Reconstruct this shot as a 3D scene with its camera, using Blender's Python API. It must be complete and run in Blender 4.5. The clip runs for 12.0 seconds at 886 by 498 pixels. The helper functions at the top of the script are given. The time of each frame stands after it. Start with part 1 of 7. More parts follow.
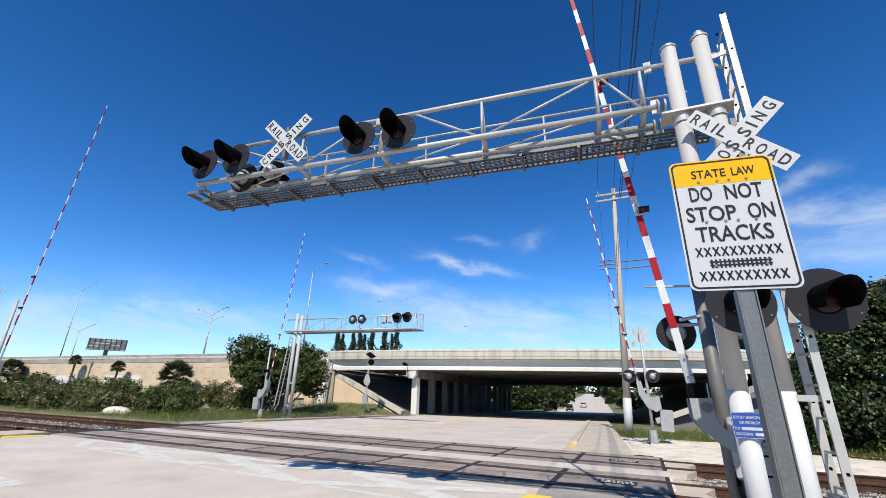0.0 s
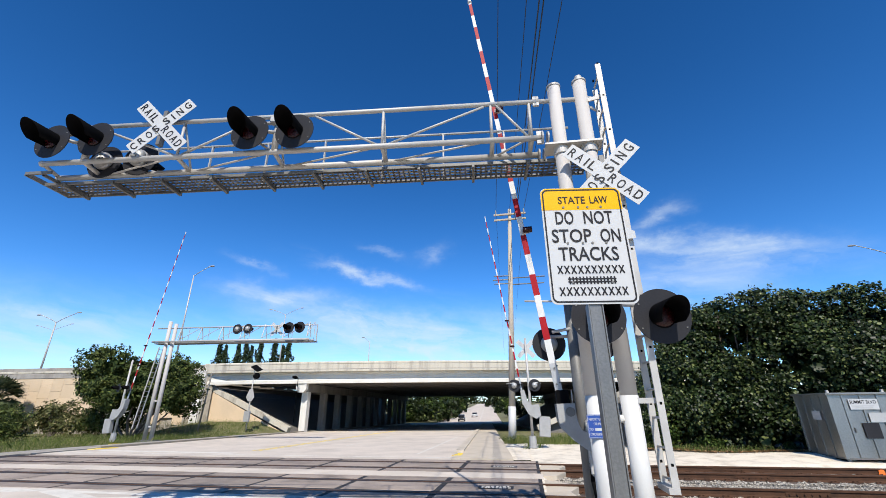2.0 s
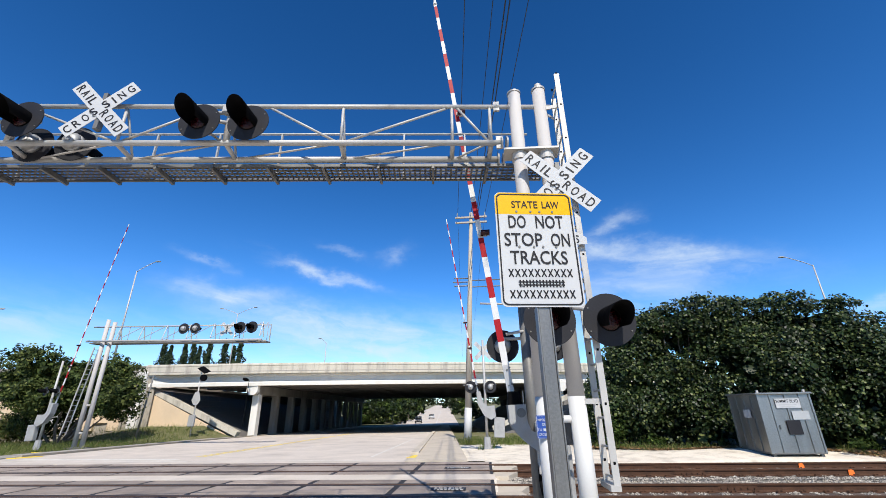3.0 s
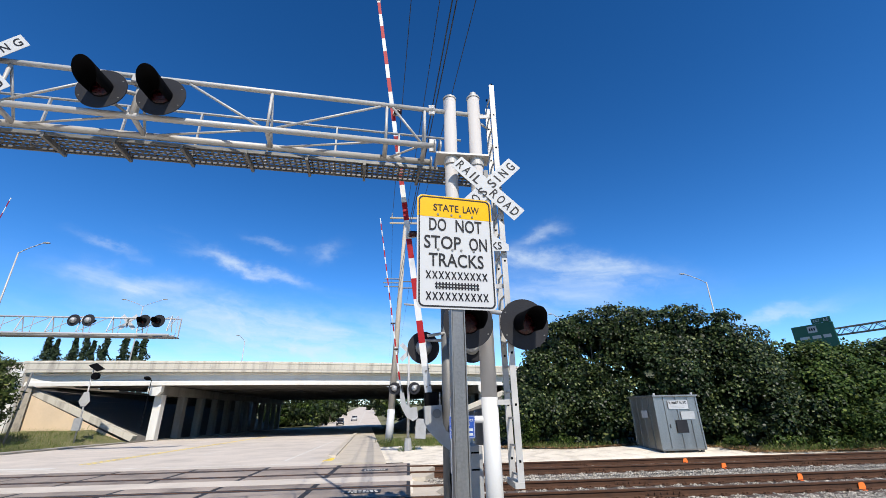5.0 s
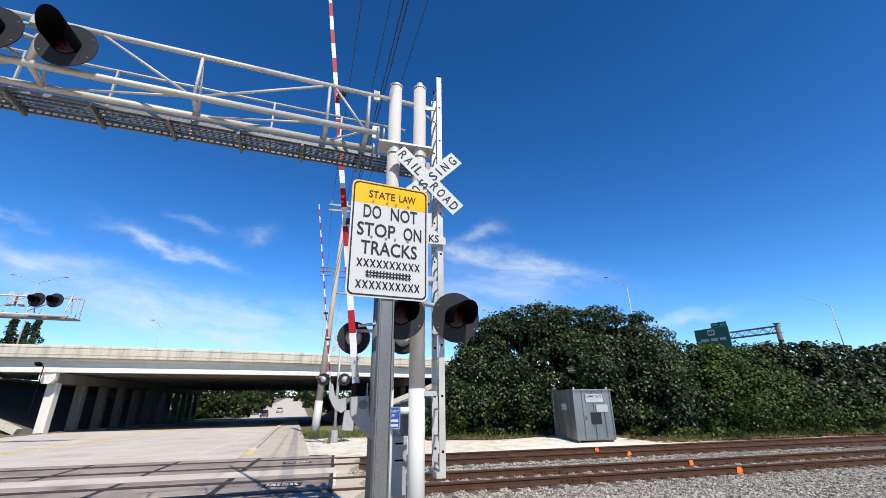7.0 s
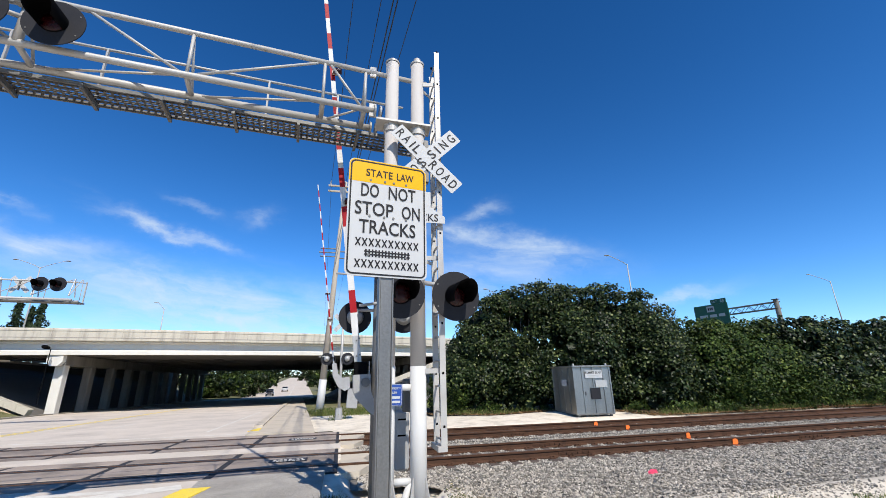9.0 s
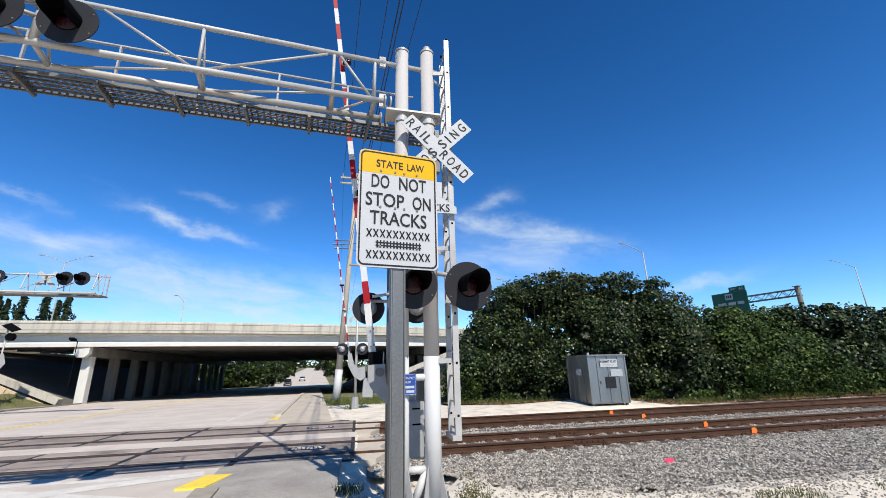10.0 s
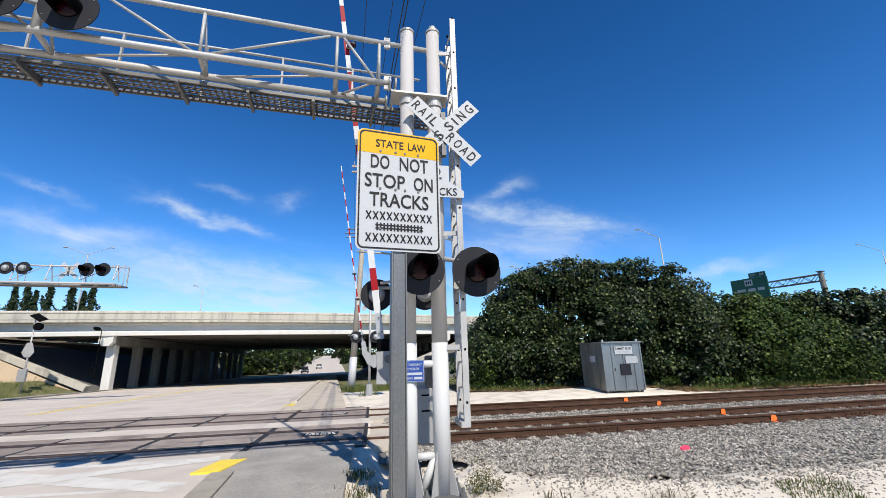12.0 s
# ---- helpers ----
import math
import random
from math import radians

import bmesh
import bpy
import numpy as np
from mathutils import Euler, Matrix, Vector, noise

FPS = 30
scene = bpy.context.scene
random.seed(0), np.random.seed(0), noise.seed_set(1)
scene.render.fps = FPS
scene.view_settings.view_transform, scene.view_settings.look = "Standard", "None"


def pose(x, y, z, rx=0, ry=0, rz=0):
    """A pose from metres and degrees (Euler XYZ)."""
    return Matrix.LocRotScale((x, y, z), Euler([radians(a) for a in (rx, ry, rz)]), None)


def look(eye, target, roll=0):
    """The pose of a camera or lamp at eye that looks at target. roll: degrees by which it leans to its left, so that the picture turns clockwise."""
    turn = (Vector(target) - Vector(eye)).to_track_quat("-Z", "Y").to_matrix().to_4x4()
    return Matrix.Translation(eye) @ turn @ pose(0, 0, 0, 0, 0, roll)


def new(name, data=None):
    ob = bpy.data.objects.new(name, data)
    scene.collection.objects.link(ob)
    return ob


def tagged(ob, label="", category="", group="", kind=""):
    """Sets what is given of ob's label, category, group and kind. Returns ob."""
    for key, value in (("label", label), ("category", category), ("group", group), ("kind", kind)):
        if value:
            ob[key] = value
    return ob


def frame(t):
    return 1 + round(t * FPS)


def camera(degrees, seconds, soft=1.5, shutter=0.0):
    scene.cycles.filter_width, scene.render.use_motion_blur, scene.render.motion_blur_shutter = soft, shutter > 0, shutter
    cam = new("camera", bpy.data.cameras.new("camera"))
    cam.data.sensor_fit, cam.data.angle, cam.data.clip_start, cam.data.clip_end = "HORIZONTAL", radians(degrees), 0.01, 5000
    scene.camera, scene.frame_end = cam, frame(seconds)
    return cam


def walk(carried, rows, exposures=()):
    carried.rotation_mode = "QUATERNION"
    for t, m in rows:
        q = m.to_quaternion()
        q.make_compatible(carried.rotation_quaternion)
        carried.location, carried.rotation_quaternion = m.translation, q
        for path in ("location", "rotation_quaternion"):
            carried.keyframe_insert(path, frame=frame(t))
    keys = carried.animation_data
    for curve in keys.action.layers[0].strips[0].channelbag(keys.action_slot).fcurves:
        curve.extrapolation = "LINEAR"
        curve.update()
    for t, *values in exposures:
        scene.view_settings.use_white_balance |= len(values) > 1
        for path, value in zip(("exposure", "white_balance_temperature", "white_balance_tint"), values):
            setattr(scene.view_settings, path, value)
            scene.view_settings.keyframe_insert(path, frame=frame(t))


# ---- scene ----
cam = camera(94.2, 12.0, 0.6)
PATH = [
    (0, (0.115, -1.66, 1.797), (-0.677, 0.051, 2.464), 1.3),
    (0.5, (0.116, -1.653, 1.799), (-0.566, 0.099, 2.483), 1.1),
    (1, (0.153, -1.648, 1.782), (-0.419, 0.135, 2.485), 0.7),
    (1.5, (0.206, -1.637, 1.783), (-0.246, 0.175, 2.498), 0.1),
    (2, (0.259, -1.614, 1.779), (-0.085, 0.219, 2.5), -0.5),
    (2.5, (0.288, -1.595, 1.776), (0.038, 0.252, 2.501), -0.8),
    (3, (0.319, -1.583, 1.78), (0.159, 0.274, 2.506), -1.0),
    (5, (0.431, -1.581, 1.769), (0.589, 0.276, 2.496), -1.1),
    (5.5, (0.451, -1.573, 1.771), (0.685, 0.279, 2.49), -1.1),
    (6, (0.464, -1.559, 1.768), (0.774, 0.285, 2.478), -0.9),
    (6.5, (0.479, -1.557, 1.758), (0.866, 0.276, 2.459), -0.8),
    (7, (0.487, -1.556, 1.756), (0.931, 0.268, 2.448), -0.7),
    (9, (0.503, -1.547, 1.747), (0.95, 0.308, 2.347), -1.3),
    (9.5, (0.514, -1.54, 1.749), (0.932, 0.329, 2.324), -1.4),
    (10, (0.516, -1.536, 1.749), (0.904, 0.346, 2.306), -1.5),
    (10.5, (0.526, -1.522, 1.744), (0.885, 0.369, 2.289), -1.5),
    (11, (0.559, -1.488, 1.744), (0.894, 0.411, 2.276), -1.5),
    (11.5, (0.594, -1.455, 1.739), (0.92, 0.449, 2.256), -1.5),
    (12, (0.612, -1.436, 1.733), (0.938, 0.472, 2.238), -1.6),
]
walk(cam, [(t, look(eye, target, roll)) for t, eye, target, roll in PATH], [(0, 0.30), (1.5, 0.37), (3, 0.40), (7.2, 0.39), (9, 0.33), (12, 0.30)])

# ---------------------------------------------------------------- light
SUN_DIR = Vector((0.22, -0.87, 1.0)).normalized()
SUN_EL = math.asin(SUN_DIR.z)
SUN_ROT = math.atan2(SUN_DIR.x, SUN_DIR.y)

world = bpy.data.worlds.new("sky")
scene.world = world
world.use_nodes = True
wn, wl = world.node_tree.nodes, world.node_tree.links
wn.clear()
w_out = wn.new("ShaderNodeOutputWorld")
w_bg = wn.new("ShaderNodeBackground")
w_sky = wn.new("ShaderNodeTexSky")
w_sky.sky_type = "NISHITA"
w_sky.sun_disc = False
w_sky.sun_elevation = SUN_EL
w_sky.sun_rotation = SUN_ROT
w_sky.air_density = 1.0
w_sky.dust_density = 0.15
w_sky.ozone_density = 3.0
w_bg.inputs["Strength"].default_value = 0.080


def wmath(op, a, b=None):
    n = wn.new("ShaderNodeMath")
    n.operation = op
    n.use_clamp = False
    for i, v in enumerate((a, b)):
        if v is None:
            continue
        if isinstance(v, (int, float)):
            n.inputs[i].default_value = v
        else:
            wl.new(v, n.inputs[i])
    return n.outputs[0]


w_hsv = wn.new("ShaderNodeHueSaturation")
w_hsv.inputs["Saturation"].default_value = 1.17
w_hsv.inputs["Value"].default_value = 1.0
w_tint = wn.new("ShaderNodeMix")
w_tint.data_type, w_tint.blend_type = "RGBA", "MULTIPLY"
w_tint.inputs["Factor"].default_value = 1.0
w_tint.inputs["B"].default_value = (0.80, 0.99, 1.30, 1)
wl.new(w_sky.outputs["Color"], w_tint.inputs["A"])
wl.new(w_tint.outputs["Result"], w_hsv.inputs["Color"])

# thin cirrus: streaks that follow the sky's direction, a few long wisps
w_geo = wn.new("ShaderNodeTexCoord")
w_sep = wn.new("ShaderNodeSeparateXYZ")
wl.new(w_geo.outputs["Generated"], w_sep.inputs[0])
az = wmath("ARCTAN2", w_sep.outputs[0], w_sep.outputs[1])
el = wmath("ARCSINE", w_sep.outputs[2])


w_dir = wn.new("ShaderNodeMapping")
w_dir.inputs["Scale"].default_value = (1.0, 1.0, 1.6)
wl.new(w_geo.outputs["Generated"], w_dir.inputs["Vector"])
w_warp = wn.new("ShaderNodeTexNoise")
w_warp.inputs["Scale"].default_value = 9.0
w_warp.inputs["Detail"].default_value = 6
w_warp.inputs["Roughness"].default_value = 0.62
wl.new(w_dir.outputs[0], w_warp.inputs["Vector"])
w_wsep = wn.new("ShaderNodeSeparateColor")
wl.new(w_warp.outputs["Color"], w_wsep.inputs[0])
az = wmath("ADD", az, wmath("MULTIPLY", wmath("SUBTRACT", w_wsep.outputs[0], 0.5), 0.16))
el_w = wmath("ADD", el, wmath("MULTIPLY", wmath("SUBTRACT", w_wsep.outputs[1], 0.5), 0.085))


def wisp(a0, e0, la, le, slope, gain):
    """A ragged streak in the sky at azimuth a0, elevation e0 (degrees)."""
    da = wmath("SUBTRACT", az, radians(a0))
    de = wmath("SUBTRACT", wmath("SUBTRACT", el_w, radians(e0)), wmath("MULTIPLY", da, slope))
    q = wmath("ADD", wmath("POWER", wmath("DIVIDE", wmath("ABSOLUTE", da), radians(la)), 2.0),
              wmath("POWER", wmath("DIVIDE", wmath("ABSOLUTE", de), radians(le)), 2.0))
    return wmath("MULTIPLY", wmath("POWER", 2.718, wmath("MULTIPLY", q, -1.0)), gain)


WISPS = [(-21.5, 17.4, 6.0, 0.7, -0.22, 0.95), (-34, 14.0, 4.5, 0.9, 0.02, 0.55), (-25, 11.5, 10, 2.2, -0.16, 0.55),
         (-12, 7.5, 14, 3.6, -0.06, 0.85), (-36.5, 17.3, 2.4, 0.5, -0.22, 0.5), (-19.5, 20.6, 2.2, 0.6, -0.3, 0.32), (-12.3, 20.3, 2.0, 1.0, 0.35, 0.35),
         (18.5, 22.3, 3.0, 1.0, 0.25, 0.6), (17, 19.3, 4.0, 1.0, -0.1, 0.5), (25, 16.6, 9, 1.5, -0.24, 0.85), (20, 14.0, 9, 2.6, -0.12, 0.6), (10, 10.0, 10, 3.0, -0.05, 0.5),
         (43.5, 9.0, 5, 0.6, 0.14, 0.5), (-62, 8.0, 12, 1.2, 0.06, 0.55), (-75, 5.0, 18, 2.0, 0.0, 0.4), (150, 25.0, 30, 6.0, 0.2, 0.5), (-55, 6.0, 32, 4.5, 0.02, 0.4)]
total = None
for w in WISPS:
    v = wisp(*w)
    total = v if total is None else wmath("ADD", total, v)
w_comb = wn.new("ShaderNodeCombineXYZ")
wl.new(wmath("ADD", az, wmath("MULTIPLY", el, 1.5)), w_comb.inputs[0])
wl.new(wmath("MULTIPLY", el, 2.6), w_comb.inputs[1])
w_n = wn.new("ShaderNodeTexNoise")
w_n.inputs["Scale"].default_value = 6.0
w_n.inputs["Detail"].default_value = 7
w_n.inputs["Roughness"].default_value = 0.6
w_n.inputs["Distortion"].default_value = 0.35
wl.new(w_comb.outputs[0], w_n.inputs["Vector"])
w_ramp = wn.new("ShaderNodeMapRange")
w_ramp.inputs["From Min"].default_value = 0.28
w_ramp.inputs["From Max"].default_value = 0.72
wl.new(w_n.outputs["Fac"], w_ramp.inputs["Value"])
wl.new(wmath("ADD", 0.76, wmath("MULTIPLY", wmath("POWER", 2.718, wmath("MULTIPLY", wmath("ABSOLUTE", el), -2.3)), 1.12)), w_hsv.inputs["Value"])
cl = wmath("MULTIPLY", total, w_ramp.outputs[0])
cl = wmath("MINIMUM", wmath("MULTIPLY", cl, 1.15), 0.8)
w_mix = wn.new("ShaderNodeMix")
w_mix.data_type = "RGBA"
w_mix.inputs["B"].default_value = (7.2, 8.4, 9.6, 1)
wl.new(cl, w_mix.inputs["Factor"])
wl.new(w_hsv.outputs["Color"], w_mix.inputs["A"])
wl.new(w_mix.outputs["Result"], w_bg.inputs["Color"])
wl.new(w_bg.outputs[0], w_out.inputs["Surface"])

sun = new("sun", bpy.data.lights.new("sun", "SUN"))
sun.data.energy = 4.7
sun.data.angle = radians(0.53)
sun.data.color = (1.0, 0.95, 0.87)
sun.matrix_world = look(SUN_DIR * 60, (0, 0, 0))


# ---------------------------------------------------------------- materials
def mat(name, base, rough=0.6, metal=0.0, vary=0.12, scale=6.0, fine=60.0, bump=0.15, dirt=None, dirt_amount=0.0,
        dirt_scale=1.5, island=0.0, rand=0.0, spec=0.5, streak=False):
    """A surface with two scales of variation, fine relief and optional dirt of another colour."""
    m = bpy.data.materials.new(name)
    m.use_nodes = True
    n, l = m.node_tree.nodes, m.node_tree.links
    b = n["Principled BSDF"]
    b.inputs["Metallic"].default_value = metal
    b.inputs["Specular IOR Level"].default_value = spec
    tc = n.new("ShaderNodeTexCoord")
    geo = n.new("ShaderNodeNewGeometry")
    pos = geo.outputs["Position"]
    big = n.new("ShaderNodeTexNoise")
    big.inputs["Scale"].default_value = scale
    big.inputs["Detail"].default_value = 5
    small = n.new("ShaderNodeTexNoise")
    small.inputs["Scale"].default_value = fine
    small.inputs["Detail"].default_value = 4
    if streak:
        mp = n.new("ShaderNodeMapping")
        mp.inputs["Scale"].default_value = (1.0, 1.0, 0.12)
        l.new(pos, mp.inputs["Vector"])
        l.new(mp.outputs[0], big.inputs["Vector"])
    else:
        l.new(pos, big.inputs["Vector"])
    l.new(pos, small.inputs["Vector"])
    add = n.new("ShaderNodeMath")
    add.operation = "ADD"
    l.new(big.outputs["Fac"], add.inputs[0])
    l.new(small.outputs["Fac"], add.inputs[1])
    val = n.new("ShaderNodeMapRange")
    val.inputs["From Min"].default_value = 0.6
    val.inputs["From Max"].default_value = 1.4
    val.inputs["To Min"].default_value = 1 - vary
    val.inputs["To Max"].default_value = 1 + vary
    l.new(add.outputs[0], val.inputs["Value"])
    v = val.outputs[0]
    for on, source in ((island, "island"), (rand, "object")):
        if on:
            src = geo.outputs["Random Per Island"] if source == "island" else n.new("ShaderNodeObjectInfo").outputs["Random"]
            r = n.new("ShaderNodeMapRange")
            r.inputs["To Min"].default_value = 1 - on
            r.inputs["To Max"].default_value = 1 + on
            l.new(src, r.inputs["Value"])
            mu = n.new("ShaderNodeMath")
            mu.operation = "MULTIPLY"
            l.new(v, mu.inputs[0])
            l.new(r.outputs[0], mu.inputs[1])
            v = mu.outputs[0]
    hsv = n.new("ShaderNodeHueSaturation")
    hsv.inputs["Color"].default_value = (*base, 1)
    l.new(v, hsv.inputs["Value"])
    col = hsv.outputs["Color"]
    if dirt:
        dn = n.new("ShaderNodeTexNoise")
        dn.inputs["Scale"].default_value = dirt_scale
        dn.inputs["Detail"].default_value = 8
        dn.inputs["Roughness"].default_value = 0.65
        if streak:
            l.new(mp.outputs[0], dn.inputs["Vector"])
        else:
            l.new(pos, dn.inputs["Vector"])
        dm = n.new("ShaderNodeMapRange")
        dm.inputs["From Min"].default_value = 0.48
        dm.inputs["From Max"].default_value = 0.75
        dm.inputs["To Max"].default_value = dirt_amount
        l.new(dn.outputs["Fac"], dm.inputs["Value"])
        mx = n.new("ShaderNodeMix")
        mx.data_type = "RGBA"
        mx.inputs["B"].default_value = (*dirt, 1)
        l.new(dm.outputs[0], mx.inputs["Factor"])
        l.new(col, mx.inputs["A"])
        col = mx.outputs["Result"]
    l.new(col, b.inputs["Base Color"])
    rr = n.new("ShaderNodeMapRange")
    rr.inputs["To Min"].default_value = max(0.02, rough - 0.1)
    rr.inputs["To Max"].default_value = min(1, rough + 0.1)
    l.new(big.outputs["Fac"], rr.inputs["Value"])
    l.new(rr.outputs[0], b.inputs["Roughness"])
    if bump:
        bu = n.new("ShaderNodeBump")
        bu.inputs["Strength"].default_value = bump
        bu.inputs["Distance"].default_value = 0.02
        l.new(small.outputs["Fac"], bu.inputs["Height"])
        l.new(bu.outputs[0], b.inputs["Normal"])
    return m


def leaf_mat(name, dark, light, yellow, rough=0.45, trans=0.25, spec=0.14):
    """Leaves: colour differs leaf by leaf, with some light coming through."""
    m = bpy.data.materials.new(name)
    m.use_nodes = True
    n, l = m.node_tree.nodes, m.node_tree.links
    b = n["Principled BSDF"]
    geo = n.new("ShaderNodeNewGeometry")
    ramp = n.new("ShaderNodeValToRGB")
    e = ramp.color_ramp.elements
    e[0].color, e[1].color = (*dark, 1), (*light, 1)
    e[1].position = 0.8
    y = e.new(1.0)
    y.color = (*yellow, 1)
    l.new(geo.outputs["Random Per Island"], ramp.inputs["Fac"])
    big = n.new("ShaderNodeTexNoise")
    big.inputs["Scale"].default_value = 1.0
    big.inputs["Detail"].default_value = 3
    l.new(geo.outputs["Position"], big.inputs["Vector"])
    mr = n.new("ShaderNodeMapRange")
    mr.inputs["From Min"].default_value = 0.25
    mr.inputs["From Max"].default_value = 0.75
    mr.inputs["To Min"].default_value = 0.5
    mr.inputs["To Max"].default_value = 1.6
    l.new(big.outputs["Fac"], mr.inputs["Value"])
    hsv = n.new("ShaderNodeHueSaturation")
    l.new(ramp.outputs[0], hsv.inputs["Color"])
    l.new(mr.outputs[0], hsv.inputs["Value"])
    l.new(hsv.outputs[0], b.inputs["Base Color"])
    b.inputs["Roughness"].default_value = rough
    b.inputs["Specular IOR Level"].default_value = spec
    tr = n.new("ShaderNodeBsdfTranslucent")
    l.new(hsv.outputs[0], tr.inputs["Color"])
    mx = n.new("ShaderNodeMixShader")
    mx.inputs[0].default_value = trans
    l.new(b.outputs[0], mx.inputs[1])
    l.new(tr.outputs[0], mx.inputs[2])
    l.new(mx.outputs[0], n["Material Output"].inputs["Surface"])
    return m


M = {}
M["road"] = mat("road_concrete", (0.530, 0.458, 0.380), 0.88, vary=0.17, scale=0.7, fine=45, bump=0.5, dirt=(0.29, 0.25, 0.21), dirt_amount=0.6, dirt_scale=0.45)
M["panel"] = mat("crossing_panel_concrete", (0.270, 0.218, 0.176), 0.88, vary=0.25, scale=1.2, fine=70, bump=0.35, dirt=(0.085, 0.068, 0.056), dirt_amount=0.85, dirt_scale=0.8, rand=0.18)
M["flange"] = mat("flangeway_rubber", (0.02, 0.018, 0.017), 0.8, bump=0.1)
M["walk"] = mat("sidewalk_concrete", (0.489, 0.417, 0.320), 0.88, vary=0.12, scale=1.0, fine=80, bump=0.25, dirt=(0.26, 0.22, 0.18), dirt_amount=0.5, dirt_scale=0.9, rand=0.06)
M["walk_near"] = mat("grey_sidewalk_concrete", (0.330, 0.300, 0.255), 0.9, vary=0.42, scale=2.2, fine=48, bump=0.9, dirt=(0.12, 0.105, 0.088), dirt_amount=0.75, dirt_scale=1.1)
M["kerb"] = mat("kerb_concrete", (0.320, 0.280, 0.218), 0.9, vary=0.15, scale=2.0, bump=0.3, dirt=(0.10, 0.09, 0.08), dirt_amount=0.8, dirt_scale=1.5)
M["white_line"] = mat("road_paint_white", (0.590, 0.555, 0.490), 0.8, vary=0.12, scale=2, fine=120, bump=0.2, dirt=(0.40, 0.355, 0.30), dirt_amount=0.85, dirt_scale=3.0, spec=0.2)
M["yellow_paint"] = mat("yellow_kerb_paint", (0.80, 0.58, 0.04), 0.6, vary=0.1, scale=3, bump=0.15, dirt=(0.35, 0.30, 0.2), dirt_amount=0.35, dirt_scale=5)
M["sand"] = mat("white_crushed_shell", (0.660, 0.585, 0.470), 0.95, vary=0.14, scale=1.2, fine=35, bump=0.6, dirt=(0.24, 0.19, 0.135), dirt_amount=0.65, dirt_scale=1.7)
M["grass_ground"] = mat("dry_grass_ground", (0.116, 0.113, 0.040), 0.95, vary=0.3, scale=1.5, fine=25, bump=0.6, dirt=(0.30, 0.24, 0.15), dirt_amount=0.6, dirt_scale=0.5)
M["far_ground"] = mat("far_ground", (0.12, 0.13, 0.06), 0.95, vary=0.3, scale=0.2, fine=3, bump=0.2)
M["ballast"] = mat("grey_ballast_stone", (0.300, 0.268, 0.222), 0.85, vary=0.25, scale=3, fine=60, bump=0.3, island=0.65)
M["ballast_bed"] = mat("ballast_bed", (0.130, 0.118, 0.100), 0.9, vary=0.45, scale=14, fine=22, bump=1.0)
M["rail"] = mat("rusty_rail_steel", (0.070, 0.034, 0.019), 0.85, metal=0.0, vary=0.35, scale=3, fine=50, bump=0.3, dirt=(0.032, 0.020, 0.014), dirt_amount=0.7, dirt_scale=4, spec=0.2)
M["rail_head"] = mat("worn_rail_head", (0.10, 0.065, 0.048), 0.55, metal=0.4, vary=0.2, scale=5, fine=90, bump=0.05)
M["tie"] = mat("weathered_tie", (0.085, 0.060, 0.046), 0.9, vary=0.35, scale=6, bump=0.5, rand=0.25)
M["alu"] = mat("weathered_aluminium", (0.400, 0.385, 0.360), 0.5, metal=0.15, vary=0.10, scale=4, fine=90, bump=0.05, dirt=(0.26, 0.24, 0.22), dirt_amount=0.45, dirt_scale=2.5, spec=0.3)
M["alu_dark"] = mat("grey_galvanised_steel", (0.150, 0.146, 0.138), 0.55, metal=0.3, vary=0.18, scale=5, fine=80, bump=0.08, dirt=(0.10, 0.09, 0.08), dirt_amount=0.5, dirt_scale=4, spec=0.3)
M["mast"] = mat("aluminium_mast", (0.430, 0.405, 0.380), 0.65, metal=0.0, vary=0.08, scale=3, fine=120, bump=0.06, dirt=(0.34, 0.305, 0.275), dirt_amount=0.4, dirt_scale=1.6, streak=True, spec=0.25)
M["mast_white"] = mat("white_painted_mast", (0.500, 0.492, 0.470), 0.55, vary=0.06, scale=3, fine=90, bump=0.06, dirt=(0.38, 0.355, 0.31), dirt_amount=0.4, dirt_scale=2.5, streak=True, spec=0.25)
M["post"] = mat("galvanised_post", (0.150, 0.149, 0.144), 0.42, metal=0.45, vary=0.25, scale=8, fine=60, bump=0.08, dirt=(0.09, 0.09, 0.09), dirt_amount=0.6, dirt_scale=5, streak=True)
M["black"] = mat("black_signal_paint", (0.004, 0.004, 0.0045), 0.7, vary=0.2, scale=6, bump=0.05, spec=0.03)
M["disc"] = mat("faded_black_disc", (0.022, 0.022, 0.025), 0.6, vary=0.2, scale=4, bump=0.05, spec=0.12)
M["lens"] = mat("red_glass_lens", (0.022, 0.002, 0.003), 0.22, vary=0.1, scale=20, fine=160, bump=0.3, spec=0.3)
M["grey_box"] = mat("grey_housing", (0.300, 0.298, 0.290), 0.55, metal=0.05, vary=0.10, scale=5, bump=0.08, dirt=(0.22, 0.205, 0.19), dirt_amount=0.45, dirt_scale=4, spec=0.3)
M["housing_grey"] = mat("grey_cast_housing", (0.36, 0.36, 0.35), 0.5, metal=0.2, vary=0.1, scale=6, bump=0.1)
M["sign_white"] = mat("white_sign_sheeting", (0.430, 0.432, 0.428), 0.45, vary=0.05, scale=2.2, fine=200, bump=0.02, spec=0.15)
M["sign_yellow"] = mat("yellow_sign_sheeting", (0.620, 0.335, 0.002), 0.4, vary=0.03, scale=5, fine=200, bump=0.02, spec=0.15)
M["sign_black"] = mat("black_sign_print", (0.02, 0.02, 0.022), 0.5, vary=0.1, spec=0.12)
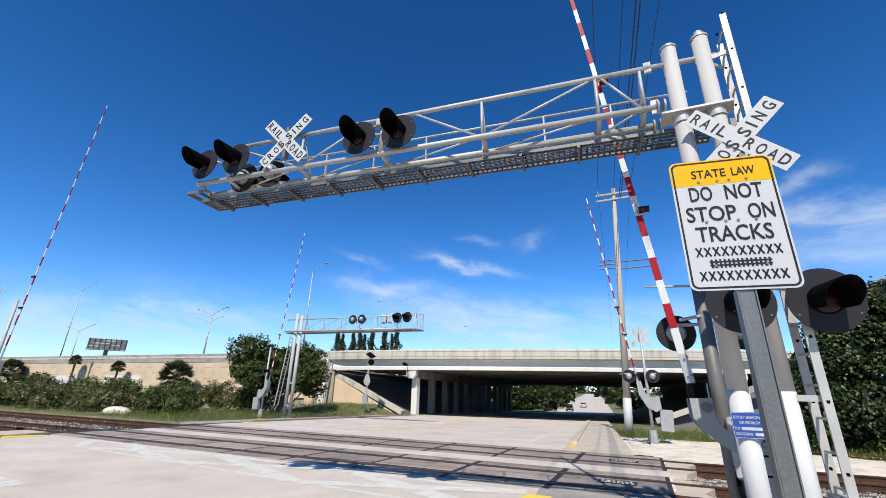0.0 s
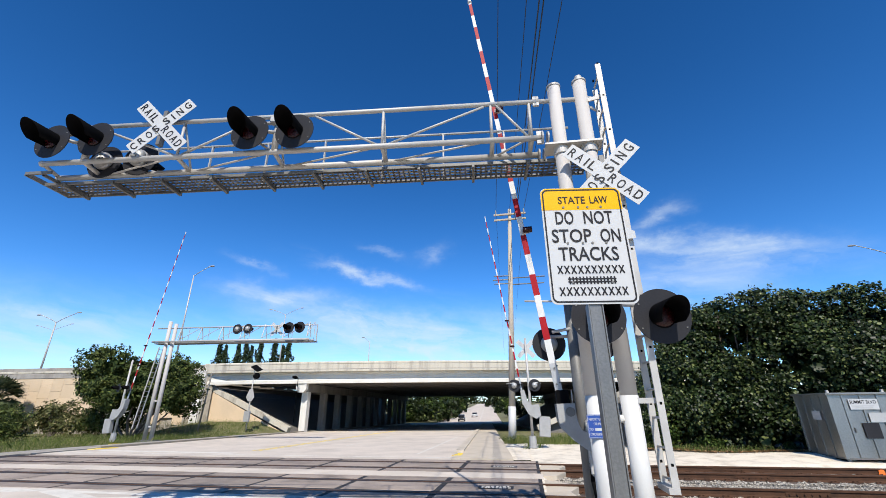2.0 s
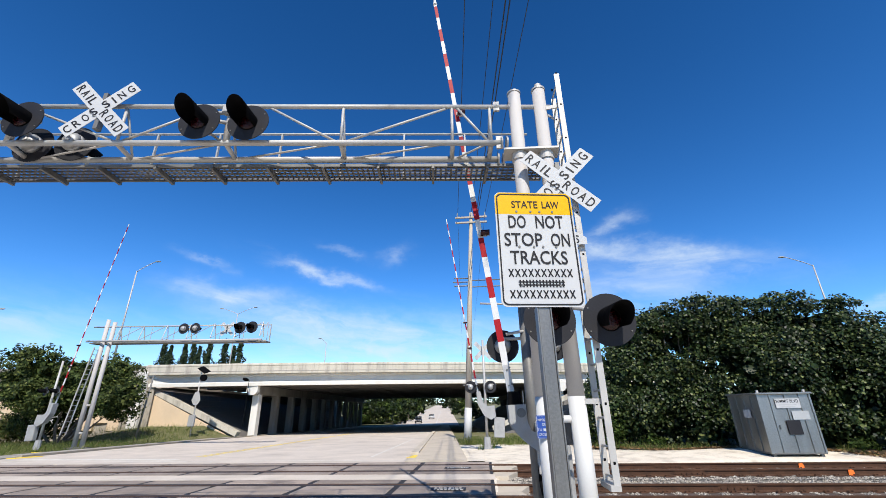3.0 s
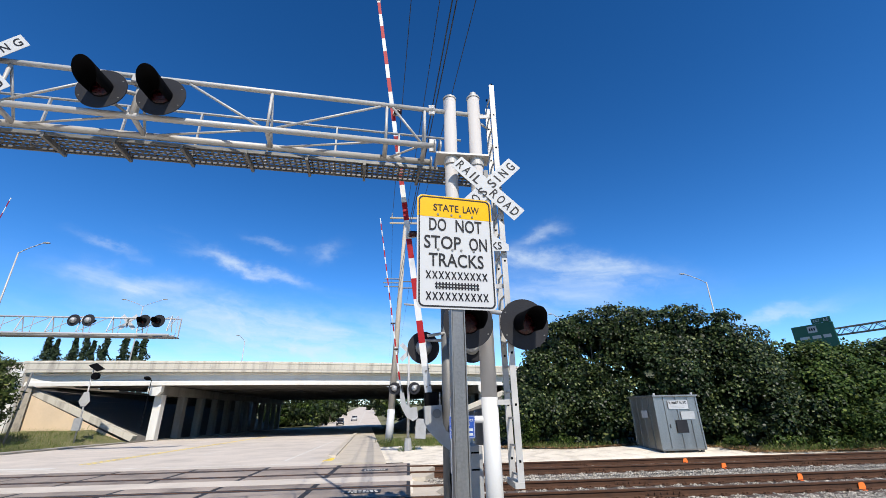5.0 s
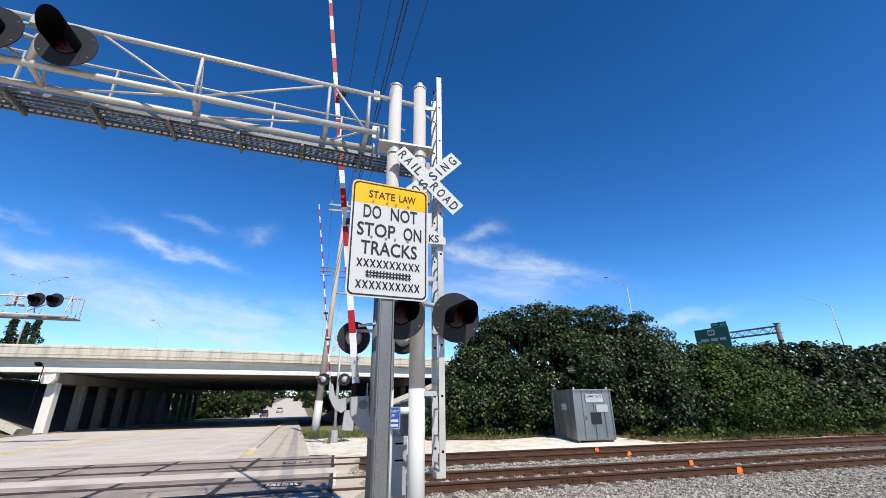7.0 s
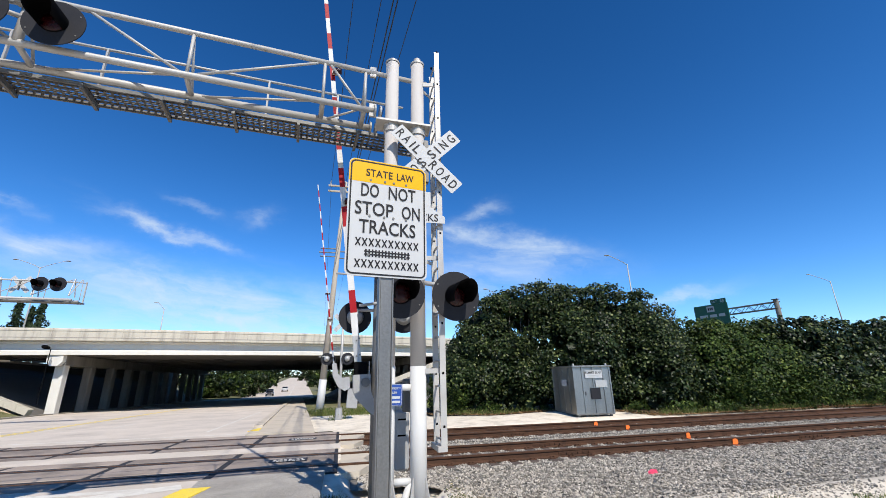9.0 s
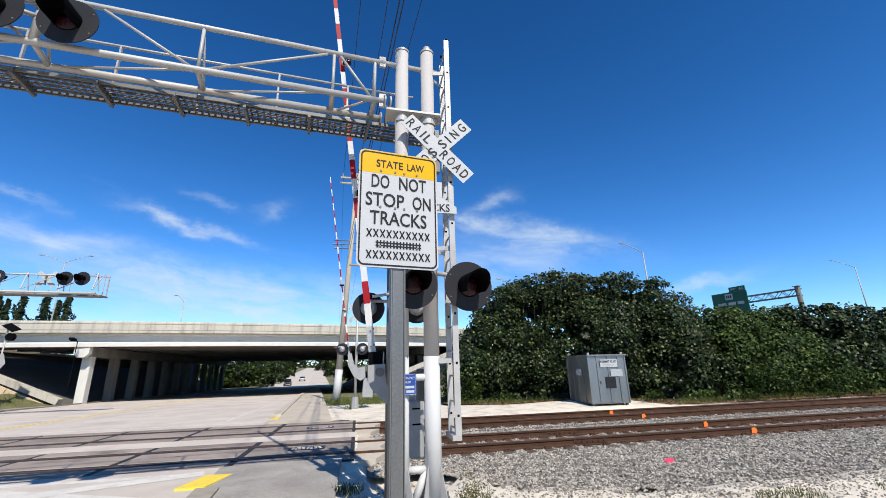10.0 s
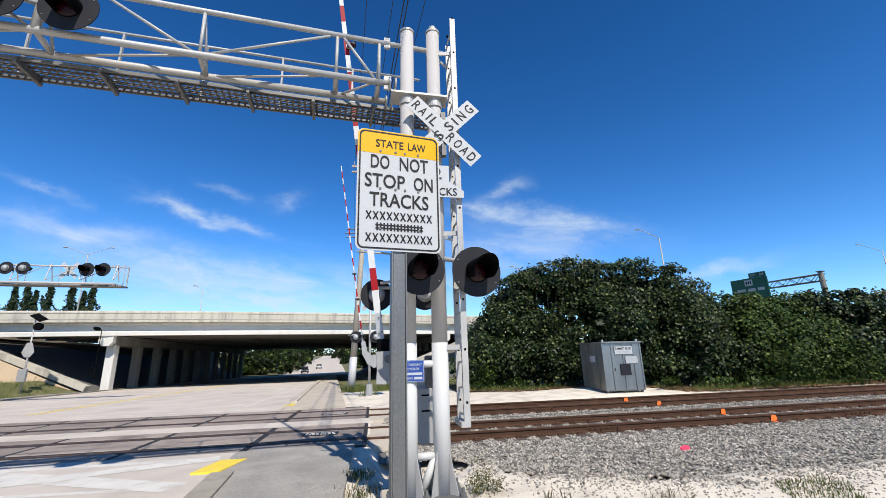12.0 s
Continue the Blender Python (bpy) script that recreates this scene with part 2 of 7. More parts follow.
M["sign_blue"] = mat("blue_sign_sheeting", (0.008, 0.048, 0.25), 0.4, vary=0.06, scale=8, fine=150, bump=0.02)
M["sign_green"] = mat("green_sign_sheeting", (0.000, 0.075, 0.038), 0.45, vary=0.06, scale=1)
M["arm_white"] = mat("white_gate_sheeting", (0.560, 0.560, 0.550), 0.4, vary=0.06, scale=4, bump=0.03, spec=0.15)
M["arm_red"] = mat("red_gate_sheeting", (0.300, 0.012, 0.016), 0.4, vary=0.1, scale=4, bump=0.03, spec=0.15)
M["arm_grey"] = mat("grey_gate_arm", (0.42, 0.42, 0.42), 0.45, metal=0.5, vary=0.1, scale=5, bump=0.05)
M["orange"] = mat("orange_survey_paint", (0.85, 0.17, 0.02), 0.7, vary=0.15, scale=30)
M["pink"] = mat("pink_survey_paint", (0.75, 0.06, 0.13), 0.8, vary=0.15, scale=30)
M["bridge"] = mat("bridge_concrete", (0.470, 0.427, 0.345), 0.85, vary=0.10, scale=0.4, fine=12, bump=0.12, dirt=(0.13, 0.11, 0.09), dirt_amount=0.85, dirt_scale=1.3, streak=True)
M["bridge_white"] = mat("pale_bridge_concrete", (0.599, 0.573, 0.513), 0.8, vary=0.07, scale=0.5, fine=12, bump=0.1, dirt=(0.4, 0.36, 0.3), dirt_amount=0.4, dirt_scale=0.9, streak=True)
# streaked grime on a base darkened to carry the shade under the deck
M["under"] = mat("grimy_shaded_concrete", (0.20, 0.185, 0.16), 0.9, vary=0.15, scale=0.4, fine=12, bump=0.12, dirt=(0.07, 0.065, 0.058), dirt_amount=0.7, dirt_scale=0.7, streak=True)
# bridge concrete darkened further, deep underdeck shade put into the colour
M["girder"] = mat("shaded_underdeck_concrete", (0.12, 0.11, 0.10), 0.85, vary=0.12, scale=0.4, fine=12, bump=0.1)
M["mse"] = mat("tan_retaining_panel", (0.552, 0.418, 0.275), 0.85, vary=0.07, scale=0.6, fine=10, bump=0.15, rand=0.07, dirt=(0.42, 0.33, 0.23), dirt_amount=0.4, dirt_scale=0.5)
M["parapet_dirty"] = mat("stained_parapet_concrete", (0.292, 0.267, 0.232), 0.9, vary=0.12, scale=0.5, fine=10, bump=0.15, dirt=(0.13, 0.11, 0.10), dirt_amount=0.7, dirt_scale=0.8, streak=True)
M["bark"] = mat("grey_bark", (0.12, 0.095, 0.075), 0.9, vary=0.3, scale=6, bump=0.6)
M["pole_wood"] = mat("weathered_concrete_pole", (0.40, 0.345, 0.275), 0.9, vary=0.15, scale=4, bump=0.4, dirt=(0.24, 0.19, 0.15), dirt_amount=0.5, dirt_scale=2.0, streak=True)
M["wire"] = mat("dark_cable", (0.03, 0.03, 0.035), 0.6)
M["steel_shed"] = mat("galvanised_shed_sheet", (0.33, 0.322, 0.300), 0.40, metal=0.9, vary=0.16, scale=1.5, fine=20, bump=0.06, dirt=(0.20, 0.19, 0.175), dirt_amount=0.65, dirt_scale=2.0, streak=True)
M["paper_grey"] = mat("faded_label", (0.360, 0.365, 0.360), 0.6, vary=0.1, scale=10)
M["glass_dark"] = mat("dark_window_glass", (0.02, 0.022, 0.025), 0.08, vary=0.05)
M["car_dark"] = mat("dark_car_paint", (0.03, 0.03, 0.035), 0.25, vary=0.05)
M["tyre"] = mat("tyre_rubber", (0.015, 0.015, 0.015), 0.85)
M["leaf_dark"] = leaf_mat("dark_glossy_leaf", (0.004, 0.008, 0.002), (0.023, 0.038, 0.010), (0.115, 0.13, 0.042), 0.42, 0.04, 0.18)
M["leaf_mid"] = leaf_mat("bright_shrub_leaf", (0.009, 0.018, 0.003), (0.042, 0.070, 0.013), (0.13, 0.155, 0.034), 0.5, 0.08, 0.14)
M["leaf_tree"] = leaf_mat("olive_tree_leaf", (0.014, 0.024, 0.006), (0.060, 0.082, 0.020), (0.15, 0.16, 0.045), 0.6, 0.12)
M["leaf_scrub"] = leaf_mat("scrub_leaf", (0.036, 0.042, 0.014), (0.120, 0.122, 0.042), (0.36, 0.29, 0.17), 0.7, 0.15)
M["leaf_palm"] = leaf_mat("palm_leaf", (0.035, 0.048, 0.022), (0.095, 0.11, 0.05), (0.22, 0.19, 0.10), 0.6, 0.12)
M["needle"] = leaf_mat("dark_needle", (0.010, 0.020, 0.010), (0.028, 0.045, 0.02), (0.05, 0.065, 0.03), 0.7, 0.1)
M["grass"] = leaf_mat("grass_blade", (0.05, 0.08, 0.016), (0.135, 0.165, 0.042), (0.34, 0.29, 0.14), 0.7, 0.25)
M["soil"] = mat("dark_leaf_mould", (0.050, 0.036, 0.022), 0.95, vary=0.4, scale=3, fine=30, bump=0.8, dirt=(0.10, 0.085, 0.035), dirt_amount=0.6, dirt_scale=1.2, spec=0.1)
M["dead_leaf"] = leaf_mat("fallen_leaf", (0.10, 0.06, 0.03), (0.22, 0.13, 0.06), (0.4, 0.28, 0.15), 0.9, 0.1)


# ---------------------------------------------------------------- building helpers
def thing(name, label, category, at=(0, 0, 0), group="", rz=0.0):
    ob = new(name)
    ob.empty_display_size = 0.1
    ob.matrix_world = pose(*at, 0, 0, rz)
    return tagged(ob, label, category, group)


def part(name, bm, material, parent=None, label="", smooth=False):
    """Links a bmesh as one mesh object; it is built in its top-level thing's own axes."""
    if isinstance(bm, bpy.types.Mesh):
        me = bm
    else:
        me = bpy.data.meshes.new(name)
        bm.to_mesh(me)
        bm.free()
    if not me.materials:
        me.materials.append(M[material] if isinstance(material, str) else material)
    if smooth:
        me.shade_smooth()
    ob = new(name, me)
    if parent is not None:
        ob.parent = parent
    if label:
        ob["label"] = label
    return ob


def setting(name, bm, material, label="", category="", smooth=False):
    return tagged(part(name, bm, material, None, "", smooth), label, category, "", "structure")


def box(bm, x0, x1, y0, y1, z0, z1, m=None, bevel=0.0):
    r = bmesh.ops.create_cube(bm, size=1.0)
    vs = r["verts"]
    bmesh.ops.transform(bm, matrix=Matrix.Translation(((x0 + x1) / 2, (y0 + y1) / 2, (z0 + z1) / 2)) @ Matrix.Diagonal((x1 - x0, y1 - y0, z1 - z0, 1)), verts=vs)
    if bevel:
        es = list({e for v in vs for e in v.link_edges})
        r = bmesh.ops.bevel(bm, geom=es, offset=bevel, segments=1, affect="EDGES")
        vs = list({v for f in r["faces"] for v in f.verts} | {v for v in vs if v.is_valid})
    if m is not None:
        bmesh.ops.transform(bm, matrix=m, verts=vs)
    return bm


def bx(x0, x1, y0, y1, z0, z1, m=None, bevel=0.0):
    return box(bmesh.new(), x0, x1, y0, y1, z0, z1, m, bevel)


def rod(bm, a, b, r, r2=None, seg=12, caps=True):
    """A round bar from a to b."""
    a, b = Vector(a), Vector(b)
    d = b - a
    q = d.to_track_quat("Z", "Y").to_matrix().to_4x4()
    bmesh.ops.create_cone(bm, cap_ends=caps, segments=seg, radius1=r, radius2=r if r2 is None else r2, depth=d.length,
                          matrix=Matrix.Translation((a + b) / 2) @ q)
    return bm


def beam(bm, a, b, w, h, up=(0, 0, 1)):
    """A rectangular bar from a to b, w wide and h high."""
    a, b = Vector(a), Vector(b)
    d = (b - a).normalized()
    s = d.cross(Vector(up)).normalized()
    u = s.cross(d)
    vs = []
    for p in (a, b):
        for i, j in ((-1, -1), (1, -1), (1, 1), (-1, 1)):
            vs.append(bm.verts.new(p + s * (i * w / 2) + u * (j * h / 2)))
    for f in ((3, 2, 1, 0), (4, 5, 6, 7), (0, 1, 5, 4), (1, 2, 6, 5), (2, 3, 7, 6), (3, 0, 4, 7)):
        bm.faces.new([vs[k] for k in f])
    return bm


def prism(bm, outline, depth, m=None):
    """A flat outline in x and z, given the thickness depth along y."""
    a = [bm.verts.new((x, 0, z)) for x, z in outline]
    b = [bm.verts.new((x, depth, z)) for x, z in outline]
    n = len(a)
    bm.faces.new(a)
    bm.faces.new(b[::-1])
    for i in range(n):
        bm.faces.new((a[i], b[i], b[(i + 1) % n], a[(i + 1) % n]))
    bmesh.ops.recalc_face_normals(bm, faces=bm.faces[:])
    if m is not None:
        bmesh.ops.transform(bm, matrix=m, verts=a + b)
    return bm


def slab(bm, corners, z0, z1):
    """A plan outline of corners, from z0 to z1."""
    a = [bm.verts.new((x, y, z0)) for x, y in corners]
    b = [bm.verts.new((x, y, z1)) for x, y in corners]
    n = len(a)
    bm.faces.new(a)
    bm.faces.new(b)
    for i in range(n):
        bm.faces.new((a[i], b[i], b[(i + 1) % n], a[(i + 1) % n]))
    bmesh.ops.recalc_face_normals(bm, faces=bm.faces[:])
    return bm


def rounded(w, h, r, n=5):
    out = []
    for cx, cz, a0 in ((w / 2 - r, h / 2 - r, 0), (-w / 2 + r, h / 2 - r, 90), (-w / 2 + r, -h / 2 + r, 180), (w / 2 - r, -h / 2 + r, 270)):
        for i in range(n + 1):
            a = radians(a0 + 90 * i / n)
            out.append((cx + r * math.cos(a), cz + r * math.sin(a)))
    return out


def lettering(text, size, width=None, thick=0.002, weight=0.010):
    """A mesh of the text, centred, standing in x and z and facing -y; width squeezes it to that width."""
    cu = bpy.data.curves.new("lettering", "FONT")
    cu.body, cu.size, cu.align_x, cu.align_y, cu.extrude = text, size, "CENTER", "CENTER", thick / 2
    cu.offset = size * weight
    cu.resolution_u = 3
    ob = bpy.data.objects.new("lettering", cu)
    scene.collection.objects.link(ob)
    bpy.context.view_layer.update()
    me = bpy.data.meshes.new_from_object(ob)
    bpy.data.objects.remove(ob)
    xs = [v.co.x for v in me.vertices] or [0, 1]
    ys = [v.co.y for v in me.vertices] or [0, 1]
    wide = max(xs) - min(xs)
    k = width / wide if width else 1.0
    me.transform(Matrix.Rotation(radians(90), 4, "X") @ Matrix.Diagonal((k, 1, 1, 1)) @ Matrix.Translation((-(max(xs) + min(xs)) / 2, -(max(ys) + min(ys)) / 2, 0)))
    return me


def text_part(text, size, m, parent, material="sign_black", width=None, name="lettering"):
    me = lettering(text, size, width)
    me.transform(m)
    return part(name, me, material, parent)


def leaf_cloud(name, points, normals, size, seed, parent, material, droop=0.3, long=1.8):
    """Many small leaves, one at each point, turned loosely to the outward normals; one mesh."""
    rng = np.random.default_rng(seed)
    n = len(points)
    s = size * rng.uniform(0.6, 1.35, n)[:, None]
    nn = normals + rng.normal(0, 0.55, (n, 3))
    nn /= np.linalg.norm(nn, axis=1)[:, None] + 1e-9
    r = rng.normal(0, 1, (n, 3))
    r[:, 2] -= droop
    u = r - (r * nn).sum(1)[:, None] * nn
    u /= np.linalg.norm(u, axis=1)[:, None] + 1e-9
    v = np.cross(nn, u)
    P = points
    bend = nn * s * 0.18
    quad = np.stack([P - u * s * long / 2, P + v * s * 0.42 - bend, P + u * s * long / 2, P - v * s * 0.42 - bend], 1).reshape(-1, 3)
    me = bpy.data.meshes.new(name)
    me.vertices.add(4 * n)
    me.vertices.foreach_set("co", quad.astype(np.float32).ravel())
    me.loops.add(4 * n)
    me.loops.foreach_set("vertex_index", np.arange(4 * n, dtype=np.int32))
    me.polygons.add(n)
    me.polygons.foreach_set("loop_start", np.arange(0, 4 * n, 4, dtype=np.int32))
    me.update(calc_edges=True)
    return part(name, me, material, parent)


def crown_points(blobs, per, seed, shell=0.55):
    """Leaf points in the outer shell of a set of blobs (x, y, z, rx, ry, rz), in clumps, and their outward normals."""
    rng = np.random.default_rng(seed)
    pts, nor = [], []
    for x, y, z, rx, ry, rz in blobs:
        area = (rx * ry + ry * rz + rx * rz) / 3
        k = max(20, int(per * area))
        clumps = max(6, k // 26)
        d = rng.normal(0, 1, (clumps, 3))
        d /= np.linalg.norm(d, axis=1)[:, None]
        rad = 1 - shell * rng.random(clumps) ** 2.2
        rad *= 1 + 0.16 * np.sin(d[:, 0] * 5 + x) * np.cos(d[:, 2] * 4 + y) + np.clip(rng.normal(0, 0.05, clumps), -0.1, 0.08)
        c = d * rad[:, None]
        which = rng.integers(0, clumps, k)
        spread = 0.34 / max(0.6, min(rx, rz)) 
        p = c[which] + np.clip(rng.normal(0, 0.55, (k, 3)), -0.95, 0.95) * spread
        pts.append(p * (rx, ry, rz) + (x, y, z))
        nn = d[which] + rng.normal(0, 0.25, (k, 3)) + (0, 0, 0.35)
        nor.append(nn)
    return np.concatenate(pts), np.concatenate(nor)


def limb(bm, a, b, r0, r1, seed, steps=4, wob=0.08):
    rng = random.Random(seed)
    a, b = Vector(a), Vector(b)
    prev = a
    for i in range(1, steps + 1):
        t = i / steps
        p = a.lerp(b, t)
        if i < steps:
            p += Vector((rng.uniform(-1, 1), rng.uniform(-1, 1), rng.uniform(-1, 1))) * wob * (b - a).length
        rod(bm, prev, p, r0 + (r1 - r0) * (t - 1 / steps), r0 + (r1 - r0) * t, 7)
        prev = p
    return bm


# ---------------------------------------------------------------- plan
def grade(y):
    """Height of the ground along the road."""
    if y < 16:
        return 0.0
    if y < 44:
        return -0.55 * (y - 16) / 28
    if y < 110:
        return -0.55 - 1.35 * (y - 44) / 66
    return -1.9 + (y - 110) * 0.018


ROAD_SLOPE = -0.0877


def road_right(y):
    return -1.95 + ROAD_SLOPE * (y - 7)


def road_left(y):
    return -20.9 + ROAD_SLOPE * (y - 7.4)


def bridge_y(x):
    """Plan line of the highway's near face: gently curved at the bridge, straight to the left."""
    if x < -36:
        return 42.0 + 0.07 * (x + 36)
    return 44.4 + 0.2 * (x + 13) + 0.0035 * (x + 13) ** 2


RAIL_Y = (8.85, 10.34, 12.85, 14.34)


# ground: one sheet to the horizon
def build_ground():
    ys = [-400, -60, -12, 1.9, 2.1, 8, 12, 16.4, 16.6, 24, 34, 44, 60, 78, 110, 140, 300, 600, 1200]
    xs = [-1500, -400, -150, -60, -30, 0, 30, 60, 150, 400, 1500]
    bm = bmesh.new()
    rows = [[bm.verts.new((x, y, grade(y) - (0.45 if 2 < y < 16.5 else 0.14))) for x in xs] for y in ys]
    for j in range(len(ys) - 1):
        for i in range(len(xs) - 1):
            bm.faces.new((rows[j][i], rows[j][i + 1], rows[j + 1][i + 1], rows[j + 1][i]))
    setting("ground", bm, "grass_ground", "dry grassy ground reaching the horizon", "ground")


def strip(name, left, right, ys, dz, material, label, category, thick=0.3):
    """A surface between two plan lines that follows the grade."""
    bm = bmesh.new()
    top = [(bm.verts.new((left(y), y, grade(y) + dz)), bm.verts.new((right(y), y, grade(y) + dz))) for y in ys]
    low = [(bm.verts.new((left(y), y, grade(y) + dz - thick)), bm.verts.new((right(y), y, grade(y) + dz - thick))) for y in ys]
    for k in range(len(ys) - 1):
        bm.faces.new((top[k][0], top[k][1], top[k + 1][1], top[k + 1][0]))
        bm.faces.new((top[k][0], top[k + 1][0], low[k + 1][0], low[k][0]))
        bm.faces.new((top[k][1], low[k][1], low[k + 1][1], top[k + 1][1]))
    bm.faces.new((top[0][0], low[0][0], low[0][1], top[0][1]))
    return setting(name, bm, material, label, category)


build_ground()
PANEL_NEAR = (8.05, 11.15)
PANEL_FAR = (12.05, 15.15)
YS_A = [-40, -20, -8, 0, 4, PANEL_NEAR[0]]
YS_B = [PANEL_NEAR[1], PANEL_FAR[0]]
YS_C = [PANEL_FAR[1], 16, 20, 24, 30, 36, 44, 54, 66, 78, 95, 110, 130, 160, 260, 400, 600]
strip("road", road_left, road_right, YS_A, 0.0, "road", "pale worn concrete road before the tracks", "road")
strip("road_2", road_left, lambda y: 0.55, YS_B, 0.0, "road", "pale concrete strip between the two tracks", "road")
strip("road_3", road_left, road_right, YS_C, 0.0, "road", "pale concrete road running under the bridge", "road")
# walks and kerbs beside the road
strip("pavement", lambda y: road_right(y) + 0.34, lambda y: 0.25, [-40, -8, 0, 4, PANEL_NEAR[0]], 0.03, "walk_near", "stained concrete walk beside the crossing", "pavement")
strip("pavement_2", lambda y: road_right(y) + 0.34, lambda y: road_right(y) + 2.3, [PANEL_FAR[1], 16, 24, 34, 44, 60, 78, 110], 0.05, "walk", "concrete walk leading under the bridge", "pavement")
strip("kerb_1", lambda y: road_right(y), lambda y: road_right(y) + 0.34, [-40, -8, 0, 4, 6.2], 0.07, "kerb", "dirty concrete kerb beside the road", "kerb")
strip("kerb_2", lambda y: road_right(y), lambda y: road_right(y) + 0.34, [18.0, 24, 34, 44, 60, 78, 110], 0.12, "walk", "dirty concrete kerb beyond the tracks", "kerb")
strip("gutter_1", lambda y: road_right(y), lambda y: road_right(y) + 0.34, [6.2, 7, PANEL_NEAR[0]], 0.012, "walk_near", "grey gutter slab at the kerb's end", "gutter")
strip("gutter_2", lambda y: road_right(y), lambda y: road_right(y) + 0.34, [PANEL_FAR[1], 16, 18.0], 0.02, "walk", "pale gutter slab at the kerb's end", "gutter")
strip("kerb_3", lambda y: road_left(y) - 0.3, road_left, [18.5, 24, 34, 44, 60, 78, 110], 0.10, "kerb", "dark weathered kerb along the far verge", "kerb")
strip("kerb_4", lambda y: road_left(y) - 0.3, road_left, [-40, -8, 0, 6.4], 0.12, "kerb", "dirty kerb at the far roadside", "kerb")
strip("pavement_3", lambda y: road_left(y) - 2.0, lambda y: road_left(y) - 0.3, [-40, -8, 0, PANEL_NEAR[0]], 0.08, "walk", "concrete walk at the far roadside", "pavement")
strip("pavement_4", lambda y: road_left(y) - 2.2, lambda y: road_left(y) - 0.3, [PANEL_FAR[1], 20, 26, 34, 42], 0.03, "walk_near", "pale concrete walk along the verge", "pavement")
strip("road_4", road_right, lambda y: road_right(y) + 5.0, [111, 130, 160, 260, 400, 600], 0.0, "road", "pale concrete road beyond the bridge", "road")
strip("verge", lambda y: road_left(y) - 6, lambda y: road_right(y) - 12.0, [112, 130, 160, 260, 400, 600], 0.12, "grass_ground", "grassy verge along the far road", "ground")
strip("kerb_5", lambda y: road_right(y) - 12.0, lambda y: road_right(y) - 11.6, [112, 130, 160, 260, 400, 600], 0.13, "bridge", "pale kerb along the far verge", "kerb")


def rough_sheet(name, x0, x1, y0, y1, step, height, material, label, category, inside=None, seed=3):
    """An uneven sheet of ground; height(x, y) gives its level, inside(x, y) where it lies."""
    nx, ny = max(2, int((x1 - x0) / step)), max(2, int((y1 - y0) / step))
    co, ok = [], []
    for j in range(ny + 1):
        for i in range(nx + 1):
            x, y = x0 + (x1 - x0) * i / nx, y0 + (y1 - y0) * j / ny
            co.append((x, y, height(x, y)))
            ok.append(inside is None or inside(x, y))
    faces = []
    for j in range(ny):
        for i in range(nx):
            a = j * (nx + 1) + i
            q = (a, a + 1, a + nx + 2, a + nx + 1)
            if all(ok[k] for k in q):
                faces.append(q)
    me = bpy.data.meshes.new(name)
    me.from_pydata(co, [], faces)
    me.validate()
    me.shade_smooth()
    return setting(name, me, material, label, category)


def nz(x, y, s, seed=0.0):
    return noise.noise(Vector((x * s, y * s, seed)))


def mound(x, y):
    """Low heap of crushed shell under the signal shed."""
    d = ((x - 10.8) / 5.0) ** 2 + ((y - 17.6) / 2.2) ** 2
    return 0.22 * math.exp(-d * 1.2)


def sand_height(x, y):
    z = -0.05 + 0.035 * nz(x, y, 0.5) + 0.02 * nz(x, y, 2.0)
    if y > 15.2:
        z += mound(x, y) - 0.06
    elif x > 0.8 and y > (4.62 + 2.5 * math.exp(-(x - 2.1) / 0.95) if x > 2.1 else 5.5):
        z = -0.30
    return z


rough_sheet("ground_shell", 0.25, 34, -12, 24, 0.3, sand_height, "sand", "white crushed shell shoulder beside the tracks", "ground")


rough_sheet("ground_shell_2", -3.6, 0.26, 16.0, 26.0, 0.3, lambda x, y: grade(y) - 0.07 + 0.05 * nz(x, y, 0.6) + 0.02 * nz(x, y, 2.2), "sand", "white crushed shell beside the far walk", "ground", lambda x, y: x > road_right(y) + 2.0)


def ballast_edge(x):
    """Near edge of the ballast on the right side."""
    return 4.45 + 2.5 * math.exp(-(x - 2.1) / 0.95) + 0.22 * nz(x, 0, 0.8) if x > 2.1 else 6.95


def ballast_height(x, y):
    z = -0.17 + 0.03 * nz(x, y, 3.0)
    if 8.25 < y < 10.95 or 12.25 < y < 14.95:
        z -= 0.03
    if y < 7.4:
        z += 0.035 * (7.4 - y)
    if 11.2 < y < 12.0:
        z -= 0.03
    if y > 15.2:
        z -= 0.1 * (y - 15.2)
    return z


rough_sheet("ballast_bed_1", 0.75, 70, 4.0, 16.2, 0.2, ballast_height, "ballast_bed", "grey ballast bed under both tracks", "ballast", lambda x, y: y > ballast_edge(x))
rough_sheet("ballast_bed_2", -140, -22.6, 6.2, 17.0, 0.5, ballast_height, "ballast_bed", "grey ballast bed beyond the road", "ballast")


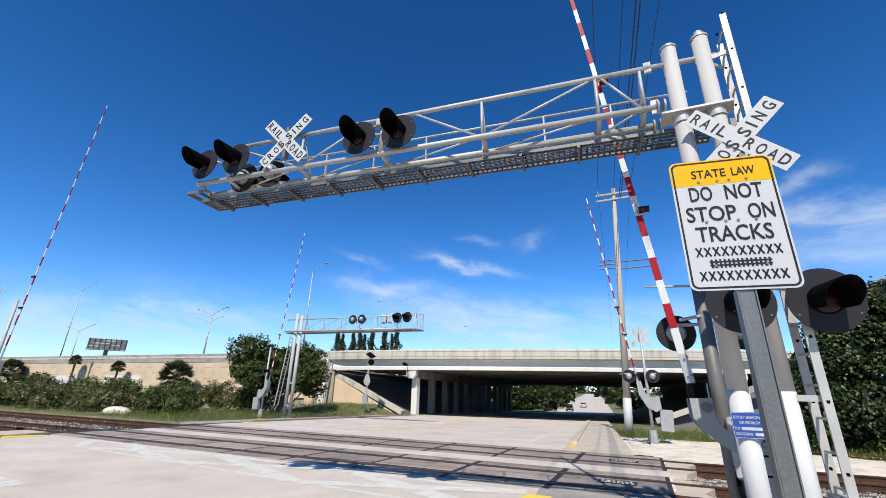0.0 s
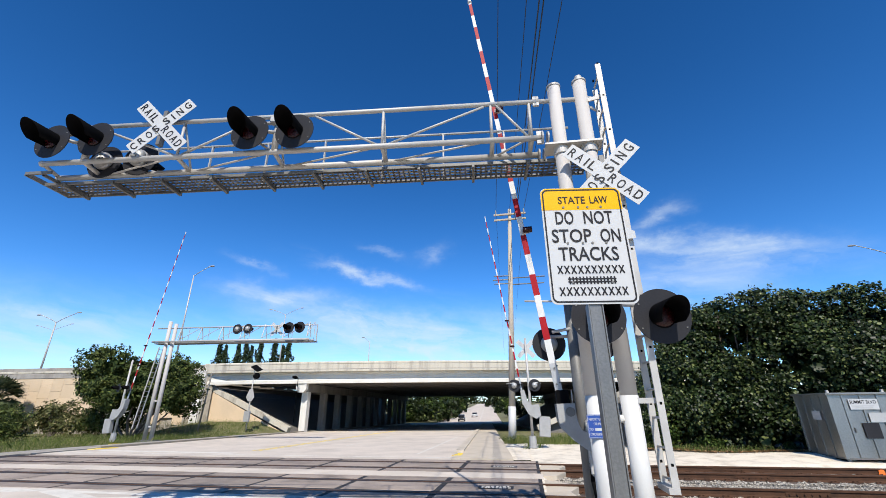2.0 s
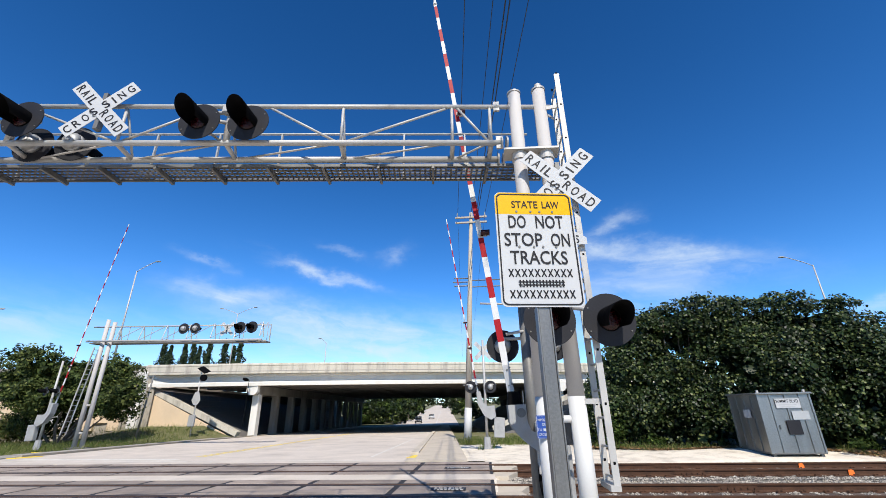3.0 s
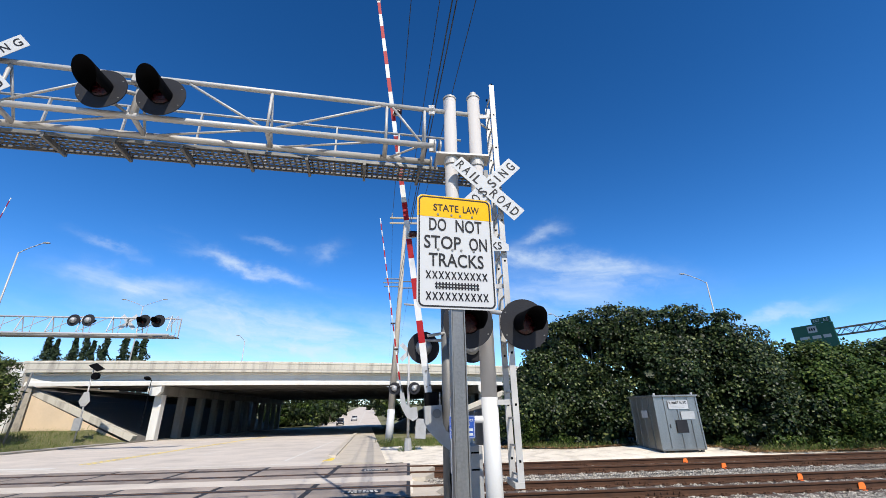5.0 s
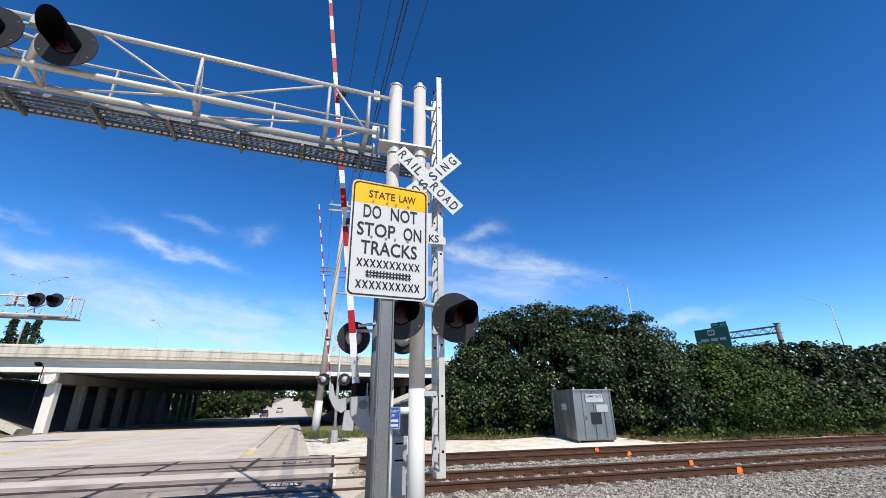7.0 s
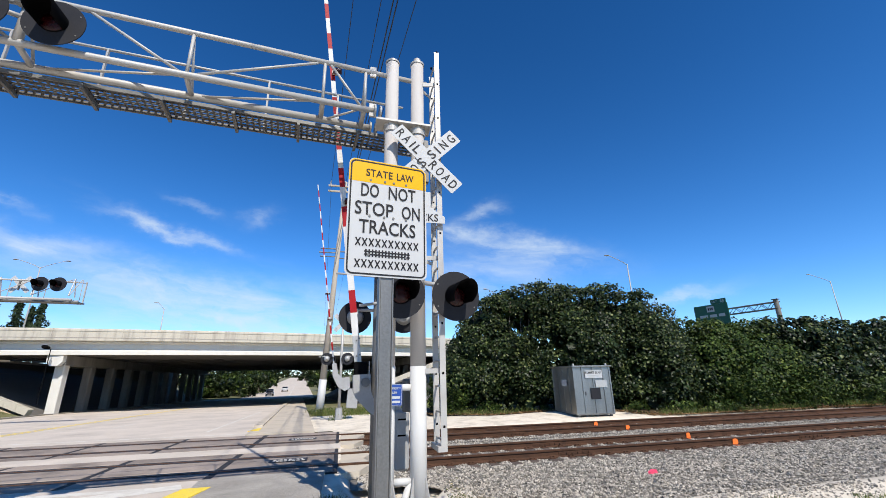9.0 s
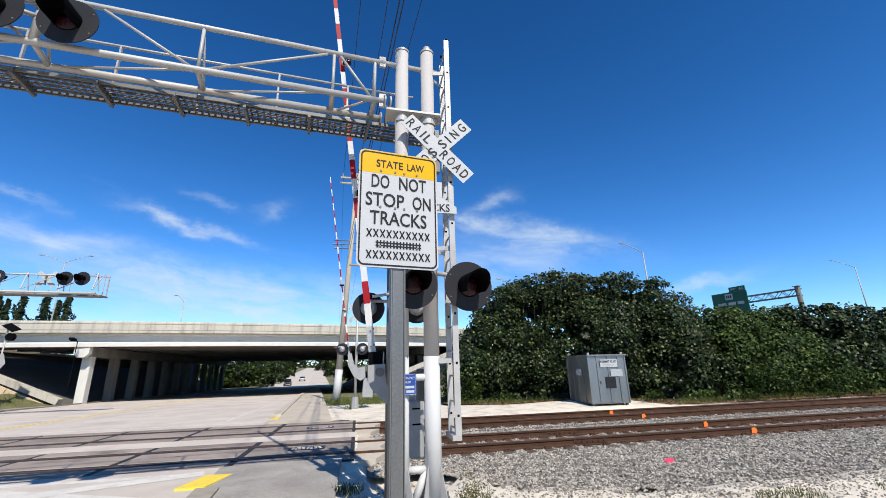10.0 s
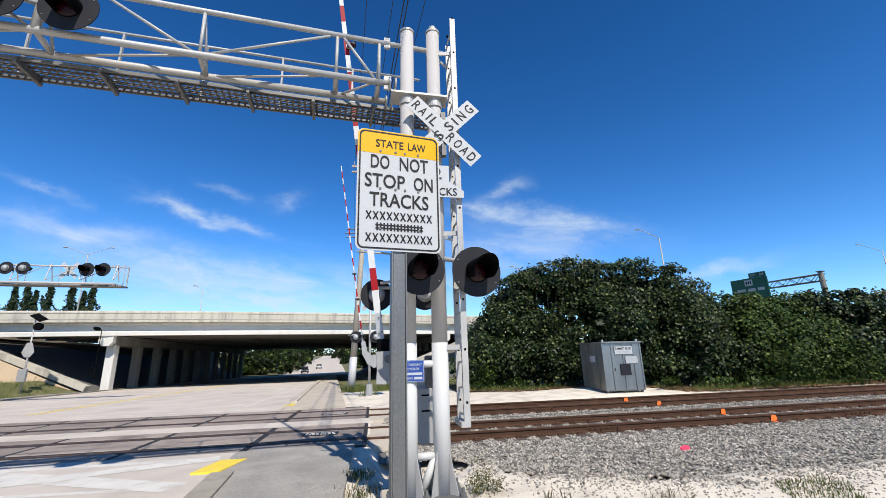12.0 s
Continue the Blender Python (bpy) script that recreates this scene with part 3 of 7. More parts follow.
def scatter_stones(name, places, size, seed, material, label):
    """Loose angular stones at the places, all in one mesh."""
    rng = np.random.default_rng(seed)
    base = np.array([(1, 0, 0), (-1, 0, 0), (0, 1, 0), (0, -1, 0), (0, 0, 1), (0, 0, -1)], float)
    tri = np.array([(0, 2, 4), (2, 1, 4), (1, 3, 4), (3, 0, 4), (2, 0, 5), (1, 2, 5), (3, 1, 5), (0, 3, 5)])
    n = len(places)
    v = base[None] * (1 + rng.normal(0, 0.22, (n, 6, 1)))
    v = v + rng.normal(0, 0.2, (n, 6, 3))
    q = rng.normal(0, 1, (n, 3, 3))
    q, _ = np.linalg.qr(q)
    v = np.einsum("nij,nkj->nki", q, v)
    v *= (size * rng.uniform(0.5, 1.25, (n, 1, 1))) * np.array((1, 1, 0.8))
    v += np.asarray(places)[:, None, :]
    me = bpy.data.meshes.new(name)
    me.from_pydata(v.reshape(-1, 3), [], (tri[None] + 6 * np.arange(n)[:, None, None]).reshape(-1, 3))
    ob = part(name, me, material)
    return tagged(ob, label, "ballast", "", "stuff")


rs = random.Random(5)
places = []
while len(places) < 78000:
    x = 0.9 + 19 * rs.random() ** 1.25
    y = rs.uniform(4.0, 15.9)
    e = ballast_edge(x)
    if y < e + 0.05 and not (y > e - 0.5 and rs.random() < 0.12):
        continue
    if any(abs(y - r) < 0.10 for r in RAIL_Y) or (any(abs(y - r) < 0.5 for r in RAIL_Y) and abs((x - 0.95) % 0.52 - 0.26) > 0.13):
        continue
    z = ballast_height(x, y) if y > e else sand_height(x, y)
    places.append((x, y, z + 0.012))
scatter_stones("ballast_stones", places, 0.027, 8, "ballast", "loose angular grey ballast stones")
places = []
while len(places) < 2600:
    x, y = rs.uniform(1.9, 9), rs.uniform(2.2, 5.2)
    if y < ballast_edge(x) and rs.random() < math.exp(-(ballast_edge(x) - y) * 1.4):
        places.append((x, y, sand_height(x, y) + 0.006))
scatter_stones("gravel", places, 0.017, 11, "ballast", "scattered small grey gravel on the shell")
places = [(rs.uniform(-60, -22.8), rs.uniform(6.4, 16.5), 0) for _ in range(9000)]
places = [(x, y, ballast_height(x, y) + 0.015) for x, y, _ in places if not any(abs(y - r) < 0.1 for r in RAIL_Y)]
scatter_stones("ballast_stones", places, 0.055, 9, "ballast", "loose grey ballast stones beyond the road")

# ---------------------------------------------------------------- tracks
RAIL_PROFILE = [(-0.07, -0.185), (0.07, -0.185), (0.07, -0.172), (0.016, -0.150), (0.009, -0.135), (0.009, -0.055), (0.034, -0.042),
                (0.036, -0.010), (0.026, 0.0), (-0.026, 0.0), (-0.036, -0.010), (-0.034, -0.042), (-0.009, -0.055), (-0.009, -0.135), (-0.016, -0.150), (-0.07, -0.172)]


def build_track(k, y0, y1, x_tie=(0.9, 60)):
    t = thing("railway_track", "rusty rails on ties, crossing the road in concrete panels", "railway track", (0, (y0 + y1) / 2, 0), "the two tracks")
    for y in (y0, y1):
        bm = bmesh.new()
        prism(bm, RAIL_PROFILE, 500, Matrix.Translation((-250, y - (y0 + y1) / 2, 0)) @ Matrix.Rotation(radians(-90), 4, "Z"))
        part("rail", bm, "rail", t, "rust-brown steel rail")
        part("rail_head", bx(-250, 250, y - (y0 + y1) / 2 - 0.018, y - (y0 + y1) / 2 + 0.018, -0.002, 0.0025), "rail_head", t, "worn shiny running band")
    tie = bmesh.new()
    box(tie, -0.12, 0.12, -1.3, 1.3, -0.40, -0.184, None, 0.012)
    tie_me = bpy.data.meshes.new("tie")
    tie.to_mesh(tie_me)
    tie.free()
    tie_me.materials.append(M["tie"])
    clip = bmesh.new()
    box(clip, -0.08, 0.08, -0.16, 0.16, -0.186, -0.165, None, 0.006)
    for s in (-1, 1):
        for dx in (-0.045, 0.045):
            rod(clip, (dx, s * 0.105, -0.17), (dx, s * 0.105, -0.135), 0.016, 0.010, 7)
            rod(clip, (dx - 0.03, s * 0.085, -0.145), (dx + 0.03, s * 0.085, -0.145), 0.011, 0.011, 6)
    clip_me = bpy.data.meshes.new("tie_plate")
    clip.to_mesh(clip_me)
    clip.free()
    clip_me.materials.append(M["rail"])
    xs = [0.95 + 0.52 * i for i in range(62)] + [-23.0 - 0.52 * i for i in range(40)]
    for x in xs:
        ob = new("tie", tie_me)
        ob.parent = t
        ob.location = (x, 0, 0)
        if -40 < x < 22:
            for y in (y0, y1):
                ob = new("tie_plate", clip_me)
                ob.parent = t
                ob.location = (x, y - (y0 + y1) / 2, 0)
    # bolted joint bars
    for x in (6.3, 14.0):
        for y in (y0, y1):
            bm = bmesh.new()
            for s in (-1, 1):
                box(bm, x - 0.45, x + 0.45, y - (y0 + y1) / 2 + s * 0.012 - 0.008, y - (y0 + y1) / 2 + s * 0.012 + 0.008 + 0.006 * s, -0.14, -0.055)
                for i in range(6):
                    rod(bm, (x - 0.38 + 0.152 * i, y - (y0 + y1) / 2, -0.098), (x - 0.38 + 0.152 * i, y - (y0 + y1) / 2 + s * 0.05, -0.098), 0.016, 0.016, 6)
            part("joint_bar", bm, "rail", t)
    return t


build_track(0, RAIL_Y[0], RAIL_Y[1])
build_track(1, RAIL_Y[2], RAIL_Y[3])


def build_crossing(k, rails, band):
    y0, y1 = rails
    bed = bmesh.new()
    slab(bed, [(-22.6, band[0]), (0.5, band[0]), (0.5, band[1]), (-22.6, band[1])], -0.25, -0.014)
    root = setting("crossing_bed_%d" % (k + 1), bed, "flange", "dark rubber bed between concrete crossing panels", "crossing")
    rows = [(band[0] + 0.05, y0 - 0.19), (y0 + 0.22, y1 - 0.20), (y1 + 0.20, band[1] - 0.03)]
    L = 2.44
    for a, b in rows:
        bm = bx(-L / 2 + 0.075, L / 2 - 0.075, a - (a + b) / 2, b - (a + b) / 2, -0.15, 0.0, None, 0.012)
        me = bpy.data.meshes.new("panel")
        bm.to_mesh(me)
        bm.free()
        me.materials.append(M["panel"])
        for i in range(9):
            ob = new("panel", me)
            ob.parent = root
            ob.location = (0.48 - L / 2 - L * i, (a + b) / 2, -0.002 + 0.003 * ((i * 7 + k) % 3 - 1))
    # seal strips along the rails
    for y in rails:
        for s in (-1, 1):
            part("seal_strip", bx(-22.4, 0.5, y + s * 0.115 - 0.068, y + s * 0.115 + 0.068, -0.1, -0.007), "flange", root)
    # unreadable stencilled name plate at the edge
    plate = thing("stencil_plate", "black stencilled maker's panel with white marks", "stencil", (-0.62, (y0 + y1) / 2 + 0.05 - 0.2 * k, 0.006), "stencils on the panels")
    part("plate", bx(-0.42, 0.42, -0.19, 0.19, 0.0, 0.003), "sign_black", plate)
    for r, zz in enumerate((0.085, -0.075)):
        x = -0.34
        rr = random.Random(17 + r + k)
        while x < 0.32:
            w = rr.uniform(0.03, 0.09)
            part("mark", bx(x, min(x + w, 0.36), zz - 0.05, zz + 0.05, 0.003, 0.005), "white_line", plate)
            x += w + rr.uniform(0.02, 0.05)


build_crossing(0, RAIL_Y[:2], PANEL_NEAR)
build_crossing(1, RAIL_Y[2:], PANEL_FAR)
# concrete aprons where the panels end
for i, (a, b) in enumerate(((8.0, 11.3), (11.9, 15.2))):
    bm = bmesh.new()
    slab(bm, [(0.52, a), (0.95, a + 0.15), (1.25, a + 0.9), (1.1, a + 1.6), (1.35, a + 2.3), (0.9, b - 0.2), (0.52, b)], -0.25, -0.045)
    setting("apron_%d" % (i + 1), bm, "walk", "broken concrete apron at the panels' end", "pavement")

# survey paint on the rails and ballast
for x, y, w in ((11.22, RAIL_Y[0] - 0.055, 0.19), (11.05, RAIL_Y[1] - 0.055, 0.15), (10.75, RAIL_Y[2] - 0.055, 0.17), (10.4, RAIL_Y[3] - 0.055, 0.17)):
    fl = thing("survey_mark", "bright orange survey paint splashed on the rail's side and tie", "survey mark", (x, y, -0.19), "survey marks")
    bm = bmesh.new()
    prism(bm, [(-w / 2, 0.02), (w * 0.4, 0.015), (w / 2, 0.06), (w * 0.42, 0.15), (w * 0.1, 0.17), (-w * 0.38, 0.155), (-w * 0.45, 0.08)], 0.006)
    part("side_paint", bm, "orange", fl)
    bm = bmesh.new()
    slab(bm, [(-w * 0.3, -0.06), (w * 0.1, -0.09), (w * 0.5, -0.05), (w * 0.55, 0.0), (-w * 0.4, 0.0)], 0.004, 0.012)
    part("tie_paint", bm, "orange", fl)
pk = thing("pink_flag", "crumpled pink survey flag lying on the ballast", "marker", (6.52, 6.27, -0.15))
bm = bmesh.new()
prism(bm, [(-0.14, 0.02), (0.02, 0.0), (0.16, 0.03), (0.13, 0.09), (0.0, 0.11), (-0.12, 0.08)], 0.05, Matrix.Rotation(radians(25), 4, "Z"))
part("cloth", bm, "pink", pk)

# ---------------------------------------------------------------- road paint
def stripe(name, a, b, w, label="worn white road marking", material="white_line", z=0.004):
    bm = bmesh.new()
    a, b = Vector((*a, 0)), Vector((*b, 0))
    d = (b - a).normalized()
    s = Vector((-d.y, d.x, 0)) * w / 2
    mid = [a.lerp(b, t / 6) for t in range(7)]
    rows = [(bm.verts.new((*(p + s).xy, grade(p.y) + z)), bm.verts.new((*(p - s).xy, grade(p.y) + z))) for p in mid]
    for i in range(6):
        bm.faces.new((rows[i][1], rows[i + 1][1], rows[i + 1][0], rows[i][0]))
    ob = part(name, bm, material)
    return tagged(ob, label, "road marking", "road markings")


# connected white crosses between two lines before the tracks
def envelope_near(x):
    return 6.80 - 1.05 * (x + 18.4) / 16.2


def envelope_far(x):
    return 7.97 - 0.36 * (x + 18.0) / 15.6


stripe("envelope_line", (-18.4, envelope_near(-18.4)), (-2.25, envelope_near(-2.25)), 0.13, z=0.0016)
stripe("envelope_line", (-18.0, envelope_far(-18.0) - 0.05), (-2.45, envelope_far(-2.45) - 0.05), 0.22, z=0.0020)
for i, x in enumerate((-15.9, -11.25, -6.6)):
    stripe("envelope_cross_bar", (x, envelope_far(x)), (x + 4.4, envelope_near(x + 4.4)), 0.46, z=0.0024 + 0.0003 * i)
    stripe("envelope_cross_bar", (x - 0.05, envelope_near(x)), (x + 4.4, envelope_far(x + 4.4)), 0.40, z=0.0033 + 0.0003 * i)
stripe("envelope_cross_bar", (-18.0, envelope_far(-18.0)), (-16.3, envelope_near(-16.3)), 0.40, z=0.0042)
stripe("stop_line", (-18.0, 3.2), (-10.9, 3.0), 0.55, "wide white stop line")
for i in range(3):
    y = 22 + 9 * i
    stripe("lane_line", (-8.4 + ROAD_SLOPE * (y - 7), y), (-8.4 + ROAD_SLOPE * (y - 4), y + 3), 0.12)
stripe("edge_line", (road_right(17.2) - 1.6, 17.2), (road_right(34) - 1.0, 34), 0.12)
stripe("edge_line", (road_right(112) - 1.0, 112), (road_right(300) - 1.0, 300), 0.2)
for o in (0.0, 0.3):
    stripe("centre_line", (-12.4 - o, 18), (-15.0 - o, 50), 0.12, "faded yellow centre line", "yellow_paint")
stripe("stop_line", (-20.5, 17.2), (-12.6, 16.6), 0.5, "worn white stop line")
stripe("stop_line", (-21.5, 16.05), (-2.7, 15.75), 0.14)
# yellow kerb ends
for x, y, w, l in ((-1.95, 6.9, 0.62, 0.95), (-2.6, 17.1, 0.5, 1.2), (-20.9, 7.2, 0.6, 1.2), (-21.6, 18.4, 0.6, 1.2), (-24.3, 22.0, 1.4, 0.5)):
    z = grade(y)
    bm = bmesh.new()
    x0 = x
    co = [(x0 - w * 0.5, y - l / 2), (x0 + w * 0.2, y - l / 2), (x0 + w * 0.5, y + l / 2), (x0 - w * 0.25, y + l / 2)]
    a = [bm.verts.new((px, py, z + (0.035 if py < y else 0.012))) for px, py in co]
    b = [bm.verts.new((px, py, z - 0.05)) for px, py in co]
    bm.faces.new(a)
    for i in range(4):
        bm.faces.new((a[i], b[i], b[(i + 1) % 4], a[(i + 1) % 4]))
    bmesh.ops.recalc_face_normals(bm, faces=bm.faces[:])
    tagged(part("kerb_end", bm, "yellow_paint"), "yellow painted sloping end of a kerb", "kerb end", "kerb ends")


# ---------------------------------------------------------------- near cantilever
ARM_O = Vector((0.8, 3.7, 0))
ARM_D = Vector((-0.9936, -0.1129, 0))
ARM_N = Vector((-0.1129, 0.9936, 0))


def arm(s, off, z):
    return ARM_O + ARM_D * s + ARM_N * off + Vector((0, 0, z))


MAST1, MAST2 = Vector((1.035, 3.74, 0)), Vector((1.425, 3.76, 0))
BASE_Z = 0.22


def pipe(pts, r, seg=12):
    bm = bmesh.new()
    pts = [Vector(p) for p in pts]
    rings = []
    for i, p in enumerate(pts):
        d = (pts[min(i + 1, len(pts) - 1)] - pts[max(i - 1, 0)]).normalized()
        q = d.to_track_quat("Z", "X")
        rings.append([bm.verts.new(p + q @ Vector((r * math.cos(2 * math.pi * k / seg), r * math.sin(2 * math.pi * k / seg), 0))) for k in range(seg)])
    for a, b in zip(rings, rings[1:]):
        for k in range(seg):
            bm.faces.new((a[k], a[(k + 1) % seg], b[(k + 1) % seg], b[k]))
    bm.faces.new(rings[0][::-1])
    bm.faces.new(rings[-1])
    return bm


def build_cantilever():
    c = thing("signal_cantilever", "pale aluminium railroad cantilever on two masts with truss arm and walkway", "cantilever")
    for k, p in enumerate((MAST1, MAST2)):
        top = 6.44 + 0.05 * k
        bm = bmesh.new()
        rod(bm, p + Vector((0, 0, 1.9)), p + Vector((0, 0, top)), 0.098, 0.098, 28)
        m = part("mast", bm, "mast", c, "weathered aluminium mast tube", True)
        bm = bmesh.new()
        rod(bm, p + Vector((0, 0, BASE_Z)), p + Vector((0, 0, 1.9)), 0.1015, 0.1015, 28)
        part("painted_foot", bm, "mast_white", m, "white painted lower mast", True)
        bm = bmesh.new()
        rod(bm, p + Vector((0, 0, top)), p + Vector((0, 0, top + 0.03)), 0.108, 0.108, 28)
        rod(bm, p + Vector((0, 0, top + 0.03)), p + Vector((0, 0, top + 0.055)), 0.10, 0.06, 28)
        part("cap", bm, "alu", m)
        if k:
            bm = bmesh.new()
            rod(bm, p + Vector((0, 0, top + 0.05)), p + Vector((0, 0, top + 0.12)), 0.055, 0.055, 16)
            part("vent", bm, "alu", m)
        for i in range(4):
            a = radians(45 + 90 * i)
            d = Vector((math.cos(a), math.sin(a), 0))
            bm = bmesh.new()
            vs = [bm.verts.new(p + d * r + Vector((0, 0, z)) + Vector((-d.y, d.x, 0)) * s * 0.007) for s in (-1, 1) for r, z in ((0.09, BASE_Z), (0.22, BASE_Z), (0.10, BASE_Z + 0.46))]
            bm.faces.new(vs[:3])
            bm.faces.new(vs[3:][::-1])
            for i2 in range(3):
                bm.faces.new((vs[i2], vs[3 + i2], vs[3 + (i2 + 1) % 3], vs[(i2 + 1) % 3]))
            part("gusset", bm, "alu", c)
    mid = (MAST1 + MAST2) / 2
    part("base_plate", bx(mid.x - 0.44, mid.x + 0.44, mid.y - 0.24, mid.y + 0.24, BASE_Z - 0.03, BASE_Z + 0.005, None, 0.008), "alu_dark", c)
    for dx in (-0.39, -0.02, 0.39):
        for dy in (-0.19, 0.19):
            bm = bmesh.new()
            rod(bm, (mid.x + dx, mid.y + dy, BASE_Z), (mid.x + dx, mid.y + dy, BASE_Z + 0.05), 0.035, 0.035, 6)
            rod(bm, (mid.x + dx, mid.y + dy, BASE_Z + 0.05), (mid.x + dx, mid.y + dy, BASE_Z + 0.10), 0.018, 0.018, 8)
            part("anchor_bolt", bm, "alu_dark", c)
    # lattice between the masts
    for z, dy in ((0.62, 0), (1.65, 0.0)):
        bm = bmesh.new()
        rod(bm, MAST1 + Vector((0.08, dy, z)), MAST2 + Vector((-0.08, dy, z)), 0.042, 0.042, 14)
        part("cross_tube", bm, "mast_white", c, "", True)
    bm = bmesh.new()
    rod(bm, MAST1 + Vector((0.14, 0, BASE_Z + 0.02)), MAST2 + Vector((-0.09, 0, 0.60)), 0.045, 0.045, 14)
    part("cross_tube", bm, "mast_white", c, "", True)
    # top collar plate round both masts
    bm = bmesh.new()
    slab(bm, [(0.80, 3.58), (1.60, 3.62), (1.62, 3.90), (0.80, 3.90)], 5.32, 5.35)
    for p in (MAST1, MAST2):
        rod(bm, p + Vector((0, 0, 5.20)), p + Vector((0, 0, 5.34)), 0.115, 0.115, 24)
    part("collar_plate", bm, "alu", c)
    # chords of the arm
    for nm, s0, s1, off, z, r in (("top_chord", -0.78, 7.75, 0.0, 6.19, 0.036), ("front_chord", 0.02, 8.0, 0.0, 5.52, 0.044), ("rear_chord", 0.02, 8.05, 0.37, 5.47, 0.050)):
        part(nm, pipe([arm(s0, off, z), arm(s1, off, z)], r, 16), "alu", c, "", True)
        for s in (0.02, -0.06):
            if nm != "top_chord":
                bm = bmesh.new()
                rod(bm, arm(s - 0.012, off, z), arm(s + 0.012, off, z), 0.095, 0.095, 18)
                part("flange_ring", bm, "alu", c)
    bm = bmesh.new()
    beam(bm, arm(0.05, 0, 5.42), arm(0.05, 0, 5.63), 0.04, 0.10, (1, 0, 0))
    part("chord_clamp", bm, "alu", c)
    bm = bmesh.new()
    beam(bm, arm(0.06, 0, 6.11), arm(0.06, 0, 6.28), 0.04, 0.09, (1, 0, 0))
    part("chord_clamp", bm, "alu", c)
    # web members
    nodes = [0.17, 0.76, 2.44, 4.14, 5.73, 7.3]
    for s in nodes:
        part("web_post", pipe([arm(s, 0, 6.19), arm(s, 0, 5.52)], 0.022 if s not in (4.14, 7.3) else 0.05), "alu", c, "", True)
        part("web_tie", pipe([arm(s, 0, 6.17), arm(s, 0.37, 5.47)], 0.018), "alu", c, "", True)
        part("bottom_strut", pipe([arm(s, 0.0, 5.52), arm(s, 0.37, 5.47)], 0.036), "alu", c, "", True)
    diag = [(0.68, 6.17, 0.22, 5.55), (0.86, 6.15, 2.35, 5.55), (2.52, 5.55, 3.55, 6.16), (4.8, 6.0, 5.65, 5.56), (5.8, 5.56, 7.2, 6.15), (4.22, 5.56, 4.8, 6.0)]
    for a, za, b, zb in diag:
        part("web_brace", pipe([arm(a, 0, za), arm(b, 0, zb)], 0.019), "alu", c, "", True)
    for a, b in zip(nodes, nodes[1:]):
        part("lateral_brace", pipe([arm(a + 0.06, 0.02, 5.52), arm(b - 0.06, 0.35, 5.47)], 0.016), "alu", c, "", True)
    part("end_strut", pipe([arm(8.0, 0, 5.52), arm(8.05, 0.37, 5.47)], 0.03), "alu", c, "", True)
    for p in (arm(8.0, 0, 5.52), arm(8.07, 0.37, 5.47)):
        bm = bmesh.new()
        bmesh.ops.create_uvsphere(bm, u_segments=12, v_segments=8, radius=0.055, matrix=Matrix.Translation(p))
        part("end_cap", bm, "alu", c, "", True)
    # walkway: brackets, edge angles and punched planks
    WZ = 5.385
    for s in [0.2 + 0.857 * i for i in range(10)]:
        bm = bmesh.new()
        beam(bm, arm(s, 0.34, WZ - 0.05), arm(s, 0.84, WZ - 0.05), 0.04, 0.075)
        part("walkway_bracket", bm, "alu_dark", c)
    for off in (0.37, 0.80):
        bm = bmesh.new()
        beam(bm, arm(-0.75, off, WZ - 0.02), arm(8.3, off, WZ - 0.02), 0.022, 0.05)
        part("walkway_runner", bm, "alu_dark", c)
    bm = bmesh.new()
    beam(bm, arm(8.3, 0.05, WZ), arm(8.3, 0.80, WZ), 0.03, 0.07)
    beam(bm, arm(7.85, 0.05, WZ), arm(8.3, 0.05, WZ), 0.03, 0.05)
    beam(bm, arm(8.05, 0.1, WZ), arm(8.05, 0.8, WZ), 0.03, 0.05)
    part("walkway_end", bm, "alu_dark", c)
    for off in (0.425, 0.515, 0.605, 0.695, 0.785):
        bm = bmesh.new()
        for side in (-0.036, 0.036):
            beam(bm, arm(-0.75, off + side, WZ), arm(8.28, off + side, WZ), 0.006, 0.022)
        for side in (-0.030, 0.030):
            beam(bm, arm(-0.75, off + side, WZ + 0.008), arm(8.28, off + side, WZ + 0.008), 0.014, 0.004)
        s = -0.75
        while s < 8.28:
            beam(bm, arm(s, off - 0.03, WZ + 0.006), arm(s, off + 0.03, WZ + 0.006), 0.030, 0.008)
            s += 0.084
        part("walkway_plank", bm, "alu_dark", c, "punched walkway plank")
    part("handrail", pipe([arm(-0.6, 0.78, 6.26), arm(8.1, 0.78, 6.26)], 0.02), "alu", c, "", True)
    for s in [0.5 + 1.05 * i for i in range(8)]:
        bm = bmesh.new()
        beam(bm, arm(s, 0.78, WZ), arm(s, 0.78, 6.26), 0.036, 0.025, (1, 0, 0))
        part("handrail_post", bm, "alu", c)
    # ladder
    for dx, dy in ((1.70, 3.98), (1.71, 3.62)):
        bm = bmesh.new()
        beam(bm, (dx, dy, 0.93), (dx, dy, 6.68 if dy < 3.7 else 6.50), 0.026, 0.075, (1, 0, 0))
        ladder = part("ladder_rail", bm, "alu", c)
        for z in [1.2 + 0.61 * i for i in range(10)]:
            bm = bmesh.new()
            rod(bm, (dx - 0.01, dy, z), (dx + 0.015, dy, z), 0.02, 0.02, 10)
            part("rung_hole", bm, "black", ladder)
    for i in range(19):
        z = 1.05 + 0.305 * i
        bm = bmesh.new()
        rod(bm, (1.70, 3.98, z), (1.71, 3.62, z), 0.014, 0.014, 8)
        part("ladder_rung", bm, "alu", c)
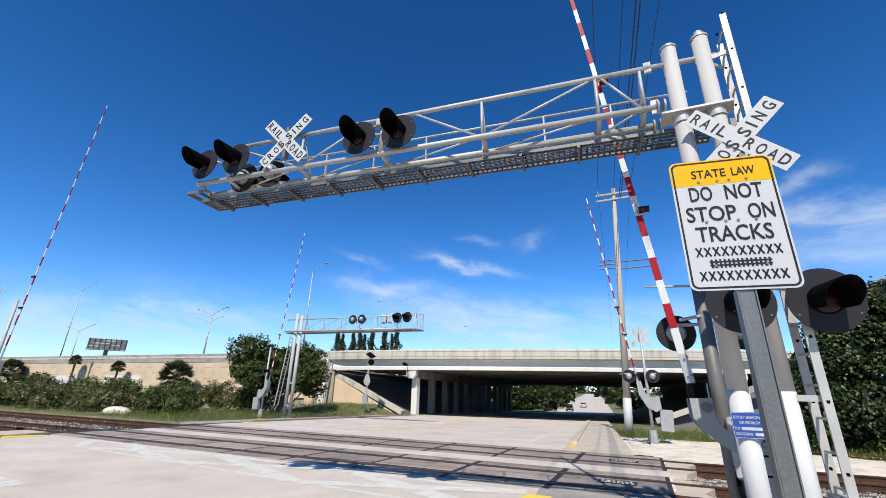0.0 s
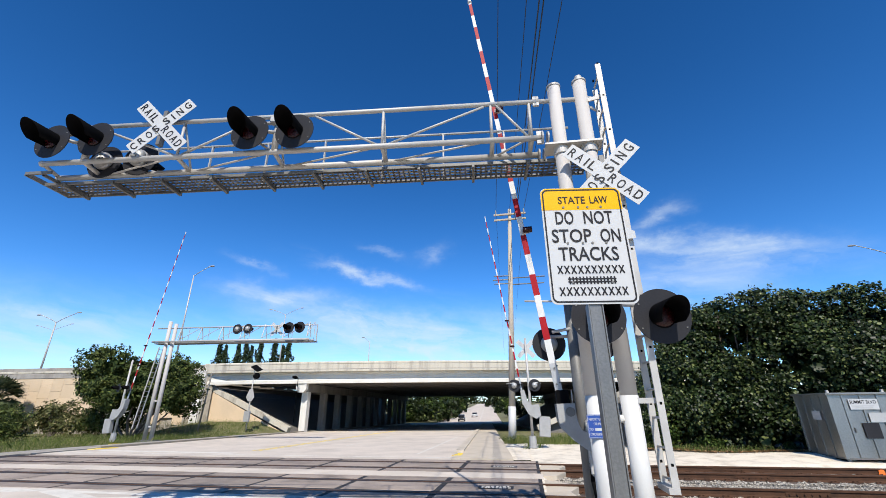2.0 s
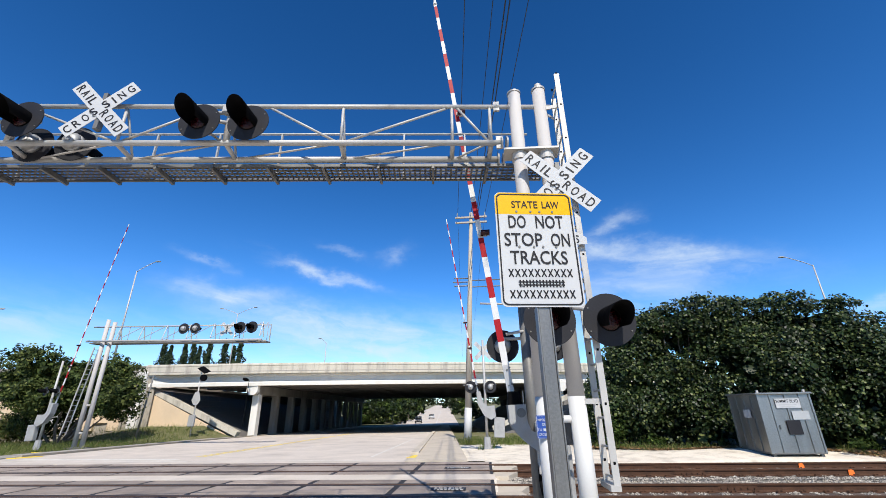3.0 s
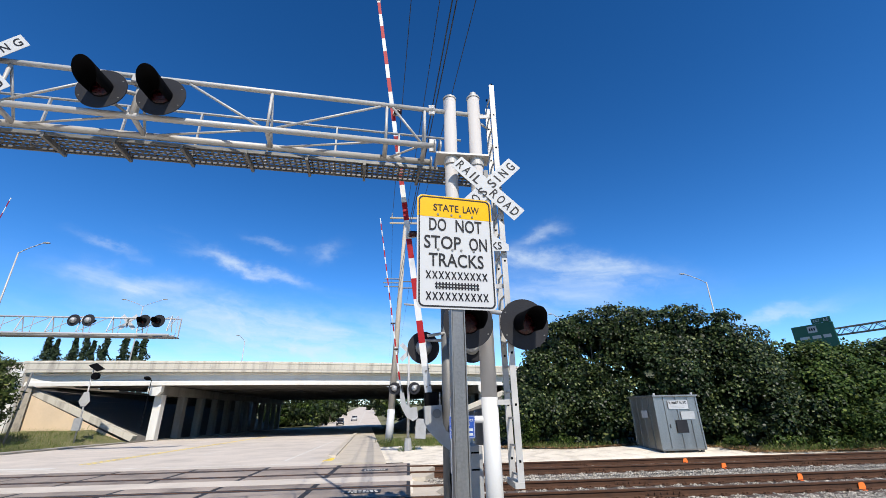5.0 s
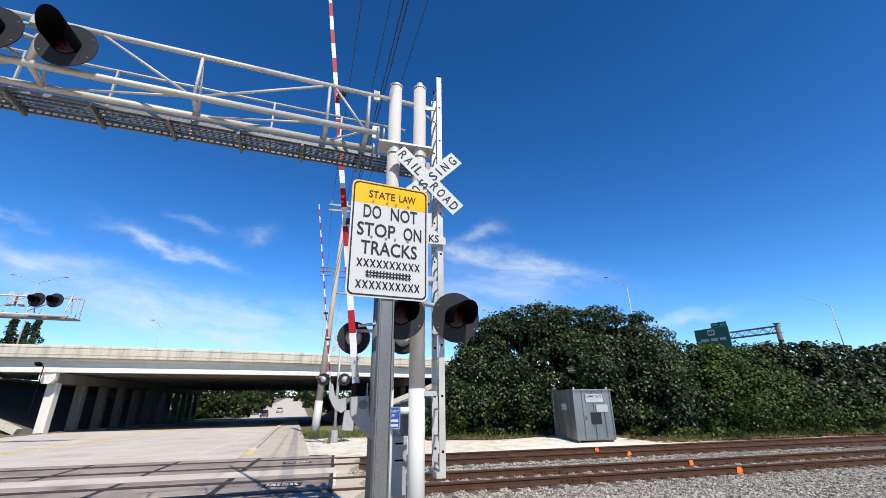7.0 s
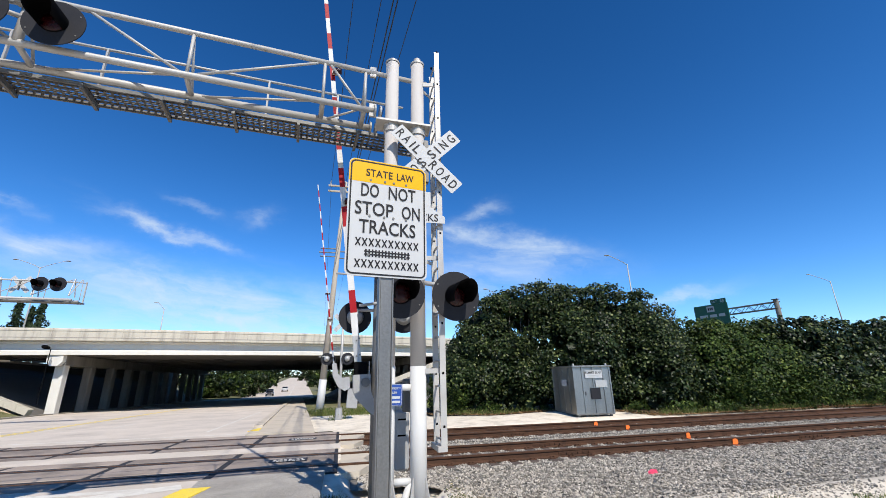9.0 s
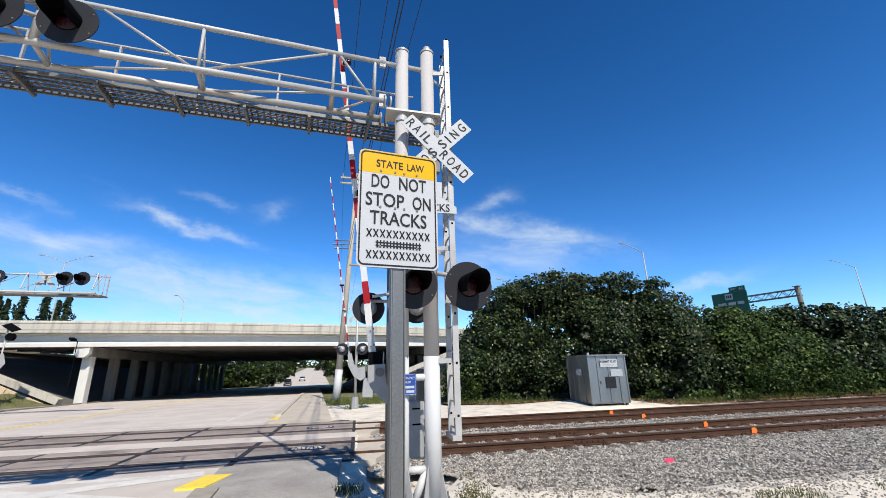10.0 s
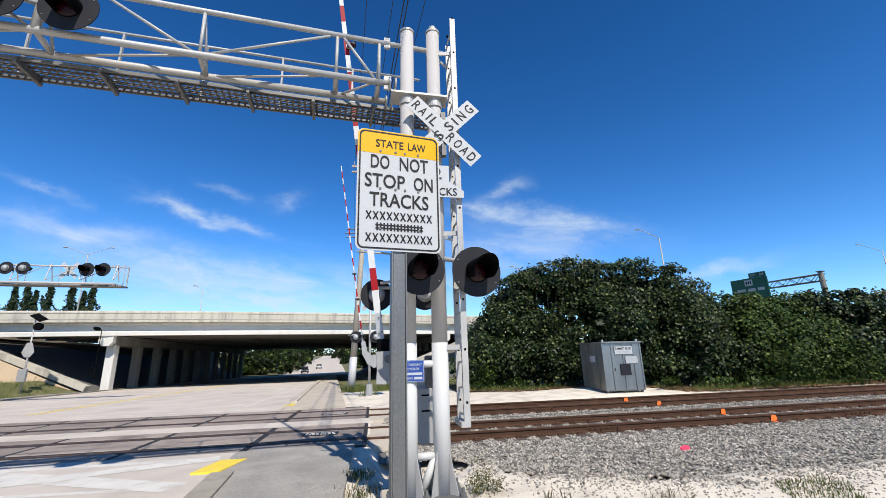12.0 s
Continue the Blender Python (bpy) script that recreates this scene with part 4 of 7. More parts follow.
    for z in (1.84, 3.3, 5.0, 6.1):
        bm = bmesh.new()
        beam(bm, (1.50, 3.70, z), (1.72, 3.66, z), 0.02, 0.06)
        beam(bm, (1.50, 3.82, z + 0.0), (1.66, 3.96, z + 0.0), 0.02, 0.04)
        part("ladder_bracket", bm, "alu", c)
    part("ladder_foot", bx(1.63, 1.74, 3.58, 4.0, 0.93, 0.99), "alu", c)
    return c


build_cantilever()
part_pad = bx(0.72, 1.74, 3.30, 4.20, -0.25, BASE_Z - 0.03, None, 0.02)
tagged(part("concrete_pad", part_pad, "walk"), "rough concrete foundation pad under the cantilever", "foundation")


def crossbuck(centre, rz, name_label, group="crossbucks", size=1.0, face_back=False):
    """Two white crossed blades with the words RAILROAD CROSSING."""
    t = thing("crossbuck", name_label, "crossbuck sign", centre, group, rz)
    for k, (word, ang, y) in enumerate((("CROSSING", 45, 0.0), ("RAILROAD", -45, -0.012))):
        m = Matrix.Translation((0, y, 0)) @ Matrix.Rotation(radians(-ang), 4, "Y")
        bm = bmesh.new()
        prism(bm, rounded(1.22 * size, 0.228 * size, 0.01), 0.006, m)
        blade = part("blade", bm, "sign_white", t, "white reflective blade")
        if not face_back:
            spots = (-0.52, -0.395, -0.285, -0.185, 0.135, 0.265, 0.395, 0.525) if word == "RAILROAD" else (-0.53, -0.385, -0.24, -0.10, 0.10, 0.225, 0.355, 0.515)
            for ch, px in zip(word, spots):
                text_part(ch, 0.195, m @ Matrix.Translation((px, -0.003 - (0.0125 if k == 0 and abs(px) < 0.2 else 0.0), 0)), blade, width=None if ch == "I" else 0.092, name="letter")
    part("bracket", bx(-0.03, 0.03, 0.006, 0.10, -0.35, 0.3), "alu_dark", t)
    return t


crossbuck((1.515, 3.52, 4.71), 0, "white crossbuck sign on the cantilever mast")
crossbuck(tuple(arm(6.02, -0.12, 6.05)), 6.5, "white crossbuck sign on the truss arm")
plate = thing("track_count_sign", "white inverted T sign below the crossbuck, reading 2 TRACKS", "sign", (1.42, 3.54, 3.98))
bm = bmesh.new()
prism(bm, [(-0.345, -0.225), (0.345, -0.225), (0.345, -0.13), (0.15, 0.0), (0.15, 0.225), (-0.15, 0.225), (-0.15, 0.0), (-0.345, -0.13)], 0.006)
board = part("board", bm, "sign_white", plate)
text_part("TRACKS", 0.15, Matrix.Translation((0, -0.003, -0.15)), board, width=0.50)
text_part("2", 0.22, Matrix.Translation((0, -0.003, 0.105)), board)
part("bracket", bx(-0.04, 0.04, 0.006, 0.13, -0.1, 0.1), "alu_dark", plate)


def flasher(at, rz, label, group="crossing signals", arm_to=None, size=1.0):
    """A round black signal: disc, hooded red lens, housing behind; it faces -y of its own axes."""
    t = thing("crossing_signal", label, "signal light", at, group, rz)
    t.scale = (size, size, size)
    bm = bmesh.new()
    rod(bm, (0, 0, 0), (0, 0.012, 0), 0.305, 0.305, 40)
    part("backing_disc", bm, "disc", t, "faded black round backing")
    # hood: an open half-tube that leans out and down at the front
    bm = bmesh.new()
    n = 22
    rows = []
    for rr in (0.142, 0.135):
        for y in (0.0, -0.22, -0.45):
            row = []
            for i in range(n + 1):
                a = radians(-38 + 256 * i / n)
                yy = y * (0.55 + 0.45 * max(0.0, (math.sin(a) + 0.62) / 1.62))
                row.append(bm.verts.new((rr * math.cos(a), yy, rr * math.sin(a) - 0.02 * (y / -0.43))))
            rows.append(row)
    for a, b in ((0, 1), (1, 2)):
        for i in range(n):
            bm.faces.new((rows[a][i], rows[a][i + 1], rows[b][i + 1], rows[b][i]))
            bm.faces.new((rows[a + 3][i], rows[b + 3][i], rows[b + 3][i + 1], rows[a + 3][i + 1]))
    for i in range(n):
        bm.faces.new((rows[2][i], rows[2][i + 1], rows[5][i + 1], rows[5][i]))
    for e in (0, n):
        for a, b in ((0, 1), (1, 2)):
            bm.faces.new((rows[a][e], rows[b][e], rows[b + 3][e], rows[a + 3][e]))
    bmesh.ops.recalc_face_normals(bm, faces=bm.faces[:])
    part("hood", bm, "black", t, "matt black hood", True)
    bm = bmesh.new()
    bmesh.ops.create_uvsphere(bm, u_segments=24, v_segments=12, radius=0.13, matrix=Matrix.Diagonal((1, 0.28, 1, 1)))
    bmesh.ops.delete(bm, geom=[v for v in bm.verts if v.co.y > 0.001], context="VERTS")
    lens = part("lens", bm, "lens", t, "unlit dark red lens", True)
    bm = bmesh.new()
    for i in range(28):
        a, b = 2 * math.pi * i / 28, 2 * math.pi * (i + 1) / 28
        rod(bm, (0.132 * math.cos(a), -0.006, 0.132 * math.sin(a)), (0.132 * math.cos(b), -0.006, 0.132 * math.sin(b)), 0.007, 0.007, 6, False)
    part("lens_ring", bm, "black", lens, "", True)
    bm = bmesh.new()
    rod(bm, (0, 0.012, 0), (0, 0.08, 0), 0.155, 0.15, 28)
    rod(bm, (0, 0.08, 0), (0, 0.15, 0), 0.15, 0.08, 28)
    rod(bm, (0, 0.15, 0), (0, 0.165, 0), 0.05, 0.05, 12)
    part("housing", bm, "housing_grey", t, "grey cast housing", True)
    for a in (30, 150, 210, 330):
        bm = bmesh.new()
        rod(bm, (0.27 * math.cos(radians(a)), -0.006, 0.27 * math.sin(radians(a))), (0.27 * math.cos(radians(a)), 0.0, 0.27 * math.sin(radians(a))), 0.009, 0.009, 8)
        part("bolt", bm, "alu_dark", t)
    if arm_to is not None:
        bm = bmesh.new()
        rod(bm, (0, 0.1, 0.12), arm_to, 0.03, 0.03, 12)
        part("bracket_arm", bm, "alu", t, "", True)
    return t


FRONT = "round black signal with hooded unlit red lens"
flasher((1.892, 3.55, 2.766), 6, FRONT + " beside the ladder", arm_to=(-0.36, 0.16, 0.18), size=1.06)
flasher((1.13, 3.26, 2.73), 6, FRONT + " before the mast", arm_to=(0.02, 0.40, 0.18))
for s, z in ((3.76, 5.74), (4.47, 5.76)):
    flasher(tuple(arm(s, -0.20, z)), 3, FRONT + " on the truss arm", arm_to=(0.33 if s > 4 else -0.30, 0.2, 0.1))
for s, z in ((7.0, 5.80), (7.74, 5.80)):
    flasher(tuple(arm(s, -0.20, z)), 3, FRONT + " at the arm's end", arm_to=(0.2 if s > 7.6 else 0.03, 0.22, 0.1))
BACK = "round black signal seen from behind"
for s, z in ((6.62, 5.72), (7.25, 5.70)):
    flasher(tuple(arm(s, 0.30, z)), 186, BACK + ", under the truss arm", arm_to=(0, 0.24, 0.12))
flasher((0.65, 4.86, 2.66), 184, BACK + ", behind the gate arm", arm_to=(-0.55, 0.15, 0.12), size=0.80)
flasher((1.34, 4.5, 2.62), 176, BACK + ", behind the masts", arm_to=(0.18, -0.2, 0.13), size=0.76)
# junction tubes on the arm carrying the signal pairs
for s in (4.14, 7.45):
    jb = thing("signal_bracket", "pale crossarm tube carrying a pair of signals", "bracket", tuple(arm(s, -0.06, 5.9)), "signal brackets", 6.5)
    bm = bmesh.new()
    rod(bm, (-0.42, 0, 0.12), (0.42, 0, 0.12), 0.03, 0.03, 14)
    part("tube", bm, "alu", jb, "", True)
    part("junction_box", bx(-0.09, 0.09, -0.06, 0.06, 0.10, 0.24, None, 0.015), "alu", jb)

# ---------------------------------------------------------------- near gate
def gate_arm(t, p0, p1, w0, w1, first, pitch, red_first=True):
    """A striped barrier arm from p0 to p1, tapering, with alternating sheeting as separate bands."""
    p0, p1 = Vector(p0), Vector(p1)
    L = (p1 - p0).length
    n = int((L - first) / pitch)
    d = (p1 - p0).normalized()
    bm = bmesh.new()
    beam(bm, p0, p0 + d * first, w0, w0 * 0.5, (0, 1, 0))
    part("arm_root", bm, "arm_grey", t, "grey bolted root of the arm")
    for i in range(n + 1):
        a, b = first + i * pitch, min(L, first + (i + 1) * pitch)
        if b - a < 0.05:
            break
        w = w0 + (w1 - w0) * a / L
        bm = bmesh.new()
        beam(bm, p0 + d * a, p0 + d * b, w, w * 0.45, (0, 1, 0))
        red = (i % 2 == 0) == red_first
        part("red_band" if red else "white_band", bm, "arm_red" if red else "arm_white", t, "red reflective band" if red else "white reflective band")


def build_near_gate():
    t = thing("crossing_gate", "raised red and white striped crossing gate with grey mechanism", "crossing gate", (0, 0, 0), "crossing gates")
    GY, GMX = 4.7, 1.0
    gate_arm(t, (0.715, GY, 1.99), (-0.30, GY, 9.85), 0.100, 0.060, 0.38, 0.34, False)
    for x, z in ((0.69, 2.08), (0.735, 2.10), (0.68, 2.30), (0.72, 2.33)):
        bm = bmesh.new()
        rod(bm, (x, GY - 0.045, z), (x, GY - 0.02, z), 0.013, 0.013, 6)
        part("arm_bolt", bm, "alu_dark", t)
    part("shear_bracket", bx(0.66, 0.84, GY - 0.10, GY + 0.08, 1.79, 2.0, None, 0.012), "black", t, "black shear bracket at the arm's root")
    part("bracket_rod", bx(0.862, 0.876, GY - 0.14, GY - 0.12, 1.80, 2.0), "alu", t)
    # tip: white piece standing in for the sun's glare at the arm's end
    bm = bmesh.new()
    rod(bm, (-0.30, GY, 9.85), (-0.312, GY, 9.97), 0.045, 0.03, 10)
    part("tip_glare", bm, "arm_white", t)
    for z, x in ((4.45, 0.43), (6.9, 0.12)):
        bm = bmesh.new()
        rod(bm, (x - 0.02, GY - 0.09, z), (x + 0.12, GY - 0.09, z), 0.05, 0.05, 14)
        part("arm_light", bm, "lens", t, "small red arm light")
        part("light_foot", bx(x - 0.04, x + 0.08, GY - 0.06, GY, z - 0.03, z + 0.03), "alu", t)
    # side shields that carry the arm, counterweight and mechanism box
    for y in (GY - 0.20, GY + 0.22):
        bm = bmesh.new()
        prism(bm, [(0.65, 1.82), (0.89, 1.83), (0.90, 1.60), (0.94, 1.50), (1.02, 1.46), (1.22, 1.46), (1.22, 1.18), (1.10, 1.20), (0.97, 1.27), (0.87, 1.34), (0.71, 1.50), (0.66, 1.60)], 0.03, Matrix.Translation((0, y, 0)))
        part("side_plate", bm, "grey_box", t, "pale grey cast side plate")
    part("mechanism_box", bx(1.0, 1.32, GY - 0.16, GY + 0.2, 0.95, 1.62, None, 0.03), "grey_box", t)
    part("door", bx(1.0, 1.30, GY - 0.175, GY - 0.16, 0.98, 1.58, None, 0.004), "alu", t)
    bm = bmesh.new()
    rod(bm, (0.82, GY - 0.25, 1.72), (0.82, GY + 0.26, 1.72), 0.06, 0.06, 16)
    part("pivot", bm, "alu_dark", t)
    part("counterweight", bx(1.22, 1.42, GY - 0.28, GY + 0.28, 0.60, 1.34, None, 0.03), "grey_box", t, "grey counterweight casting with two slots")
    for z in (1.02, 1.22):
        part("slot", bx(1.26, 1.37, GY - 0.284, GY - 0.278, z, z + 0.022), "black", t)
    bm = bmesh.new()
    rod(bm, (GMX, GY + 0.05, 0.0), (GMX, GY + 0.05, 3.6), 0.085, 0.085, 20)
    part("mast", bm, "alu_dark", t, "galvanised gate mast", True)
    bm = bmesh.new()
    rod(bm, (1.16, GY, 0.0), (1.16, GY, 0.35), 0.15, 0.10, 20)
    part("foot", bm, "alu_dark", t, "", True)
    bm = bmesh.new()
    limb(bm, (1.02, GY - 0.1, 1.1), (1.06, GY - 0.12, 0.1), 0.025, 0.025, 3, 5, 0.03)
    part("conduit", bm, "black", t, "black flexible conduit", True)
    bm = bmesh.new()
    rod(bm, (0.70, 4.62, 2.80), (GMX, GY, 2.86), 0.022, 0.022, 10)
    part("bracket_tube", bm, "alu", t, "", True)
    bm = bmesh.new()
    rod(bm, (0.34, GY, 3.30), (GMX, GY, 3.26), 0.016, 0.016, 8)
    part("bracket_tube", bm, "alu", t, "", True)
    # boxes behind the masts
    part("relay_box", bx(1.27, 1.45, 4.0, 4.12, 1.35, 1.75, None, 0.015), "alu_dark", t)


build_near_gate()

# ---------------------------------------------------------------- state law sign
SG = thing("law_sign", "white and yellow metal sign forbidding stopping on the tracks", "road sign", (0.78, 1.335, 0), "", 9.3)
W, Hh, CZ = 0.61, 0.914, 2.90
bm = bmesh.new()
prism(bm, rounded(W, Hh, 0.045), 0.004, Matrix.Translation((0, 0, CZ)))
panel = part("panel", bm, "sign_white", SG, "white reflective sheet", False)
# yellow head inside the border
bm = bmesh.new()
prism(bm, [(-W / 2 + 0.02, 0.27), (W / 2 - 0.02, 0.27), (W / 2 - 0.02, 0.405)] + [(W / 2 - 0.05, 0.437), (-W / 2 + 0.05, 0.437), (-W / 2 + 0.02, 0.405)], 0.0012, Matrix.Translation((0, -0.0012, CZ)))
part("yellow_head", bm, "sign_yellow", panel, "yellow head field")
bm = bmesh.new()
prism(bm, [(-W / 2 + 0.002, 0.27), (-W / 2 + 0.002, Hh / 2 - 0.035), (-W / 2 + 0.035, Hh / 2 - 0.002), (W / 2 - 0.035, Hh / 2 - 0.002), (W / 2 - 0.002, Hh / 2 - 0.035), (W / 2 - 0.002, 0.27),
           (W / 2 - 0.012, 0.27), (W / 2 - 0.012, Hh / 2 - 0.038), (W / 2 - 0.04, Hh / 2 - 0.012), (-W / 2 + 0.04, Hh / 2 - 0.012), (-W / 2 + 0.012, Hh / 2 - 0.038), (-W / 2 + 0.012, 0.27)], 0.0012, Matrix.Translation((0, -0.0012, CZ)))
part("yellow_rim", bm, "sign_yellow", panel, "yellow rim of the head")
bm = bmesh.new()
outer, inner = rounded(W - 0.024, Hh - 0.024, 0.04), rounded(W - 0.046, Hh - 0.046, 0.032)
a = [bm.verts.new((x, -0.0026, z + CZ)) for x, z in outer]
b = [bm.verts.new((x, -0.0026, z + CZ)) for x, z in inner]
a2 = [bm.verts.new((x, -0.0002, z + CZ)) for x, z in outer]
b2 = [bm.verts.new((x, -0.0002, z + CZ)) for x, z in inner]
for i in range(len(a)):
    j = (i + 1) % len(a)
    bm.faces.new((a[i], a[j], b[j], b[i]))
    bm.faces.new((a[i], a2[i], a2[j], a[j]))
    bm.faces.new((b[i], b[j], b2[j], b2[i]))
part("border", bm, "sign_black", panel, "thin black border")
for word, x, z, size, wide in (("STATE", -0.073, 0.352, 0.085, 0.205), ("LAW", 0.132, 0.352, 0.085, 0.135), ("DO", -0.142, 0.205, 0.148, 0.135), ("NOT", 0.108, 0.205, 0.148, 0.215),
                               ("STOP", -0.105, 0.058, 0.148, 0.29), ("ON", 0.178, 0.058, 0.148, 0.145), ("TRACKS", 0.0, -0.085, 0.148, 0.43)):
    text_part(word, size, Matrix.Translation((x, -0.003, CZ + z)), panel, width=wide)
for z in (-0.205, -0.365):
    for i in range(10):
        x = -0.218 + 0.0485 * i
        bm = bmesh.new()
        for s in (-1, 1):
            beam(bm, (x - 0.0165 * s, -0.0025, CZ + z - 0.03), (x + 0.0165 * s, -0.0025, CZ + z + 0.03), 0.0095, 0.002, (0, 1, 0))
        part("cross_mark", bm, "sign_black", panel)
for dz in (-0.011, 0.011):
    part("rail_mark", bx(-0.17, 0.17, -0.0035, -0.0015, CZ - 0.285 + dz - 0.005, CZ - 0.285 + dz + 0.005), "sign_black", panel)
for i in range(14):
    x = -0.158 + 0.0243 * i
    part("tie_mark", bx(x - 0.0055, x + 0.0055, -0.003, -0.001, CZ - 0.285 - 0.028, CZ - 0.285 + 0.028), "sign_black", panel)
for x in (-0.14, -0.03, 0.04, 0.14):
    for z in (0.292, 0.0, -0.3):
        if abs(x) < 0.1 and z != 0.292 and z != 0.0:
            continue
        bm = bmesh.new()
        rod(bm, (x, 0.0, CZ + z - 0.0), (x, -0.006, CZ + z), 0.009, 0.009, 8)
        part("rivet", bm, "alu_dark", panel)
# perforated square post behind the panel
bm = bmesh.new()
box(bm, -0.045, 0.045, 0.012, 0.072, -0.2, CZ + 0.32, None, 0.006)
post = part("post", bm, "post", SG, "galvanised steel sign post")
for z in (CZ - 0.3, CZ + 0.25):
    part("clip", bx(-0.15, 0.15, 0.004, 0.014, z - 0.03, z + 0.03), "alu_dark", post)
part("channel_lip", bx(-0.052, -0.044, 0.006, 0.07, -0.2, CZ - Hh / 2), "post", post)
part("channel_lip", bx(0.044, 0.052, 0.006, 0.07, -0.2, CZ - Hh / 2), "post", post)

# blue emergency notice on the mast
BL = thing("emergency_notice", "small blue emergency notice strapped to the white mast", "sign", (1.06, 3.625, 1.575), "", 0)
bm = bmesh.new()
prism(bm, rounded(0.30, 0.245, 0.012), 0.004)
bp = part("panel", bm, "sign_blue", BL)
bm = bmesh.new()
for x0, x1, z0, z1 in ((-0.145, 0.145, 0.114, 0.118), (-0.145, 0.145, -0.118, -0.114), (-0.145, -0.141, -0.118, 0.118), (0.141, 0.145, -0.118, 0.118)):
    box(bm, x0, x1, -0.002, 0.0, z0, z1)
part("border", bm, "sign_white", bp)
text_part("REPORT EMERGENCY", 0.038, Matrix.Translation((0, -0.002, 0.073)), bp, "sign_white", 0.26)
text_part("OR PROBLEM", 0.038, Matrix.Translation((0, -0.002, 0.025)), bp, "sign_white", 0.17)
text_part("TO", 0.036, Matrix.Translation((-0.115, -0.002, -0.03)), bp, "sign_white")
part("bar", bx(-0.075, 0.125, -0.002, 0, -0.045, -0.017), "sign_white", bp)
text_part("CROSSING", 0.036, Matrix.Translation((-0.06, -0.002, -0.08)), bp, "sign_white", 0.14)
part("bar", bx(0.03, 0.125, -0.002, 0, -0.094, -0.067), "sign_white", bp)
for z in (0.08, -0.08):
    bm = bmesh.new()
    rod(bm, (-0.02, 0.115, z - 0.01), (-0.02, 0.115, z + 0.01), 0.106, 0.106, 24)
    part("strap", bm, "alu_dark", bp)


# ---------------------------------------------------------------- highway: bridge and retaining wall
def sweep(profile, xs, name, material, parent, label="", inset=0.0, cap=True, smooth=False):
    """A profile of (inward offset, height) carried along the highway's plan line."""
    bm = bmesh.new()
    rows = []
    for x in xs:
        y = bridge_y(x)
        d = (bridge_y(x + 0.1) - bridge_y(x - 0.1)) / 0.2
        n = Vector((-d, 1, 0)).normalized()
        rows.append([bm.verts.new(Vector((x, y, 0)) + n * (o + inset) + Vector((0, 0, z))) for o, z in profile])
    k = len(profile)
    for a, b in zip(rows, rows[1:]):
        for i in range(k):
            j = (i + 1) % k
            bm.faces.new((a[i], b[i], b[j], a[j]))
    if cap:
        bm.faces.new(rows[0])
        bm.faces.new(rows[-1][::-1])
    bmesh.ops.recalc_face_normals(bm, faces=bm.faces[:])
    return part(name, bm, material, parent, label)


